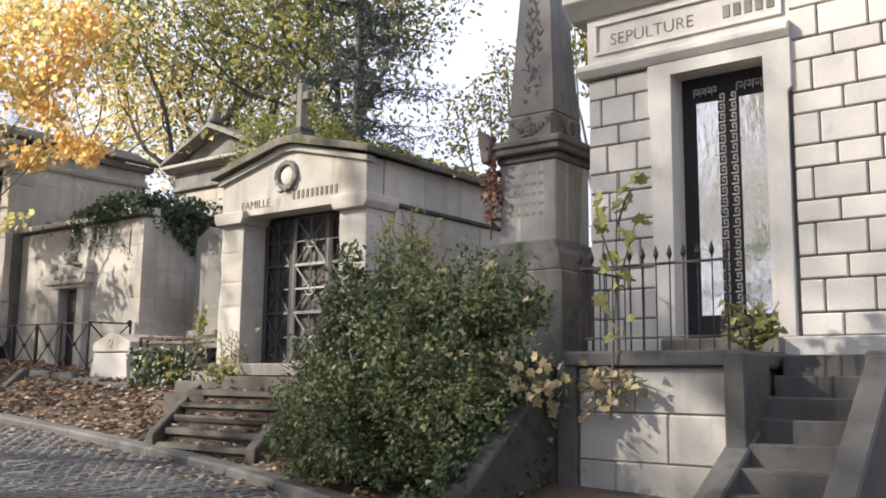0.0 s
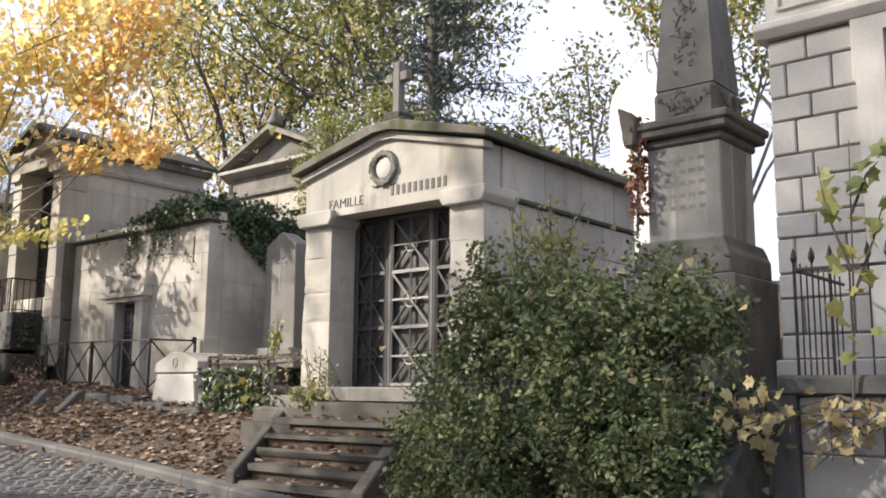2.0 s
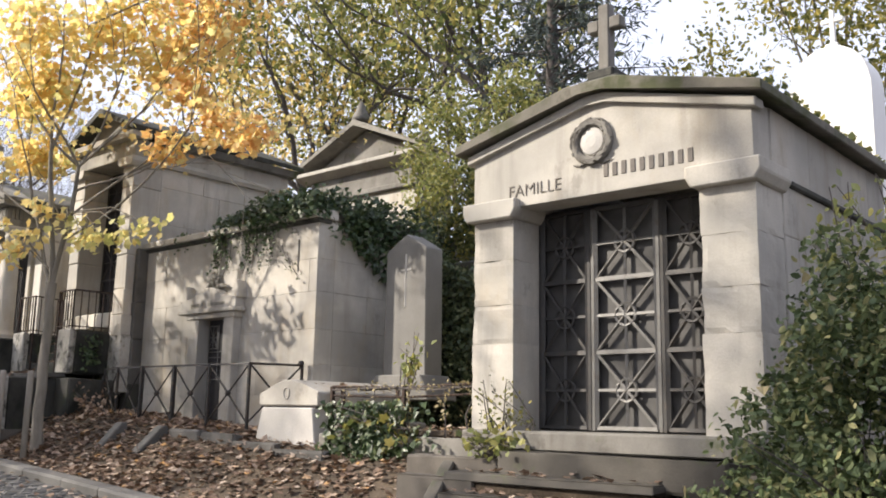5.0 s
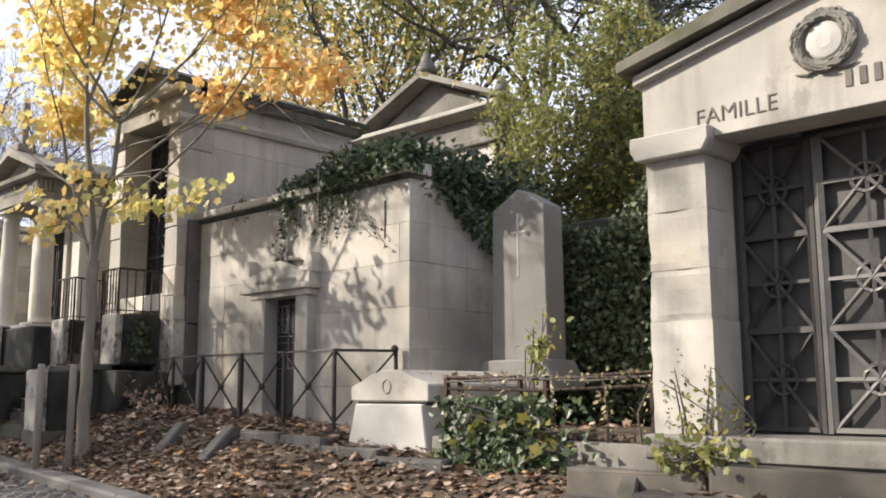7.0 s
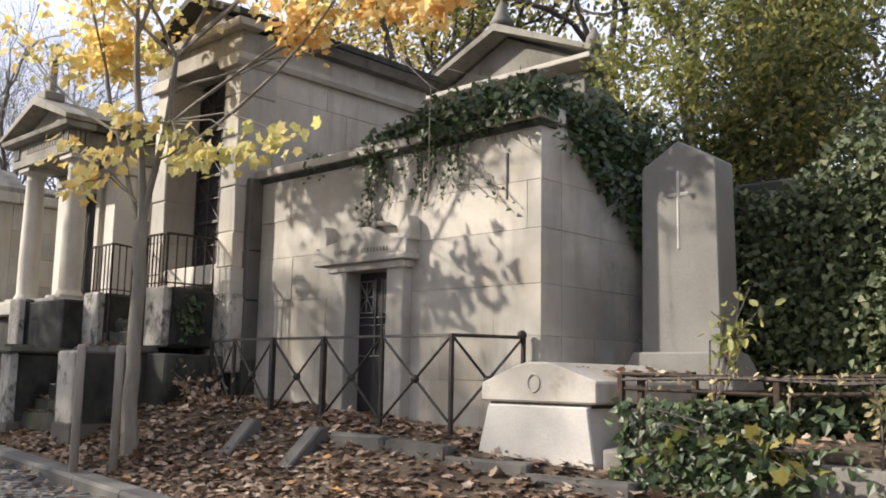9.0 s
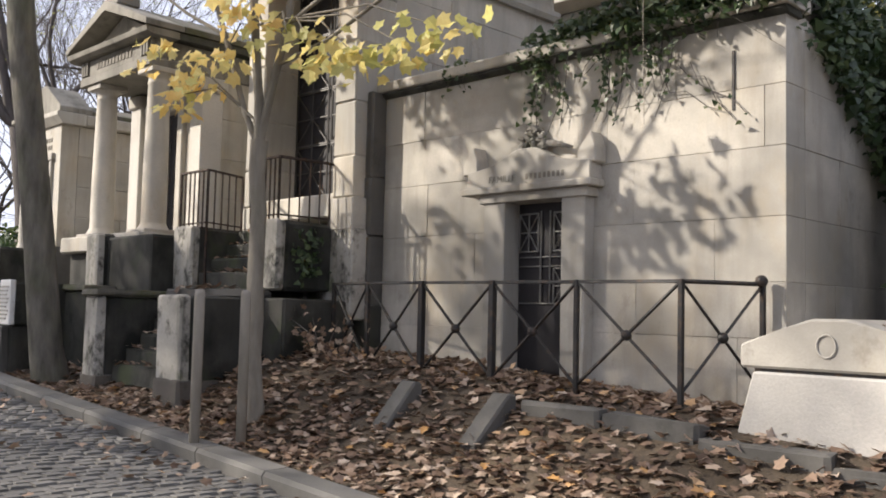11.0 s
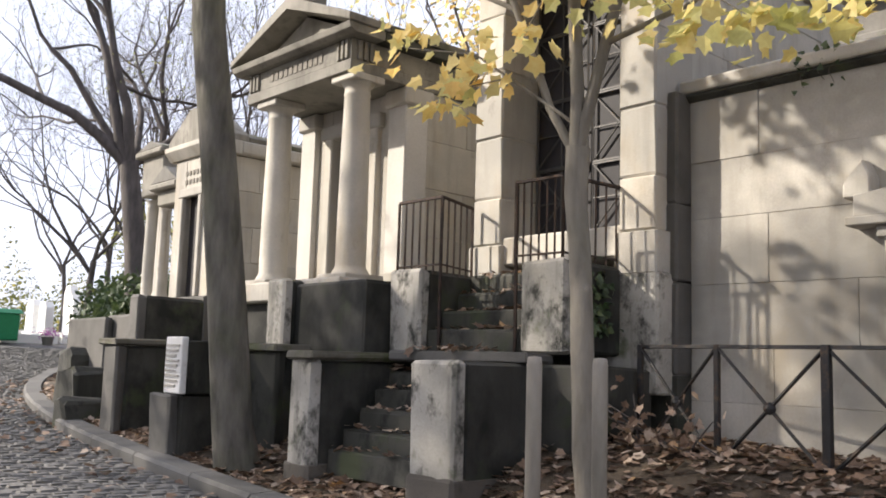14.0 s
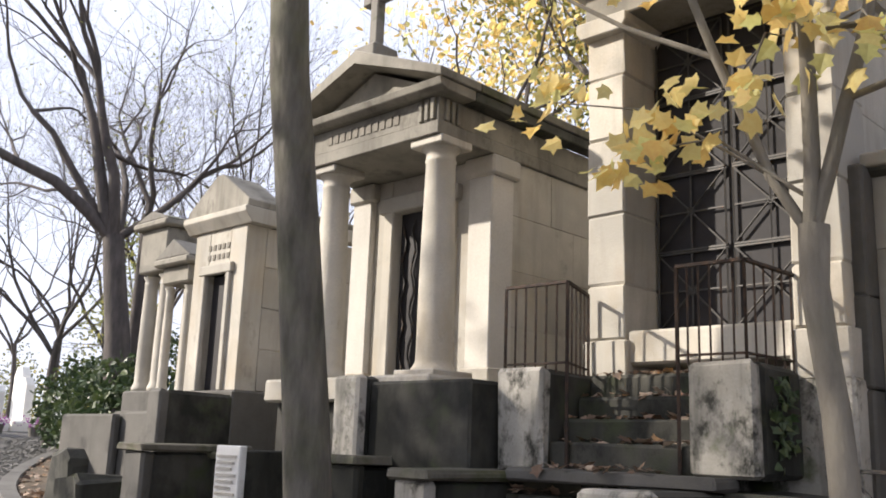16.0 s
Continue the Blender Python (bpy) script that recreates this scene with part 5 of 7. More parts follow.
def mausoleum_steps():
    t = thing("entrance_platform", -3.4, 7.5, 0.3, "stone platform and stairs before the mausoleum", "stairs")
    w = part("platform_wall", box(-4.12, -2.66, 7.54, 8.72, 0.1, 1.66, 0.01), JOINT, t, "front wall of large pale blocks")
    courses(w, "block", PLATFORM, -4.1, -2.62, 7.52, 0.3, (0.40, 0.40, 0.42, 0.40), 0.04, 0.85, gap=0.008, seed=51, bevel=0.012)
    part("platform_slab", box(-4.22, -2.58, 7.44, 8.76, 1.66, 1.80, 0.02, wear=0.008), CHEEK, t, "worn grey platform slab")
    part("corner_post", box(-4.30, -4.10, 7.46, 7.66, 0.3, 1.70, 0.015), CHEEK, t)
    part("pier", box(-2.70, -2.52, 7.40, 8.0, 0.6, 1.78, 0.015), CHEEK, t)
    for i in range(9):
        part("step", box(-2.54, -1.55, 8.62 - 0.24 * (i + 1), 8.80 - 0.24 * i, 1.2 - 0.19 * i, 1.78 - 0.18 * i, 0.012, wear=0.006, seed=i), CHEEK, t)
    for u in (-2.72, -1.72):
        part("cheek_wall", prism([(7.95, 1.80 if u > -2 else 1.30), (7.95, 0.0), (6.0, -0.2), (6.0, 0.42 if u > -2 else 0.30)], "u", u, u + 0.22, bevel=0.018), CHEEK, t, "sloping stone cheek wall")
    part("cheek_top", box(-1.74, -1.48, 7.9, 8.75, 0.6, 1.80, 0.02), CHEEK, t)
    s = thing("sloping_wall", -4.5, 6.8, 0.4, "sloping dark stone wall grown over with creeper", "wall")
    part("body", prism([(7.52, 1.68), (7.52, 0.2), (6.15, 0.1), (6.15, 0.66)], "u", -4.62, -4.32, bevel=0.02), DARKSTONE, s)
    r = thing("platform_railing", -3.4, 7.56, 1.8, "black iron railing with spear finials on the platform", "railing")
    for z, w2 in ((2.56, 0.02), (1.92, 0.012)):
        part("rail", bar((-4.1, 7.56, z), (-2.70, 7.56, z), w2), IRON, r)
    part("rail", bar((-4.1, 7.56, 2.56), (-4.1, 8.7, 2.56), 0.02), IRON, r)
    n = 11
    for i in range(n + 1):
        u = -4.1 + 1.40 * i / n
        thick = i in (0, 5, n)
        q = bar((u, 7.56, 1.80), (u, 7.56, 2.62), 0.022 if thick else 0.012)
        lathe(u, 7.56, [(0.010, 2.60), (0.026, 2.64), (0.020, 2.67), (0.003, 2.72)], 8, q)
        part("baluster", q, IRON, r)
    for i in range(1, 9):
        part("baluster", bar((-4.1, 7.56 + 0.13 * i, 1.8), (-4.1, 7.56 + 0.13 * i, 2.62), 0.012), IRON, r)


mausoleum_steps()


# ---- tombs further back ----
def rear_tomb():
    l, r, f, z0, e = -20.0, -16.75, 14.0, 3.6, 6.72
    c = (l + r) / 2
    t = thing("rear_tomb", c, f, z0, "grey stone tomb with a broad pediment on the slope", "tomb")
    w = part("front_wall", box(l, r, f + 0.012, 15.0, z0, e - 0.5, 0.01), JOINT, t)
    courses(w, "block", PALE, l, r, f, 0.2, (0.5, 0.5, 0.5, 0.5, 0.6), z0, 1.0, seed=61)
    part("side_wall", box(r - 0.01, r + 0.05, f + 0.05, 15.0, z0, e - 0.5, 0.01), GREY, t)
    part("band", box(l - 0.1, r + 0.1, f - 0.1, 15.1, e - 0.52, e - 0.40, 0.02), GREY, t)
    part("frieze", box(l - 0.02, r + 0.02, f - 0.02, 15.0, e - 0.40, e, 0.01), GREY, t)
    part("cornice", prism([(f - 0.06, e), (f - 0.30, e + 0.10), (f - 0.30, e + 0.18), (f + 0.4, e + 0.2), (f + 0.4, e)], "u", l - 0.3, r + 0.3, bevel=0.01), PALE, t)
    part("tympanum", prism([(l, e + 0.2), (r, e + 0.2), (c, e + 0.95)], "v", f + 0.05, f + 0.4), GREY, t)
    part("roof", prism([(l - 0.35, e + 0.18), (l - 0.35, e + 0.27), (c, e + 1.12), (r + 0.35, e + 0.27), (r + 0.35, e + 0.18), (c, e + 1.00)], "v", f - 0.32, 15.2, bevel=0.01), SOOTED, t, "grey slab roof")
    part("ridge_ornament", lathe(c, f - 0.1, [(0.22, e + 1.1), (0.2, e + 1.2), (0.12, e + 1.35), (0.08, e + 1.48), (0.02, e + 1.58)], 10), GREY, t, smooth=True)
    for u in (l - 0.2, r + 0.25):
        part("corner_ornament", lathe(u, f - 0.1, [(0.16, e + 0.25), (0.12, e + 0.45), (0.03, e + 0.62)], 8), GREY, t, smooth=True)
    return t


shift(rear_tomb(), -0.5, 0.85, 0.2)


def white_tomb():
    c, v, w = WHITE_AT
    t = thing("white_monument", c, v, 1.5, "bright white round-headed monument with a cross", "tomb")
    prof = [(c - w, 1.4), (c + w, 1.4), (c + w, 6.50)] + [(c + w * math.cos(k * math.pi / 14), 6.53 + 0.60 * math.sin(k * math.pi / 14)) for k in range(1, 14)] + [(c - w, 6.50)]
    part("body", prism(prof, "v", v, v + 0.6, bevel=0.02), WHITE, t)
    part("cross", cross(box(c - 0.09, c + 0.09, v + 0.2, v + 0.4, 7.08, 7.24, 0.01), c, v + 0.3, 7.24, 7.78, 0.16, 0.07, 0.07), WHITE, t)


WHITE_AT = (-9.04, 14.6, 0.56)
white_tomb()

# ---- plants ----
LEAF_OVAL = ([(0, 0, 0), (0.28, 0.35, 0.05), (0.22, 0.75, 0.03), (0, 1, -0.06), (-0.22, 0.75, 0.03), (-0.28, 0.35, 0.05)], [(0, 1, 2, 3), (0, 3, 4, 5)])
LEAF_LOBED = ([(0, 0, 0), (0.18, 0.06, 0.02), (0.44, 0.12, 0.06), (0.34, 0.32, 0.03), (0.54, 0.60, 0.05), (0.26, 0.64, 0.0), (0, 1, -0.08), (-0.26, 0.64, 0.0), (-0.54, 0.60, 0.05), (-0.34, 0.32, 0.03), (-0.44, 0.12, 0.06), (-0.18, 0.06, 0.02)],
              [(0, 1, 2, 3), (0, 3, 4, 5), (0, 5, 6, 7), (0, 7, 8, 9), (0, 9, 10, 11)])
LEAF_IVY = ([(0, 0, 0), (0.42, 0.05, 0.02), (0.30, 0.45, 0.03), (0, 1, -0.05), (-0.30, 0.45, 0.03), (-0.42, 0.05, 0.02)], [(0, 1, 2, 3), (0, 3, 4, 5)])
LEAF_NEEDLE = ([(0, 0, 0), (0.09, 0.4, 0.03), (0, 1, 0), (-0.09, 0.4, 0.03)], [(0, 1, 2, 3)])
LEAF_TUFT = ([(0, 0, 0), (0.5, 0.5, 0.1), (0, 1, 0), (-0.5, 0.5, 0.1)], [(0, 1, 2, 3)])


def leaves(points, sizes, shape, seed, facing=None, spread=1.0):
    """Vertices and faces of many leaves. facing: the way most of them turn their upper side."""
    rng = np.random.default_rng(seed)
    pts = np.asarray(points, float)
    n = len(pts)
    size = rng.uniform(sizes[0], sizes[1], n)[:, None, None]
    nrm = rng.normal(size=(n, 3)) * spread
    if facing is not None:
        nrm += np.asarray(facing, float)
    nrm /= np.linalg.norm(nrm, axis=1)[:, None] + 1e-9
    tip = rng.normal(size=(n, 3)) + np.array([0, 0, -0.6])
    tip -= (tip * nrm).sum(1)[:, None] * nrm
    tip /= np.linalg.norm(tip, axis=1)[:, None] + 1e-9
    side = np.cross(tip, nrm)
    form = np.array(shape[0])
    v = pts[:, None] + size * (form[None, :, 0, None] * side[:, None] + form[None, :, 1, None] * tip[:, None] + form[None, :, 2, None] * nrm[:, None] * rng.uniform(-1.5, 2.5, n)[:, None, None])
    k = len(form)
    faces = [tuple(i * k + a for a in f) for i in range(n) for f in shape[1]]
    return v.reshape(-1, 3), faces


def raw_part(name, verts, faces, mat, parent, label="", smooth_shade=False, kind=""):
    base = BASE[parent.name]
    me = bpy.data.meshes.new(name)
    me.from_pydata((np.asarray(verts) - np.array(base)).tolist(), [], faces)
    me.materials.append(mat)
    if smooth_shade:
        me.shade_smooth()
    ob = new(name, me)
    ob.parent = parent
    BASE[ob.name] = base
    return tagged(ob, label, kind=kind)


def raw_single(name, verts, faces, mat, label, category, kind=""):
    c = np.asarray(verts).mean(0)
    c[2] = np.asarray(verts)[:, 2].min()
    me = bpy.data.meshes.new(name)
    me.from_pydata((np.asarray(verts) - c).tolist(), [], faces)
    me.materials.append(mat)
    ob = new(name, me)
    ob.matrix_world = ROW @ pose(*c)
    return tagged(ob, label, category, kind=kind)


def limb(store, pts, radii, n=6):
    """Adds a tapering limb to (verts, faces)."""
    verts, faces = store
    first = len(verts)
    for i, p in enumerate(pts):
        way = (pts[min(i + 1, len(pts) - 1)] - pts[max(i - 1, 0)]).normalized()
        a = way.cross(Vector((0.31, 0.77, 0.56))).normalized()
        b = way.cross(a)
        for k in range(n):
            q = 2 * math.pi * k / n
            verts.append(tuple(p + radii[i] * (1 + 0.06 * math.sin(3 * q + i)) * (a * math.cos(q) + b * math.sin(q))))
    for i in range(len(pts) - 1):
        for k in range(n):
            r0, r1 = first + i * n, first + (i + 1) * n
            faces.append((r0 + k, r0 + (k + 1) % n, r1 + (k + 1) % n, r1 + k))


def grow(store, tips, start, way, length, radius, level, rng, upward=0.15, fork=3, wander=0.22, thin=0.62):
    """A limb that forks again and again; tips collects places for leaves."""
    steps = 5 if level > 1 else 3
    pts, radii = [start], [radius]
    d = way.normalized()
    for i in range(steps):
        d = (d + Vector((rng.gauss(0, wander), rng.gauss(0, wander), rng.gauss(0, wander) + upward)) * 0.6).normalized()
        pts.append(pts[-1] + d * length / steps)
        radii.append(radius * (1 - (1 - thin) * (i + 1) / steps))
        if level <= 2:
            tips.append(pts[-1])
    limb(store, pts, radii, 7 if level > 2 else 5 if level > 1 else 4)
    if level <= 0:
        return
    for k in range(fork):
        at = pts[-1] if k < 2 else pts[rng.randint(2, len(pts) - 1)]
        turn = Vector((rng.gauss(0, 1), rng.gauss(0, 1), rng.gauss(0, 0.6)))
        grow(store, tips, at, d + turn * (0.55 if k else 0.3), length * rng.uniform(0.62, 0.82), radius * thin * rng.uniform(0.6, 0.85), level - 1, rng, upward, fork, wander, thin)


def tree(u, v, height, radius, levels, leaf, count, sizes, shape, label, seed, trunk=0.4, lean=(0, 0), bark_mat=DARK_BARK, spread=0.35, upward=0.15, fork=3, clump=0.3, base=None, category="tree", wander=0.36):
    rng = random.Random(seed)
    z = ground_z(u, v) if base is None else base
    t = thing("tree", u, v, z, label, category, "")
    store, tips = ([], []), []
    pts, radii = [], []
    n = 7
    for i in range(n + 1):
        f = i / n
        pts.append(Vector((u + lean[0] * f + 0.05 * math.sin(5 * f + seed), v + lean[1] * f + 0.05 * math.cos(4 * f + seed), z - 0.15 + height * trunk * f)))
        radii.append(radius * (1.35 if i == 0 else 1.0) * (1 - 0.3 * f))
    limb(store, pts, radii, 12)
    for k in range(4 if fork > 2 else 3):
        a = 2 * math.pi * (k + rng.random() * 0.6) / 4
        grow(store, tips, pts[-1 if k < 2 else -2], Vector((math.cos(a) * spread * 1.6, math.sin(a) * spread * 1.6, 1.0)), height * (1 - trunk) * 0.42, radius * 0.5, levels, rng, upward, fork, wander)
    raw_part("trunk", store[0], store[1], bark_mat, t, "", True)
    if count:
        r = np.random.default_rng(seed)
        tp = np.array([tuple(p) for p in tips])
        pick = tp[r.integers(0, len(tp), count)] + r.normal(size=(count, 3)) * clump
        lv, lf = leaves(pick, sizes, shape, seed + 1)
        raw_part("crown", lv, lf, leaf, t, "", kind="")
    return t


def young_maple():
    """The slender maple by the kerb, in yellow leaf."""
    rng = random.Random(77)
    b = Vector((-17.80, 7.80, ground_z(-17.8, 7.8) - 0.1))
    t = thing("tree", b.x, b.y, b.z, "slender young maple with yellow autumn leaves", "tree")
    store, tips = ([], []), []
    fork = Vector((-18.03, 7.92, 3.65))
    line = [b.lerp(fork, i / 8) + Vector((0.02 * math.sin(i * 1.7), 0.02 * math.cos(i * 2.1), 0)) for i in range(9)]
    limb(store, line, [0.10, 0.078, 0.074, 0.072, 0.070, 0.068, 0.068, 0.07, 0.078], 12)
    for way, ln, rad in ((Vector((-0.62, -0.10, 1.0)), 1.9, 0.034), (Vector((0.03, 0.02, 1.0)), 2.0, 0.05), (Vector((0.40, 0.10, 1.0)), 1.8, 0.045)):
        grow(store, tips, fork - Vector((0, 0, 0.05)), way, ln, rad, 2, rng, 0.16, 2, 0.10, 0.62)
    r = np.random.default_rng(9)
    # crown: clumps at the ends of long boughs that reach back over the vault
    clumps = [(-18.9, 7.9, 5.7, 0.6), (-18.3, 7.7, 6.6, 0.75), (-17.4, 8.2, 7.4, 0.85), (-16.5, 8.6, 6.9, 0.55), (-16.0, 8.7, 6.4, 0.5), (-15.4, 8.8, 5.75, 0.42), (-15.8, 8.7, 7.3, 0.75), (-19.4, 8.0, 6.8, 0.8), (-18.3, 8.0, 5.3, 0.35), (-16.3, 8.6, 5.55, 0.35), (-19.6, 7.7, 5.2, 0.5), (-14.7, 8.85, 5.5, 0.32), (-18.6, 7.6, 7.6, 0.8), (-15.2, 8.8, 8.0, 0.7), (-16.6, 8.4, 8.2, 0.8)]
    warm, pale, limbs = [], [], list(tips)
    for k, (u, v, z, s) in enumerate(clumps):
        end = Vector((u, v, z))
        root = min(limbs, key=lambda p: (p - end).length + 0.6 * (p - fork).length)
        grow(store, tips, root, end - root, (end - root).length * 0.8, 0.02, 2, rng, 0.05, 3, 0.12, 0.6)
        n = int(760 * s * s) + 60
        q = r.normal(size=(n, 3)) * np.array([0.5, 0.42, 0.36]) * s + np.array([u, v, z])
        (warm if k in (4, 5, 6, 9, 11, 13) else pale).append(q)
    raw_part("trunk", store[0], store[1], YOUNG_BARK, t, "", True)
    tp = np.array([tuple(p) for p in tips])
    tp = tp[tp[:, 2] > 5.5]
    pale.append(tp[r.integers(0, len(tp), 1500)] + r.normal(size=(1500, 3)) * 0.14)
    pale, warm = np.concatenate(pale), np.concatenate(warm)
    pale = pale[pale[:, 2] > np.where(pale[:, 0] < -17.0, 5.45, 5.1)]
    lv, lf = leaves(pale, (0.08, 0.14), LEAF_LOBED, 5, (0.1, -0.7, 0.5), 0.8)
    raw_part("crown", lv, lf, MAPLE_LEAF, t)
    lv, lf = leaves(warm, (0.08, 0.14), LEAF_LOBED, 6, (0.1, -0.7, 0.5), 0.8)
    raw_part("orange_crown", lv, lf, ORANGE_LEAF, t, "orange side of the crown")
    # low sprays that hang before the chapel
    for i, (u, v, z, n) in enumerate(((-18.78, 7.60, 4.12, 46), (-18.22, 7.62, 4.34, 24), (-17.25, 7.9, 4.28, 26), (-16.80, 8.02, 4.16, 30), (-19.5, 7.7, 4.6, 24), (-18.0, 7.7, 4.75, 34), (-16.45, 8.22, 4.24, 26), (-17.55, 7.85, 4.42, 16), (-16.10, 8.35, 4.34, 16))):
        twig = ([], [])
        end = Vector((u, v, z))
        root = fork + (Vector((0, 0, 0.15)) if i in (0, 4) else Vector((0.12 if u > -18 else -0.05, 0.03, 1.05)))
        mid = root.lerp(end, 0.55) + Vector((0, 0, 0.18))
        limb(twig, [root, mid, end], [0.012, 0.008, 0.003], 5)
        raw_part("branch", twig[0], twig[1], YOUNG_BARK, t, "", True)
        q = r.normal(size=(n, 3)) * np.array([0.17, 0.13, 0.09]) + np.array([u, v, z])
        lv, lf = leaves(q, (0.10, 0.15), LEAF_LOBED, 50 + i, (0.1, -0.8, 0.4), 0.5)
        raw_part("leaf_spray", lv, lf, PALE_MAPLE if u > -17.7 else MAPLE_LEAF, t, kind="stuff")
    for i, (u, v) in enumerate(((-17.72, 7.22), (-17.50, 7.50))):
        g = ground_z(u, v)
        single("tree_stake", lathe(u, v, [(0.042, g - 0.2), (0.042, 2.30), (0.036, 2.34), (0.0, 2.345)], 10), STAKE, u, v, g - 0.2, "round wooden stake beside the young maple", "stake", "tree stakes", smooth=True)


young_maple()


def leaning_tree():
    """The mossy trunk that leans by the road."""
    t = thing("tree", -21.42, 7.55, 1.4, "tall grey tree trunk with moss leaning by the road", "tree")
    store, tips = ([], []), []
    line = [Vector((-21.36, 7.58, 1.35)), Vector((-21.38, 7.52, 1.75)), Vector((-21.40, 7.42, 2.8)), Vector((-21.42, 7.28, 4.0)), Vector((-21.44, 7.13, 5.1)), Vector((-21.44, 7.0, 6.6)), Vector((-21.35, 6.95, 8.4))]
    limb(store, line, [0.20, 0.172, 0.160, 0.15, 0.145, 0.135, 0.12], 16)
    rng = random.Random(31)
    raw_part("trunk", store[0], store[1], BARK, t, "mottled grey trunk", True)
    for way in (Vector((-0.4, 0.1, 1)), Vector((0.5, -0.2, 1)), Vector((0.0, 0.4, 1))):
        store = ([], [])
        grow(store, tips, line[-1], way, 2.4, 0.09, 3, rng)
        raw_part("limb", store[0], store[1], BARK, t, "", True)


leaning_tree()

# trees behind the tombs
GROVE = [
    (-24.0, 17.5, 12.0, YELLOWGREEN_LEAF, 2800, 101), (-20.5, 20.5, 14.0, GROVE_LEAF, 3300, 102), (-17.2, 18.2, 13.0, GROVE_LEAF, 2900, 103),
    (-25.5, 22.0, 15.0, YELLOWGREEN_LEAF, 4600, 104), (-28.0, 17.0, 11.5, MAPLE_LEAF, 2200, 106),
    (-24.5, 19.8, 10.0, GROVE_LEAF, 1800, 107), (-12.2, 31.0, 13.0, YELLOWGREEN_LEAF, 3000, 108), (-8.5, 27.0, 14.0, YELLOWGREEN_LEAF, 2400, 109),
    (-31.0, 24.0, 14.0, YELLOWGREEN_LEAF, 2600, 110),
]
for u, v, h, leaf, count, seed in GROVE:
    kind = {"light_green_leaf": "broad tree with dull green autumn leaves", "yellow_maple_leaf": "tree with bright yellow autumn leaves", "orange_leaf": "tree with orange autumn leaves"}.get(leaf.name, "tall tree with yellowing green leaves")
    tree(u, v, h, 0.17, 3, leaf, int(count * 1.45), (0.12, 0.23), LEAF_OVAL, kind + " behind the tombs", seed, trunk=0.34, clump=0.62, spread=0.45)


def clump_tree(u, v, clumps, leaf, sizes, per, label, seed, radius=0.09):
    """A shrubby tree: boughs from one foot, each ending in a clump of leaves."""
    rng, r = random.Random(seed), np.random.default_rng(seed)
    z = ground_z(u, v)
    t = thing("tree", u, v, z, label, "tree")
    store, tips, pts = ([], []), [], []
    foot = Vector((u, v, z - 0.1))
    for cu, cv, cz, s in clumps:
        end = Vector((cu, cv, cz))
        mid = foot.lerp(end, 0.5) + Vector((rng.gauss(0, 0.15), rng.gauss(0, 0.15), 0.3))
        limb(store, [foot, foot.lerp(mid, 0.5), mid, end], [radius, radius * 0.7, radius * 0.45, radius * 0.2], 7)
        for _ in range(4):
            grow(store, tips, mid.lerp(end, 0.6), Vector((rng.gauss(0, 1), rng.gauss(0, 1), rng.gauss(0.4, 0.7))), s * 0.8, radius * 0.2, 1, rng, 0.05, 3)
        n = int(per * s * s)
        d = r.normal(size=(n, 3))
        d *= (r.random(n) ** 0.45 / np.linalg.norm(d, axis=1))[:, None]
        lump = 1 + 0.35 * np.sin(d[:, 0] * 7 + cu) * np.sin(d[:, 2] * 6 + cz)
        pts.append(d * lump[:, None] * s + np.array([cu, cv, cz]))
    raw_part("trunk", store[0], store[1], YOUNG_BARK, t, "", True)
    lv, lf = leaves(np.concatenate(pts), sizes, LEAF_OVAL, seed)
    raw_part("crown", lv, lf, leaf, t)


clump_tree(-14.4, 12.7, [(-15.3, 12.9, 6.1, 0.5), (-14.6, 12.7, 6.7, 0.6), (-13.7, 12.9, 6.4, 0.6), (-13.0, 12.8, 5.6, 0.6), (-14.2, 12.5, 5.6, 0.6), (-12.7, 12.9, 6.3, 0.5), (-13.3, 12.8, 7.0, 0.45), (-14.9, 12.6, 5.2, 0.5)], OLIVE_LEAF, (0.05, 0.10), 2800, "pale green shrubby tree between the tombs", 120)
clump_tree(-12.6, 11.95, [(-13.4, 11.9, 4.6, 0.5), (-12.5, 11.85, 4.5, 0.55), (-12.9, 12.0, 5.2, 0.55), (-11.9, 11.8, 4.3, 0.5), (-11.3, 12.1, 5.0, 0.5), (-13.0, 11.8, 4.0, 0.45), (-13.6, 12.4, 4.6, 0.6), (-13.0, 12.5, 4.9, 0.6), (-12.6, 12.6, 5.4, 0.6), (-13.4, 12.8, 5.7, 0.65), (-12.9, 13.0, 6.2, 0.6)], GREEN_LEAF, (0.05, 0.10), 3400, "yellowing shrub behind the family tomb", 121, 0.05)


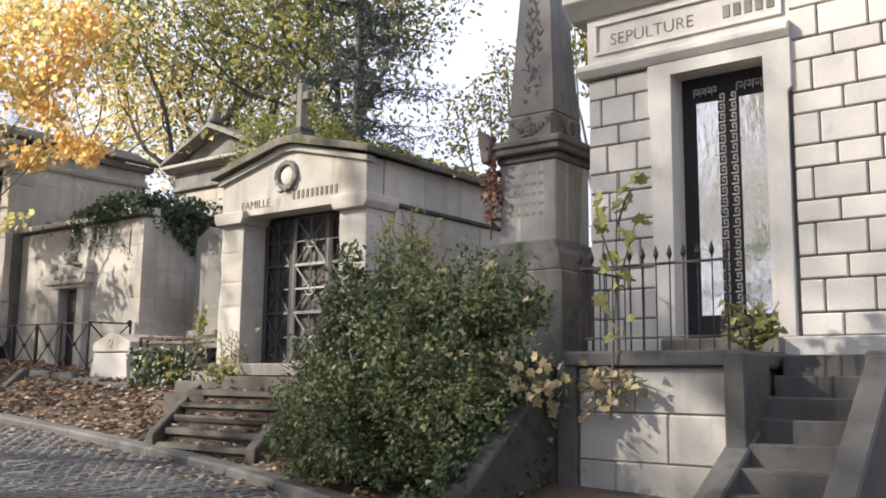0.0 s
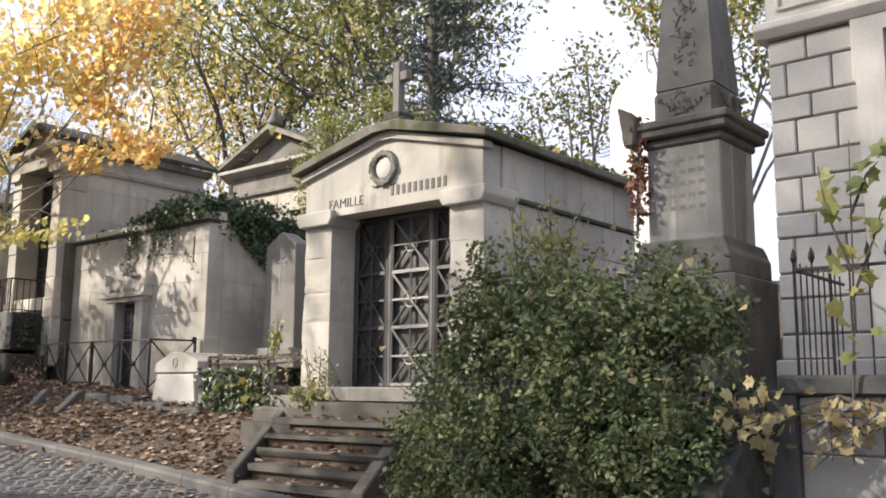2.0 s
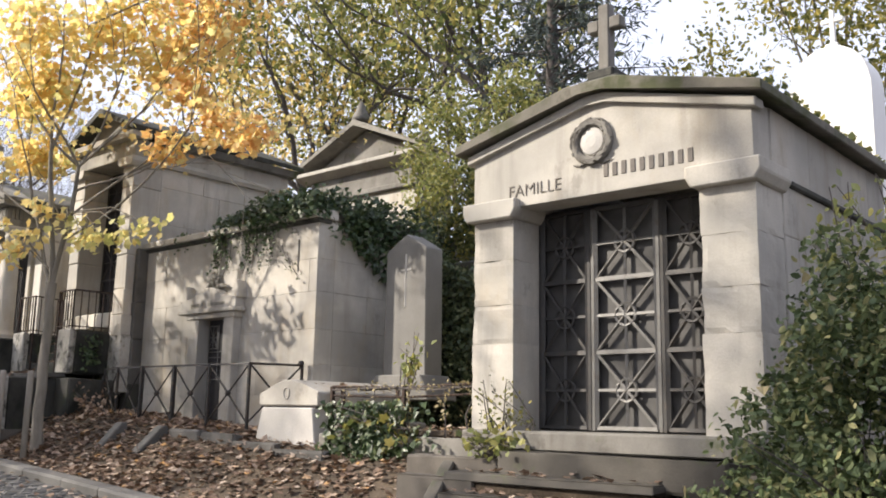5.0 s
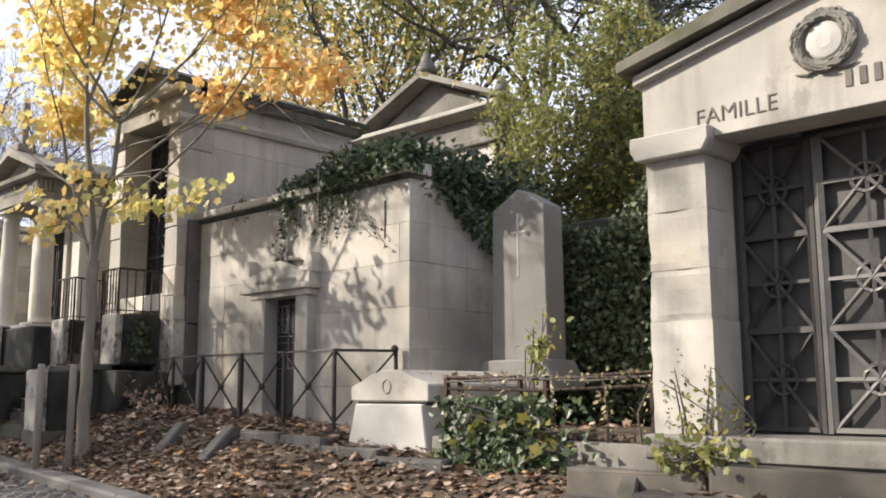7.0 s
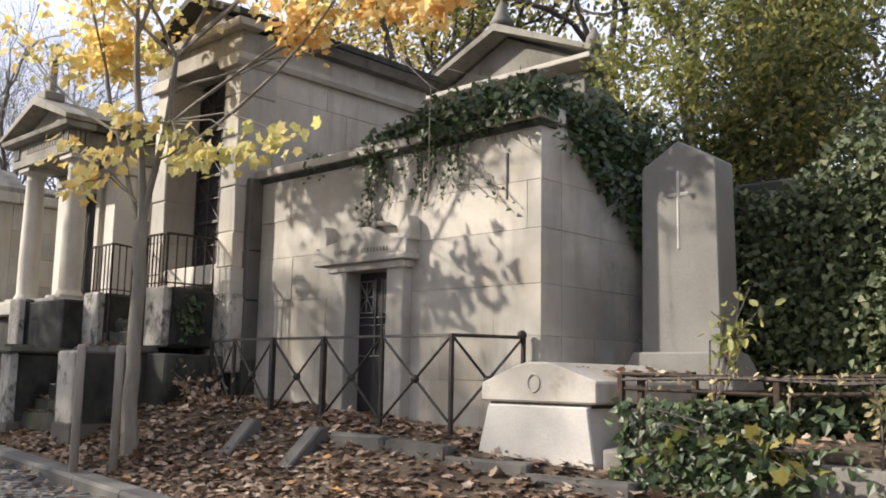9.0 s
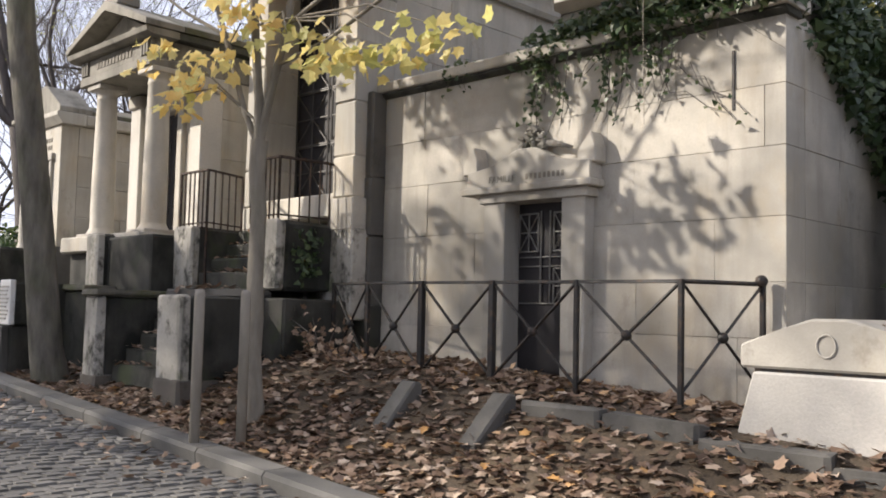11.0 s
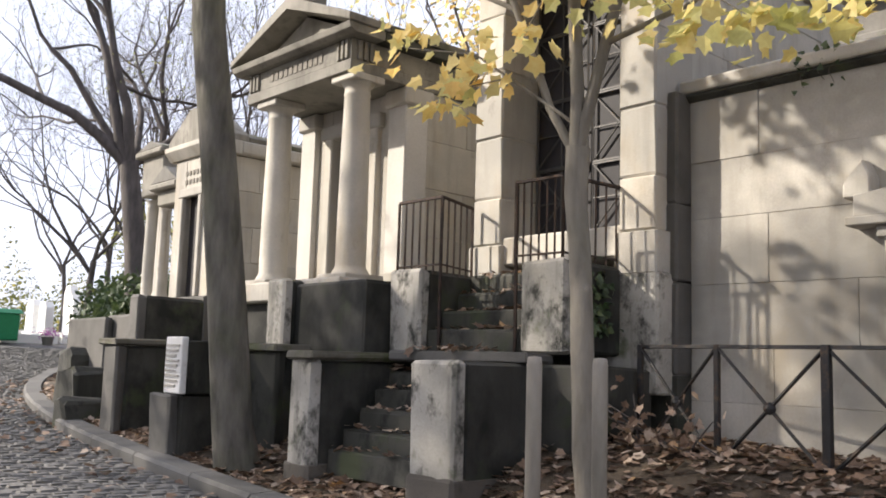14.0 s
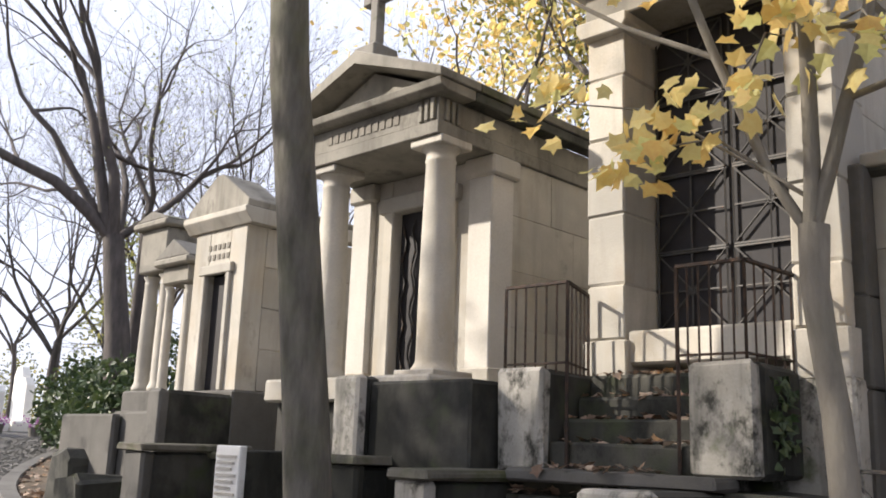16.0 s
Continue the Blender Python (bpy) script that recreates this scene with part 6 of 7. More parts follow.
def conifer(u, v, z, height, reach, seed):
    t = thing("tree", u, v, z, "dark blue-green conifer with layered boughs", "tree")
    rng = random.Random(seed)
    store = ([], [])
    limb(store, [Vector((u, v, z + height * i / 6)) for i in range(7)], [0.2 * (1 - i / 6.6) for i in range(7)], 9)
    pts = []
    for i in range(120):
        f = (i + rng.random()) / 120
        zz = z + height * (0.08 + 0.90 * f)
        a = rng.uniform(0, 2 * math.pi)
        ln = reach * (1 - f) ** 0.75 * rng.uniform(0.55, 1.1) + 0.15
        end = Vector((u + ln * math.cos(a), v + ln * math.sin(a), zz - 0.10 * ln + 0.25 * ln * rng.random()))
        limb(store, [Vector((u, v, zz)), Vector((u, v, zz)).lerp(end, 0.5) + Vector((0, 0, 0.06)), end], [0.03, 0.02, 0.006], 4)
        for k in range(int(50 + 130 * ln / reach)):
            q = rng.uniform(0.18, 1.05)
            p = Vector((u, v, zz)).lerp(end, q)
            pts.append((p.x + rng.gauss(0, 0.16 * ln * 0.5 + 0.05), p.y + rng.gauss(0, 0.16 * ln * 0.5 + 0.05), p.z + rng.gauss(0, 0.07)))
    raw_part("trunk", store[0], store[1], DARK_BARK, t, "", True)
    lv, lf = leaves(pts, (0.12, 0.24), LEAF_NEEDLE, seed, (0, 0, 0.6), 0.8)
    raw_part("needle_crown", lv, lf, CONIFER, t)


conifer(-14.2, 15.2, 3.8, 10.0, 2.6, 61)
clump_tree(-13.4, 20.0, [(-14.8, 20.0, 8.9, 0.8), (-14.0, 20.2, 9.2, 0.8), (-13.3, 20.0, 9.9, 0.7), (-12.7, 20.0, 9.0, 0.7), (-13.6, 20.2, 8.2, 0.8), (-12.2, 20.0, 8.2, 0.8), (-15.2, 20.2, 8.0, 0.7)], YELLOWGREEN_LEAF, (0.09, 0.16), 420, "thin yellowing tree far behind the family tomb", 122)
clump_tree(-10.2, 20.0, [(-12.0, 20.0, 11.6, 0.8), (-11.2, 20.0, 10.6, 1.0), (-10.4, 20.2, 11.6, 1.0), (-10.6, 20.0, 9.4, 0.9), (-9.4, 20.0, 10.4, 1.0), (-8.6, 20.2, 9.2, 1.0), (-8.2, 20.0, 11.4, 1.1), (-9.8, 20.0, 8.2, 0.9), (-7.6, 20.2, 8.2, 1.0), (-7.0, 20.0, 10.2, 1.0), (-11.4, 20.2, 13.0, 0.9)], YELLOWGREEN_LEAF, (0.10, 0.19), 420, "tall yellow-green tree behind the obelisk", 123, 0.07)

# bare trees where the road bends
def bare_tree():
    """The big leafless tree behind the last tombs."""
    rng = random.Random(201)
    u, v = -31.3, 11.1
    z = ground_z(u, v)
    t = thing("tree", u, v, z, "large bare tree with dark spreading limbs", "tree")
    store, tips = ([], []), []
    knot = Vector((-31.75, 10.9, 6.0))
    limb(store, [Vector((u, v, z - 0.2)), Vector((u - 0.02, v, z + 0.5)), Vector((u - 0.16, v - 0.06, 4.2)), knot], [0.38, 0.26, 0.215, 0.18], 12)
    for way, ln, rad, lv in ((Vector((-0.55, -1.0, 0.72)), 3.6, 0.12, 5), (Vector((-0.3, -0.25, 1.0)), 3.0, 0.125, 5), (Vector((0.2, 0.3, 1.0)), 3.0, 0.115, 5), (Vector((0.45, 0.8, 0.75)), 2.6, 0.08, 5), (Vector((-0.6, 0.4, 0.9)), 2.8, 0.08, 5), (Vector((-0.3, -0.8, 1.1)), 2.9, 0.09, 5)):
        bough = ([], [])
        grow(bough, tips, knot - Vector((0, 0, 0.1)), way, ln, rad, lv, rng, 0.14, 3, 0.27, 0.60)
        raw_part("limb", bough[0], bough[1], DARK_BARK, t, "", True)
    side = Vector((u - 0.9, v + 0.6, z - 0.2))
    limb(store, [side, side + Vector((0.05, 0, 2.2)), side + Vector((0.0, 0.05, 4.6))], [0.14, 0.12, 0.10], 9)
    for way in (Vector((-0.4, 0.1, 1.0)), Vector((0.3, 0.2, 1.0))):
        bough = ([], [])
        grow(bough, tips, side + Vector((0.0, 0.05, 4.5)), way, 2.4, 0.06, 4, rng, 0.12, 3, 0.30, 0.60)
        raw_part("limb", bough[0], bough[1], DARK_BARK, t, "", True)
    raw_part("trunk", store[0], store[1], DARK_BARK, t, "", True)


bare_tree()
clump_tree(-36.4, 13.6, [(-36.8, 13.5, 5.0, 0.9), (-36.2, 13.8, 6.0, 0.9), (-37.6, 13.8, 5.6, 0.8), (-35.6, 13.4, 4.8, 0.8), (-37.0, 13.8, 7.0, 0.8), (-35.4, 13.6, 6.6, 0.7)], OLIVE_LEAF, (0.06, 0.12), 330, "slender tree with sparse olive leaves by the bend", 124, 0.07)
for u, v, h, r, count, seed in ((-37.5, 12.6, 8.5, 0.15, 500, 202), (-42.5, 16.2, 10.0, 0.18, 700, 203), (-37.5, 15.0, 9.0, 0.15, 1600, 204), (-46.0, 20.0, 12.0, 0.2, 900, 205), (-46.0, 15.0, 9.0, 0.13, 600, 206), (-33.5, 14.5, 9.0, 0.14, 1800, 207), (-40.0, 18.5, 9.0, 0.15, 1800, 210), (-52.0, 19.0, 14.0, 0.2, 900, 208), (-30.5, 13.5, 9.0, 0.12, 500, 209)):
    tree(u, v, h, r * 0.7, 5, OLIVE_LEAF, count // 2, (0.04, 0.08), LEAF_OVAL, "thin nearly bare tree by the bend of the road", seed, trunk=0.30, spread=0.34, upward=0.14, clump=0.3, wander=0.32)

# trees added out of view across the road, for shade and for door reflections
for u, v, h, count, seed in ((-15.5, -3.5, 12.5, 1500, 301), (-28.5, -4.0, 12.0, 350, 302), (-17.0, -9.0, 14.0, 900, 304), (-8.0, -10.5, 13.0, 3200, 305), (-4.0, -12.0, 12.0, 2600, 306)):
    tree(u, v, h, 0.22, 3, YELLOWGREEN_LEAF, count, (0.18, 0.34), LEAF_OVAL, "tall tree with thinning yellow leaves, unseen, added for shade and reflection", seed, trunk=0.34, clump=0.5)


# low trees added out of view to dapple the tombs with shade
for u, v, seed in ( (-28.6, 1.0, 313), (-16.0, -1.2, 315), (-12.0, -2.6, 316), (-7.5, -4.6, 317)):
    tree(u, v, 7.6, 0.12, 3, YELLOWGREEN_LEAF, 3200, (0.10, 0.18), LEAF_OVAL, "low leafy tree, unseen across the road, added to cast shade", seed, trunk=0.42, clump=0.42, spread=0.5)


# unseen tree, added so that its crown shades the vault wall
tree(-25.4, 1.2, 8.8, 0.13, 3, YELLOWGREEN_LEAF, 3600, (0.10, 0.18), LEAF_OVAL, "slim leafy tree, unseen across the road, added to shade the vault", 318, trunk=0.62, clump=0.40, spread=0.26)


# unseen tree, added so that its high crown shades gable and obelisk
tree(-18.2, -1.4, 15.0, 0.2, 3, YELLOWGREEN_LEAF, 4400, (0.10, 0.19), LEAF_OVAL, "tall leafy tree, unseen across the road, added to shade the gable", 319, trunk=0.72, clump=0.5, spread=0.55)


def laurel_bush():
    rng = np.random.default_rng(41)
    t = thing("bush", -6.0, 7.2, 0.5, "dense dark green laurel bush spilling over the verge", "bush")
    lobes = [(-6.0, 7.15, 1.5, 1.05, 0.8, 0.9), (-6.8, 7.05, 1.15, 0.62, 0.65, 0.6), (-6.55, 7.4, 1.9, 0.55, 0.6, 0.5), (-5.2, 7.2, 1.7, 0.75, 0.7, 0.75), (-5.7, 7.4, 2.2, 0.75, 0.6, 0.5), (-5.1, 7.0, 1.2, 0.75, 0.7, 0.6), (-6.2, 6.75, 1.0, 0.9, 0.55, 0.5), (-6.5, 7.1, 2.3, 0.35, 0.35, 0.42), (-4.9, 7.5, 2.2, 0.4, 0.4, 0.35)]
    pts, nrm = [], []
    for cu, cv, cz, a, b, c in lobes:
        n = int(13500 * a * b)
        d = rng.normal(size=(n, 3))
        d /= np.linalg.norm(d, axis=1)[:, None]
        n //= 13
        d = d[:n]
        r = 1 - np.abs(rng.normal(size=n)) * 0.26 + 0.18 * np.sin(d[:, 0] * 9 + cu) * np.sin(d[:, 2] * 8 + cz) + 0.05 * rng.normal(size=n) ** 2
        d, r = np.repeat(d, 13, 0), np.repeat(r, 13)
        pts.append(np.array([cu, cv, cz]) + d * r[:, None] * np.array([a, b, c]) + rng.normal(size=(len(r), 3)) * 0.042)
    pts = np.concatenate(pts)
    hollow = np.sin(3.3 * pts[:, 0] + 1.0) * np.sin(3.9 * pts[:, 2] + pts[:, 1]) + 0.5 * np.sin(8.0 * pts[:, 0] + 6.0 * pts[:, 2])
    pts = pts[hollow > -0.62 + 0.25 * rng.normal(size=len(pts))]
    pts = pts[[ground_z(p[0], p[1]) + 0.03 < p[2] for p in pts]]
    lv, lf = leaves(pts, (0.032, 0.07), LEAF_OVAL, 42, (0.0, -0.5, 0.6), 0.8)
    store, tips = ([], []), []
    r2 = random.Random(6)
    for k in range(16):
        grow(store, tips, Vector((-6.0 + r2.uniform(-0.7, 0.7), 7.25 + r2.uniform(-0.2, 0.3), 0.45)), Vector((r2.uniform(-0.9, 0.9), r2.uniform(-0.6, 0.3), 1.0)), 0.85, 0.022, 2, r2, 0.1, 3)
    raw_part("stem", store[0], store[1], DARK_BARK, t)
    raw_part("foliage", lv, lf, BUSH_LEAF, t)
    shoots = []
    for k in range(80):
        a = lobes[k % len(lobes)]
        p = np.array([a[0] + rng.uniform(-0.8, 0.8) * a[3], a[1] + rng.uniform(-0.6, 0.4) * a[4], a[2] + a[5] * 0.75])
        for j in range(26):
            shoots.append(p + np.array([rng.normal() * 0.05, rng.normal() * 0.05, j * 0.013]))
    lv, lf = leaves(np.array(shoots), (0.035, 0.07), LEAF_OVAL, 44, (0, -0.3, 0.3), 1.0)
    raw_part("young_growth", lv, lf, BUSH_LEAF, t)
    yl = np.array([a[0:3] for a in lobes])[rng.integers(0, len(lobes), 40)] + rng.normal(size=(40, 3)) * np.array([0.6, 0.5, 0.5])
    yl[:, 1] = np.minimum(yl[:, 1], 6.7)
    lv, lf = leaves(yl, (0.05, 0.09), LEAF_IVY, 45, (0, -0.8, 0.4), 0.6)
    raw_part("yellowed_foliage", lv, lf, DRY_LEAF, t)


laurel_bush()


def spray(name, label, category, stems, leaf, shape, sizes, per, jitter, seed, bark_mat=DARK_BARK, facing=(0, -0.6, 0.4)):
    """A loose plant: thin stems, each with leaves along it."""
    rng = random.Random(seed)
    u, v, z = stems[0][0]
    t = thing(name, u, v, z, label, category)
    store, pts = ([], []), []
    for line in stems:
        p = [Vector(q) for q in line]
        limb(store, p, [0.012 * (1 - 0.7 * i / (len(p) - 1)) for i in range(len(p))], 5)
        for k in range(per):
            f = rng.uniform(0.15, 1.0) * (len(p) - 1)
            i = min(int(f), len(p) - 2)
            q = p[i].lerp(p[i + 1], f - i)
            pts.append((q.x + rng.gauss(0, jitter), q.y + rng.gauss(0, jitter), q.z + rng.gauss(0, jitter)))
    raw_part("stem", store[0], store[1], bark_mat, t)
    lv, lf = leaves(pts, sizes, shape, seed, facing, 0.8)
    raw_part("foliage", lv, lf, leaf, t)


rs = random.Random(15)
spray("sapling", "spindly sapling with large pale green leaves by the railing", "sapling", [[(-3.72, 7.40, 1.2), (-3.66, 7.42, 2.3), (-3.63, 7.42, 3.42)], [(-3.67, 7.42, 2.3), (-3.49, 7.35, 2.7), (-3.41, 7.35, 2.95)], [(-3.66, 7.42, 2.5), (-3.79, 7.38, 2.9), (-3.83, 7.36, 3.25)], [(-3.64, 7.42, 2.9), (-3.51, 7.36, 3.15), (-3.43, 7.35, 3.22)]], OLIVE_LEAF, LEAF_LOBED, (0.09, 0.16), 10, 0.05, 16)
spray("shrub", "dry tan leaved shrub spilling over the platform corner", "shrub", [[(-4.5, 7.4, 1.0), (-4.5 + rs.uniform(-0.4, 0.4), 7.2, 1.5), (-4.55 + rs.uniform(-0.4, 0.3), 7.1 - rs.random() * 0.3, rs.uniform(1.3, 1.9))] for _ in range(12)], DRY_LEAF, LEAF_LOBED, (0.07, 0.12), 9, 0.06, 17)
spray("shrub", "withered shrub hanging before the platform wall", "shrub", [[(-3.8, 7.44, 1.66), (-3.8 + rs.uniform(-0.4, 0.5), 7.36, 1.55), (-3.85 + rs.uniform(-0.3, 0.35), 7.32, rs.uniform(1.15, 1.6))] for _ in range(9)], DRY_LEAF, LEAF_LOBED, (0.06, 0.11), 7, 0.06, 27)
spray("shrub", "feathery pale green shrub behind the laurel", "shrub", [[(-6.5, 7.95, 1.4), (-6.5 + rs.uniform(-0.3, 0.4), 7.95, 2.5), (-6.45 + rs.uniform(-0.5, 0.6), 7.9, rs.uniform(2.85, 3.5))] for _ in range(20)], OLIVE_LEAF, LEAF_OVAL, (0.04, 0.09), 50, 0.06, 18)
spray("plant", "small leafy plant at the mausoleum door", "plant", [[(-2.75, 8.2, 1.8), (-2.7 + rs.uniform(-0.3, 0.3), 8.15, 2.0), (-2.65 + rs.uniform(-0.35, 0.3), 8.1, rs.uniform(2.0, 2.35))] for _ in range(8)], OLIVE_LEAF, LEAF_IVY, (0.06, 0.11), 16, 0.04, 19)
spray("shrub", "yellowing leafy shrub among the ivy", "shrub", [[(-12.0, 8.7, 1.4), (-12.0 + rs.uniform(-0.4, 0.6), 8.6, 1.7), (-11.9 + rs.uniform(-0.7, 0.9), 8.5, rs.uniform(1.5, 2.0))] for _ in range(6)], YELLOWGREEN_LEAF, LEAF_LOBED, (0.07, 0.13), 8, 0.06, 21)
spray("creeper", "dead brown creeper tangled along the rusted grave rail", "creeper", [[(-12.7, 8.73, 2.10), (-11.9 + rs.uniform(-0.2, 0.2), 8.72, 2.12), (-11.2, 8.73, 2.08 + 0.05 * rs.random()), (-10.55, 8.75, 2.13)] for _ in range(4)] + [[(u, 8.73, 1.6), (u + rs.uniform(-0.1, 0.1), 8.70, 1.85), (u + rs.uniform(-0.15, 0.15), 8.71, 2.12)] for u in (-12.5, -12.0, -11.5, -11.0, -10.7)], DRY_LEAF, LEAF_OVAL, (0.025, 0.055), 26, 0.035, 31)
spray("creeper", "dark dried creeper climbing the worn pillar", "creeper", [[(u, 8.425, 1.70), (u + rs.uniform(-0.02, 0.02), 8.43, 1.95), (u + rs.uniform(-0.03, 0.03), 8.43, top)] for u, top in ((-10.30, 2.02), (-10.16, 2.36), (-9.99, 2.16))], IVY_LEAF, LEAF_IVY, (0.018, 0.034), 85, 0.014, 32)
spray("weeds", "yellowing leafy weeds over the stones beside the steps", "weeds", [[(-10.2 + 0.45 * rs.random(), 8.22, 1.48), (-10.25 + 0.6 * rs.random(), 8.15, 1.62), (-10.35 + 0.8 * rs.random(), 8.08, rs.uniform(1.52, 1.70))] for _ in range(11)], OLIVE_LEAF, LEAF_LOBED, (0.045, 0.09), 10, 0.05, 33)
spray("weeds", "thin weeds at the foot of the pillar", "weeds", [[(-10.2 + 0.5 * rs.random(), 8.36, 1.5), (-10.2 + 0.6 * rs.random(), 8.3, 1.8), (-10.3 + 0.7 * rs.random(), 8.25, rs.uniform(1.6, 2.3))] for _ in range(9)], YELLOWGREEN_LEAF, LEAF_OVAL, (0.03, 0.06), 16, 0.03, 22)
spray("weeds", "pale weeds beside the headstone", "weeds", [[(-12.5, 9.6, 1.7), (-12.5 + 0.3 * rs.random(), 9.6, 2.4), (-12.5 + 0.5 * rs.random(), 9.5, rs.uniform(2.3, 2.9))] for _ in range(7)], OLIVE_LEAF, LEAF_OVAL, (0.06, 0.11), 12, 0.05, 23)
spray("shrub", "bronze leaved shrub against the blackened wall", "shrub", [[(-17.9, 8.8, 1.6), (-17.9 + rs.uniform(-0.3, 0.3), 8.7, 1.85), (-17.9 + rs.uniform(-0.6, 0.6), 8.6, rs.uniform(1.7, 2.15))] for _ in range(10)], FALLEN, LEAF_LOBED, (0.05, 0.09), 14, 0.07, 24)
spray("creeper", "reddish creeper on the obelisk corner", "creeper", [[(-6.15, 9.05, 3.2), (-6.12 + rs.uniform(-0.06, 0.06), 9.05, 3.8), (-6.15 + rs.uniform(-0.1, 0.1), 9.02, 4.4)] for _ in range(6)], RED_LEAF, LEAF_IVY, (0.05, 0.09), 45, 0.045, 25)


def ivy():
    """Ivy over the roof edge of the vault, hanging down its face and side."""
    rng = np.random.default_rng(71)
    t = thing("ivy", -15.0, 9.3, 4.0, "dark ivy spilling over the roof edge and hanging in strands", "ivy")
    pts = []
    def cloud(n, u0, u1, v0, v1, z0, z1):
        pts.append(np.stack([rng.uniform(u0, u1, n), rng.uniform(v0, v1, n), rng.uniform(z0, z1, n)], 1))
    cloud(420, -16.3, -15.2, 9.25, 9.9, 4.42, 4.56)
    cloud(1700, -15.4, -13.85, 9.22, 10.8, 4.40, 4.80)
    cloud(1100, -15.3, -13.8, 9.14, 9.5, 4.32, 4.66)
    cloud(500, -15.9, -15.2, 9.2, 9.7, 4.40, 4.6)
    cloud(1500, -14.3, -13.78, 9.5, 12.0, 4.0, 4.75)
    n = 1700
    v = rng.uniform(9.75, 12.0, n)
    pts.append(np.stack([rng.uniform(-13.92, -13.76, n), v, 4.5 - rng.random(n) * (0.35 + 0.75 * (v - 9.75))], 1))
    store = ([], [])
    r = random.Random(4)
    strands = []
    for k in range(80):
        u = r.choice((r.gauss(-16.0, 0.09), r.gauss(-15.1, 0.28), r.uniform(-15.5, -14.4), r.uniform(-17.4, -14.2)))
        ln = r.uniform(0.06, 0.26) + (0.55 if -16.2 < u < -15.8 else 0.60 if -15.5 < u < -14.8 else 0.0) * r.random()
        line = [Vector((u + 0.08 * r.gauss(0, 1) * q, 9.31, 4.42 - ln * q)) for q in (0, 0.33, 0.66, 1)]
        limb(store, line, [0.006, 0.005, 0.004, 0.003], 4)
        m = int(21 * ln) + 2
        for j in range(m):
            f = r.random() ** 1.3 * 2.99
            i = int(f)
            q = line[i].lerp(line[i + 1], f - i)
            strands.append((q.x + r.gauss(0, 0.035), 9.30 - abs(r.gauss(0, 0.03)), q.z + r.gauss(0, 0.03)))
    # one bare wandering runner with a few leaves
    for k in range(3):
        u0, z0 = -14.9 + 0.12 * k, 4.0
        line = [Vector((u0 + 0.12 * i + 0.03 * r.gauss(0, 1), 9.335, z0 - 0.11 * i + 0.05 * r.gauss(0, 1))) for i in range(5)]
        limb(store, line, [0.004] * 5, 4)
        for q in line[1:]:
            strands.append((q.x, 9.31, q.z))
    raw_part("stem", store[0], store[1], DARK_BARK, t, kind="stuff")
    lv, lf = leaves(np.array(strands), (0.03, 0.065), LEAF_IVY, 78, (0.2, -0.7, 0.3), 0.6)
    raw_part("hanging_growth", lv, lf, IVY_LEAF, t, kind="stuff")
    lv, lf = leaves(np.concatenate(pts), (0.05, 0.10), LEAF_IVY, 72, (0.2, -0.7, 0.5), 0.6)
    raw_part("foliage", lv, lf, IVY_LEAF, t)
    shift(t, *VAULT_SHIFT, 0.10)
    # ivy bank behind the headstone
    b = thing("ivy_bank", -12.0, 11.2, 1.6, "old wall smothered in ivy behind the graves", "ivy")
    part("wall", box(-13.9, -10.35, 11.3, 11.6, 1.3, 3.95, 0.03, wear=0.02), DARKSTONE, b)
    n = 13500
    u = rng.uniform(-13.9, -10.3, n)
    z = 1.7 + (2.4 + 0.3 * np.sin(u * 3.1)) * rng.random(n)
    vv = 11.28 - np.abs(rng.normal(size=n)) * 0.10 - 0.14 * np.abs(np.sin(u * 2.3) * np.sin(z * 1.9))
    lv, lf = leaves(np.stack([u, vv, z], 1), (0.04, 0.085), LEAF_IVY, 73, (0.1, -0.9, 0.3), 0.7)
    raw_part("foliage", lv, lf, BANK_LEAF, b)
    c = thing("ivy_mound", -11.6, 8.7, 1.3, "ivy creeping over the rusted grave rail", "ivy")
    n = 1100
    u = np.clip(rng.normal(-12.0, 0.42, n), -12.6, -10.8)
    z = 1.35 + 0.62 * rng.random(n) ** 1.2
    lv, lf = leaves(np.stack([u, 8.68 - np.abs(rng.normal(size=n)) * 0.07 - 0.10 * (2.0 - z), z], 1), (0.045, 0.09), LEAF_IVY, 74, (0, -0.8, 0.4), 0.6)
    raw_part("foliage", lv, lf, IVY_LEAF, c)
    w = thing("wall_ivy", -18.5, 8.8, 2.3, "ivy patch on the blackened stair wall", "ivy")
    n = 110
    q = rng.normal(size=(n, 2)) * np.array([0.08, 0.14])
    lv, lf = leaves(np.stack([np.full(n, -18.67) + 0.03 * rng.random(n), 8.95 + q[:, 0], 2.72 + q[:, 1]], 1), (0.04, 0.075), LEAF_IVY, 75, (0.9, -0.3, 0.2), 0.5)
    raw_part("foliage", lv, lf, IVY_LEAF, w)
    f = thing("low_ivy", -4.6, 6.9, 0.5, "ground ivy beside the sloping wall", "ivy")
    n = 1500
    u, v2 = rng.uniform(-5.3, -4.3, n), rng.uniform(6.2, 7.5, n)
    lv, lf = leaves(np.stack([u, v2, np.array([ground_z(a, bb) for a, bb in zip(u, v2)]) + 0.03 + 0.28 * rng.random(n) * (v2 - 5.9)], 1), (0.04, 0.08), LEAF_IVY, 76, (0, -0.4, 0.8), 0.6)
    raw_part("foliage", lv, lf, IVY_LEAF, f)
    n = 1300
    v3 = rng.uniform(6.15, 7.5, n)
    top = 0.66 + (v3 - 6.15) * 0.745
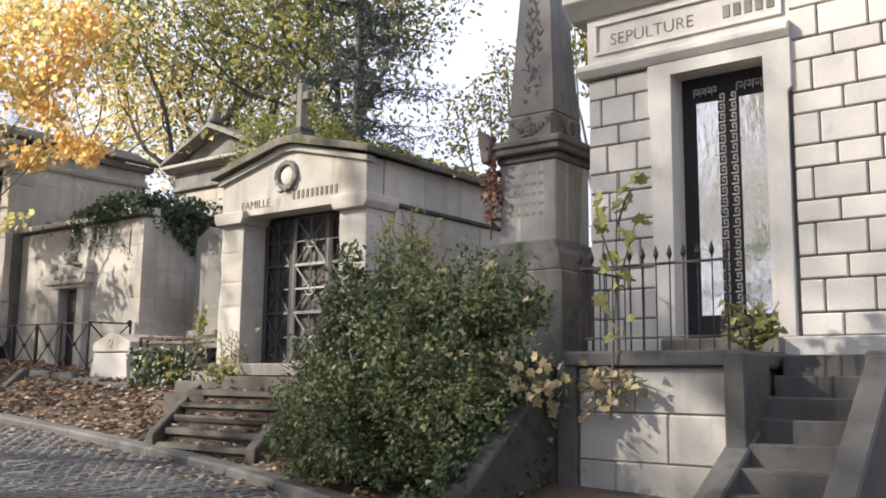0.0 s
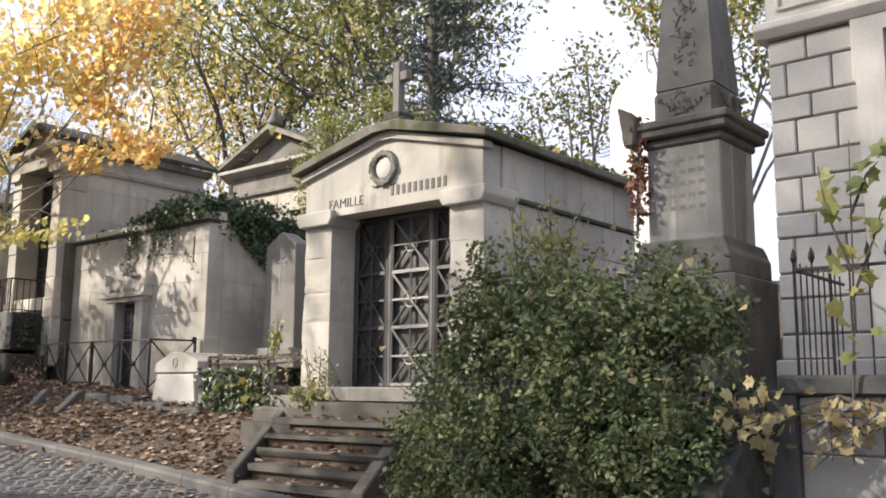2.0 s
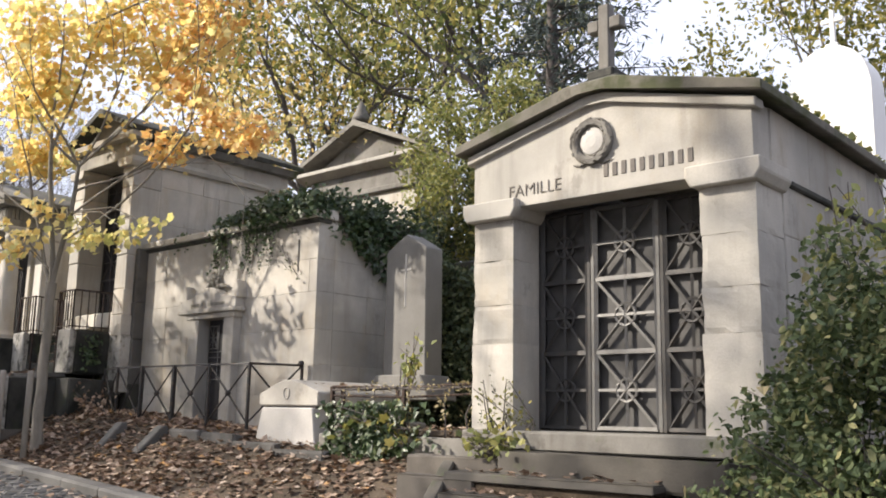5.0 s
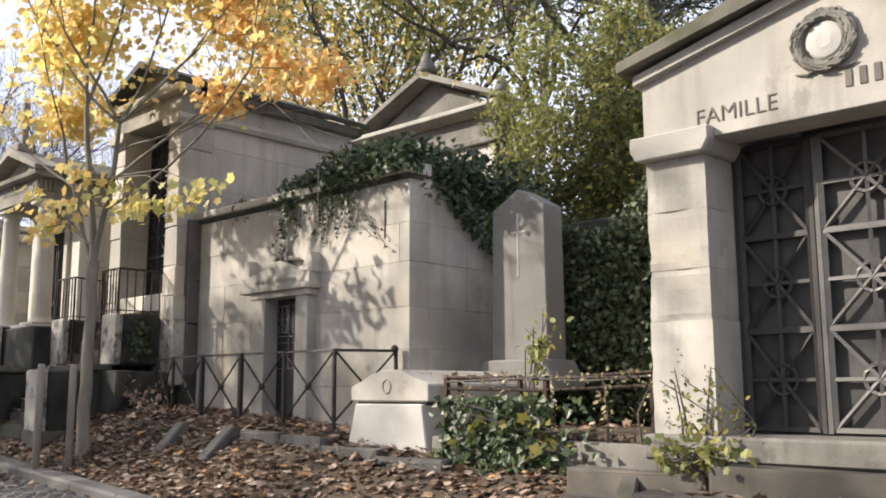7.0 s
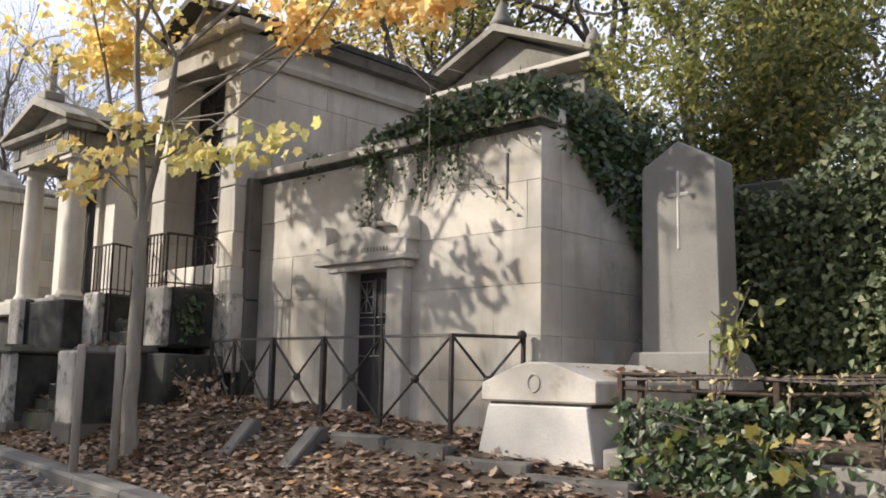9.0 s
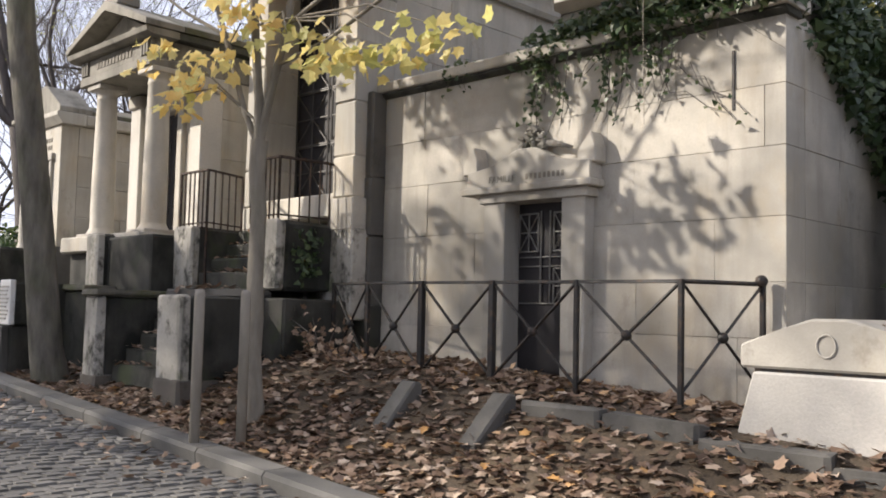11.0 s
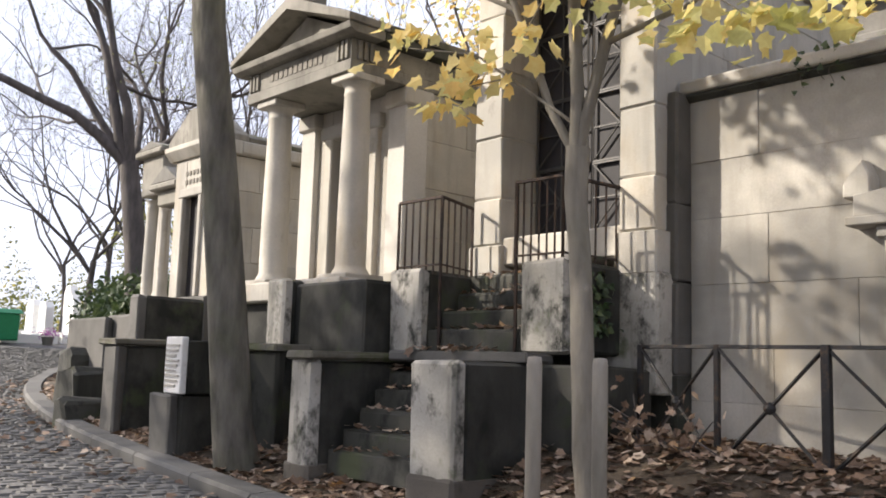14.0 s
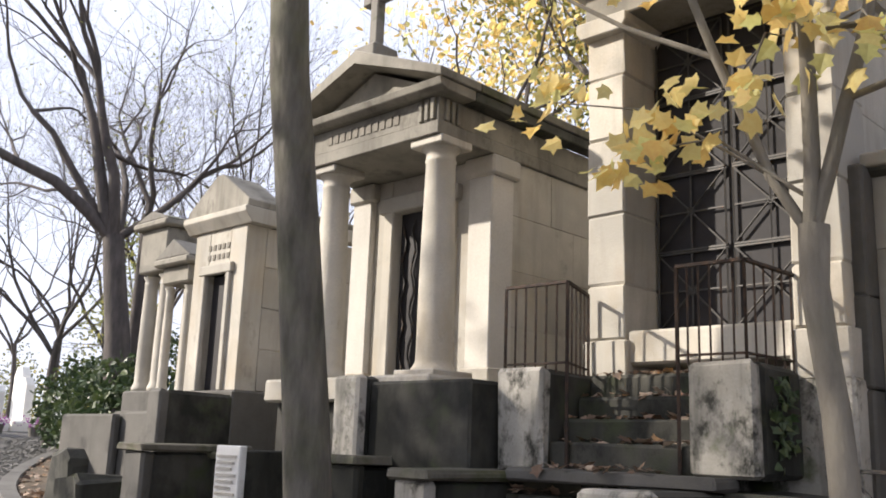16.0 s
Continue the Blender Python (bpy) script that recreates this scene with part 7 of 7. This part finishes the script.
    lv, lf = leaves(np.stack([rng.normal(-4.60, 0.09, n), v3, top + rng.normal(0.0, 0.08, n)], 1), (0.04, 0.075), LEAF_IVY, 77, (-0.4, -0.4, 0.8), 0.6)
    raw_part("trailing_ivy", lv, lf, IVY_LEAF, f)


ivy()


def roof_moss():
    """Grass and moss tufts along the roof edge of the family tomb."""
    rng = np.random.default_rng(81)
    n = 700
    v = rng.uniform(8.3, 11.7, n)
    pts = np.stack([-7.50 - np.abs(rng.normal(size=n)) * 0.25, v, 4.44 + rng.random(n) * 0.03], 1)
    pts[:, 2] += (-7.46 - pts[:, 0]) * 0.235
    lv, lf = leaves(pts, (0.03, 0.085), LEAF_TUFT, 82, (0, 0, 0.4), 1.0)
    raw_single("roof_moss", lv, lf, GREEN_LEAF, "moss and grass tufts along the tomb roof", "moss", "stuff")


roof_moss()


# ---- far things by the bend ----
def far_graves():
    for i, (u, v, w, h) in enumerate(((-42.6, 13.2, 0.6, 1.25), (-43.2, 14.2, 0.7, 1.5), (-42.8, 15.0, 0.5, 1.2), (-42.0, 15.9, 0.9, 1.5), (-44.5, 14.6, 0.6, 1.8), (-41.0, 16.6, 0.8, 1.4), (-45.5, 13.8, 0.7, 1.3))):
        g = ground_z(u, v)
        t = thing("gravestone", u, v, g, "white gravestone far off by the bend", "headstone", "far white gravestones")
        part("slab", prism([(u - w / 2, g + 0.1), (u + w / 2, g + 0.1), (u + w / 2, g + h * 0.85), (u + w * 0.25, g + h), (u - w * 0.25, g + h), (u - w / 2, g + h * 0.85)], "v", v, v + 0.25, bevel=0.02), WHITE, t)
        part("base", box(u - w * 0.7, u + w * 0.7, v - 1.2, v + 0.4, g - 0.2, g + 0.28, 0.03), WHITE, t)
    g = ground_z(-41.5, 11.6)
    t = thing("waste_container", -41.7, 11.6, g, "green plastic waste container at the roadside", "container")
    part("body", prism([(-42.3, g + 0.12), (-41.1, g + 0.12), (-41.0, g + 0.85), (-42.4, g + 0.85)], "v", 11.1, 12.1, bevel=0.03), GREENBIN, t)
    part("lid", prism([(-42.45, g + 0.85), (-40.95, g + 0.85), (-41.1, g + 0.98), (-42.3, g + 0.98)], "v", 11.05, 12.15, bevel=0.02), GREENBIN, t)
    for u in (-42.1, -41.3):
        part("wheel", tube([(u - 0.04, 11.2, g + 0.08), (u + 0.04, 11.2, g + 0.08)], 0.08, 12), IRON, t)
    rng = np.random.default_rng(91)
    for i, (u, v) in enumerate(((-40.5, 13.6), (-40.2, 14.5), (-41.4, 13.0))):
        g = ground_z(u, v)
        t = thing("flower_pot", u, v, g, "potted purple chrysanthemums before far graves", "flowers", "flower pots")
        part("pot", lathe(u, v, [(0.12, g), (0.17, g + 0.25), (0.18, g + 0.27)], 12), GREY, t)
        lv, lf = leaves(rng.normal(size=(160, 3)) * np.array([0.14, 0.14, 0.07]) + np.array([u, v, g + 0.38]), (0.05, 0.09), LEAF_OVAL, 92 + i, (0, 0, 1), 0.8)
        raw_part("blooms", lv, lf, purple if i != 1 else MAPLE_LEAF, t, kind="stuff")
    n = 24000
    q = np.stack([rng.uniform(-64, -46, n), rng.uniform(10, 30, n), np.zeros(n)], 1)
    q[:, 2] = 2.6 + 2.2 * rng.random(n) ** 1.4 * (1.0 + 0.5 * np.sin(q[:, 1] * 1.1) + 0.4 * np.sin(q[:, 1] * 2.7 + q[:, 0]))
    lv, lf = leaves(q, (0.09, 0.19), LEAF_OVAL, 94)
    raw_single("thicket", lv, lf, GREEN_LEAF, "dark thicket beyond the bend of the road", "bushes", "stuff")
    # clipped dark shrubs below the bare trees
    for i, (u, v, s) in enumerate(((-34.5, 13.5, 1.3), (-32.3, 11.6, 1.0), (-37.5, 16.0, 1.6), (-30.6, 10.9, 0.95), (-36.0, 18.0, 1.8), (-29.5, 10.5, 0.75), (-36.2, 13.1, 1.1), (-34.6, 12.2, 1.1))):
        g = ground_z(u, v)
        d = rng.normal(size=(1300, 3))
        d /= np.linalg.norm(d, axis=1)[:, None]
        q = np.array([u, v, g + s * 0.7]) + d * (s * (0.75 + 0.25 * rng.random(1300)))[:, None]
        q = q[q[:, 2] > g]
        lv, lf = leaves(q, (0.09, 0.18), LEAF_OVAL, 95 + i)
        raw_single("shrub", lv, lf, IVY_LEAF, "dark evergreen shrub below the bare trees", "shrub")


purple = leafy("purple_bloom", [(0.0, (0.22, 0.05, 0.22)), (1.0, (0.40, 0.14, 0.36))])
far_graves()


# ---- fallen leaves ----
def fallen_leaves():
    rng = np.random.default_rng(55)
    pts = []
    def add(n, u0, u1, v_of, lift=0.012):
        u = rng.uniform(u0, u1, n)
        for a in u:
            k = kerb_v(a)
            v = v_of(k)
            pts.append((a, v, ground_z(a, v) + lift + 0.02 * rng.random()))
    add(6800, -20.5, -10.6, lambda k: k + 0.22 + rng.random() ** 0.8 * 2.1)
    add(2900, -28.0, -20.0, lambda k: k + 0.22 + rng.random() * 1.3)
    add(900, -10.6, -3.5, lambda k: k + 0.22 + rng.random() * 1.0)
    add(700, -36.0, -28.0, lambda k: k + 0.22 + rng.random() * 2.0)
    add(1300, -20.0, -14.0, lambda k: k + 0.25 + rng.random() * 0.8)
    for n, u0, u1, spread in ((420, -30, -3, 0.35), (160, -30, -6, 2.5)):
        for a in rng.uniform(u0, u1, n):
            v = kerb_v(a) - 0.02 - abs(rng.normal()) * spread
            pts.append((a, v, road_z(a) + 0.04))
    def on(n, u0, u1, v0, v1, z):
        for _ in range(n):
            pts.append((rng.uniform(u0, u1), rng.uniform(v0, v1), z + 0.015 + 0.02 * rng.random()))
    for i in range(5):
        on(38, -10.1, -8.3, 7.88 - 0.20 * i, 8.08 - 0.20 * i, 1.36 - 0.155 * i)
        on(20, -20.36, -19.34, 7.80 + 0.15 * i, 7.94 + 0.15 * i, 1.60 + 0.155 * i)
    for i in range(4):
        on(34, -20.2, -19.15, 8.67 + 0.16 * i, 8.81 + 0.16 * i, 2.56 + 0.165 * i)
    on(40, -20.1, -19.2, 8.32, 8.62, 2.385)
    on(110, -13.5, -12.9, 8.9, 10.0, 2.14)
    on(70, -12.55, -10.6, 8.85, 10.2, 1.68)
    lv, lf = leaves(np.array(pts), (0.045, 0.105), LEAF_LOBED, 56, (0, 0, 1.0), 0.28)
    raw_single("fallen_leaves", lv, lf, FALLEN, "brown and orange fallen leaves", "leaves", "stuff")


fallen_leaves()


# ---- setts of the road ----
def setts():
    """Split setts in slightly bowed rows; the nearest stretch as single stones."""
    rng = random.Random(21)
    form = [(-0.5, -0.5, 0.0), (0.5, -0.5, 0.0), (0.5, 0.5, 0.0), (-0.5, 0.5, 0.0), (-0.43, -0.43, 1.0), (0.43, -0.43, 1.0), (0.43, 0.43, 1.0), (-0.43, 0.43, 1.0)]
    faces0 = [(4, 5, 6, 7), (0, 1, 5, 4), (1, 2, 6, 5), (2, 3, 7, 6), (3, 0, 4, 7)]
    meshes = []
    for k in range(6):
        me = bpy.data.meshes.new("sett")
        me.from_pydata([(x * 0.145 + rng.uniform(-0.008, 0.008), y * 0.105 + rng.uniform(-0.006, 0.006), -0.016 + z * 0.026 + (rng.uniform(-0.005, 0.005) if z else 0)) for x, y, z in form], [], faces0)
        me.materials.append(SETT)
        meshes.append(me)
    verts, faces = [], []
    singles = 0
    u = 2.0
    row = 0
    while u > -40:
        k = kerb_v(u)
        d = -0.04
        j = 0
        while d > -4.6:
            uu = u + 0.10 * math.sin(d * 1.6) + (rng.uniform(-0.01, 0.01))
            v = k + d - (0.07 if row % 2 else 0.0)
            z = road_z(uu) + rng.uniform(-0.006, 0.006)
            if singles < 300 and -17.5 < u < -14.3 and -1.35 < d:
                ob = new("sett", rng.choice(meshes))
                ob.parent = ROAD
                ob.matrix_basis = pose(uu, v, z, 0, 0, 90 + rng.uniform(-5, 5))
                singles += 1
            else:
                n = len(verts)
                a, b = 0.105 * rng.uniform(0.9, 1.05), 0.145 * rng.uniform(0.85, 1.05)
                for x, y, h in form:
                    verts.append((uu + x * a + rng.uniform(-0.007, 0.007), v + y * b + rng.uniform(-0.008, 0.008), z - 0.016 + h * 0.026 + (rng.uniform(-0.004, 0.004) if h else 0)))
                faces.extend(tuple(n + q for q in f) for f in faces0)
            d -= 0.152
        u -= 0.113
        row += 1
    raw_part("setts", verts, faces, SETT, ROAD, "", kind="stuff")


setts()
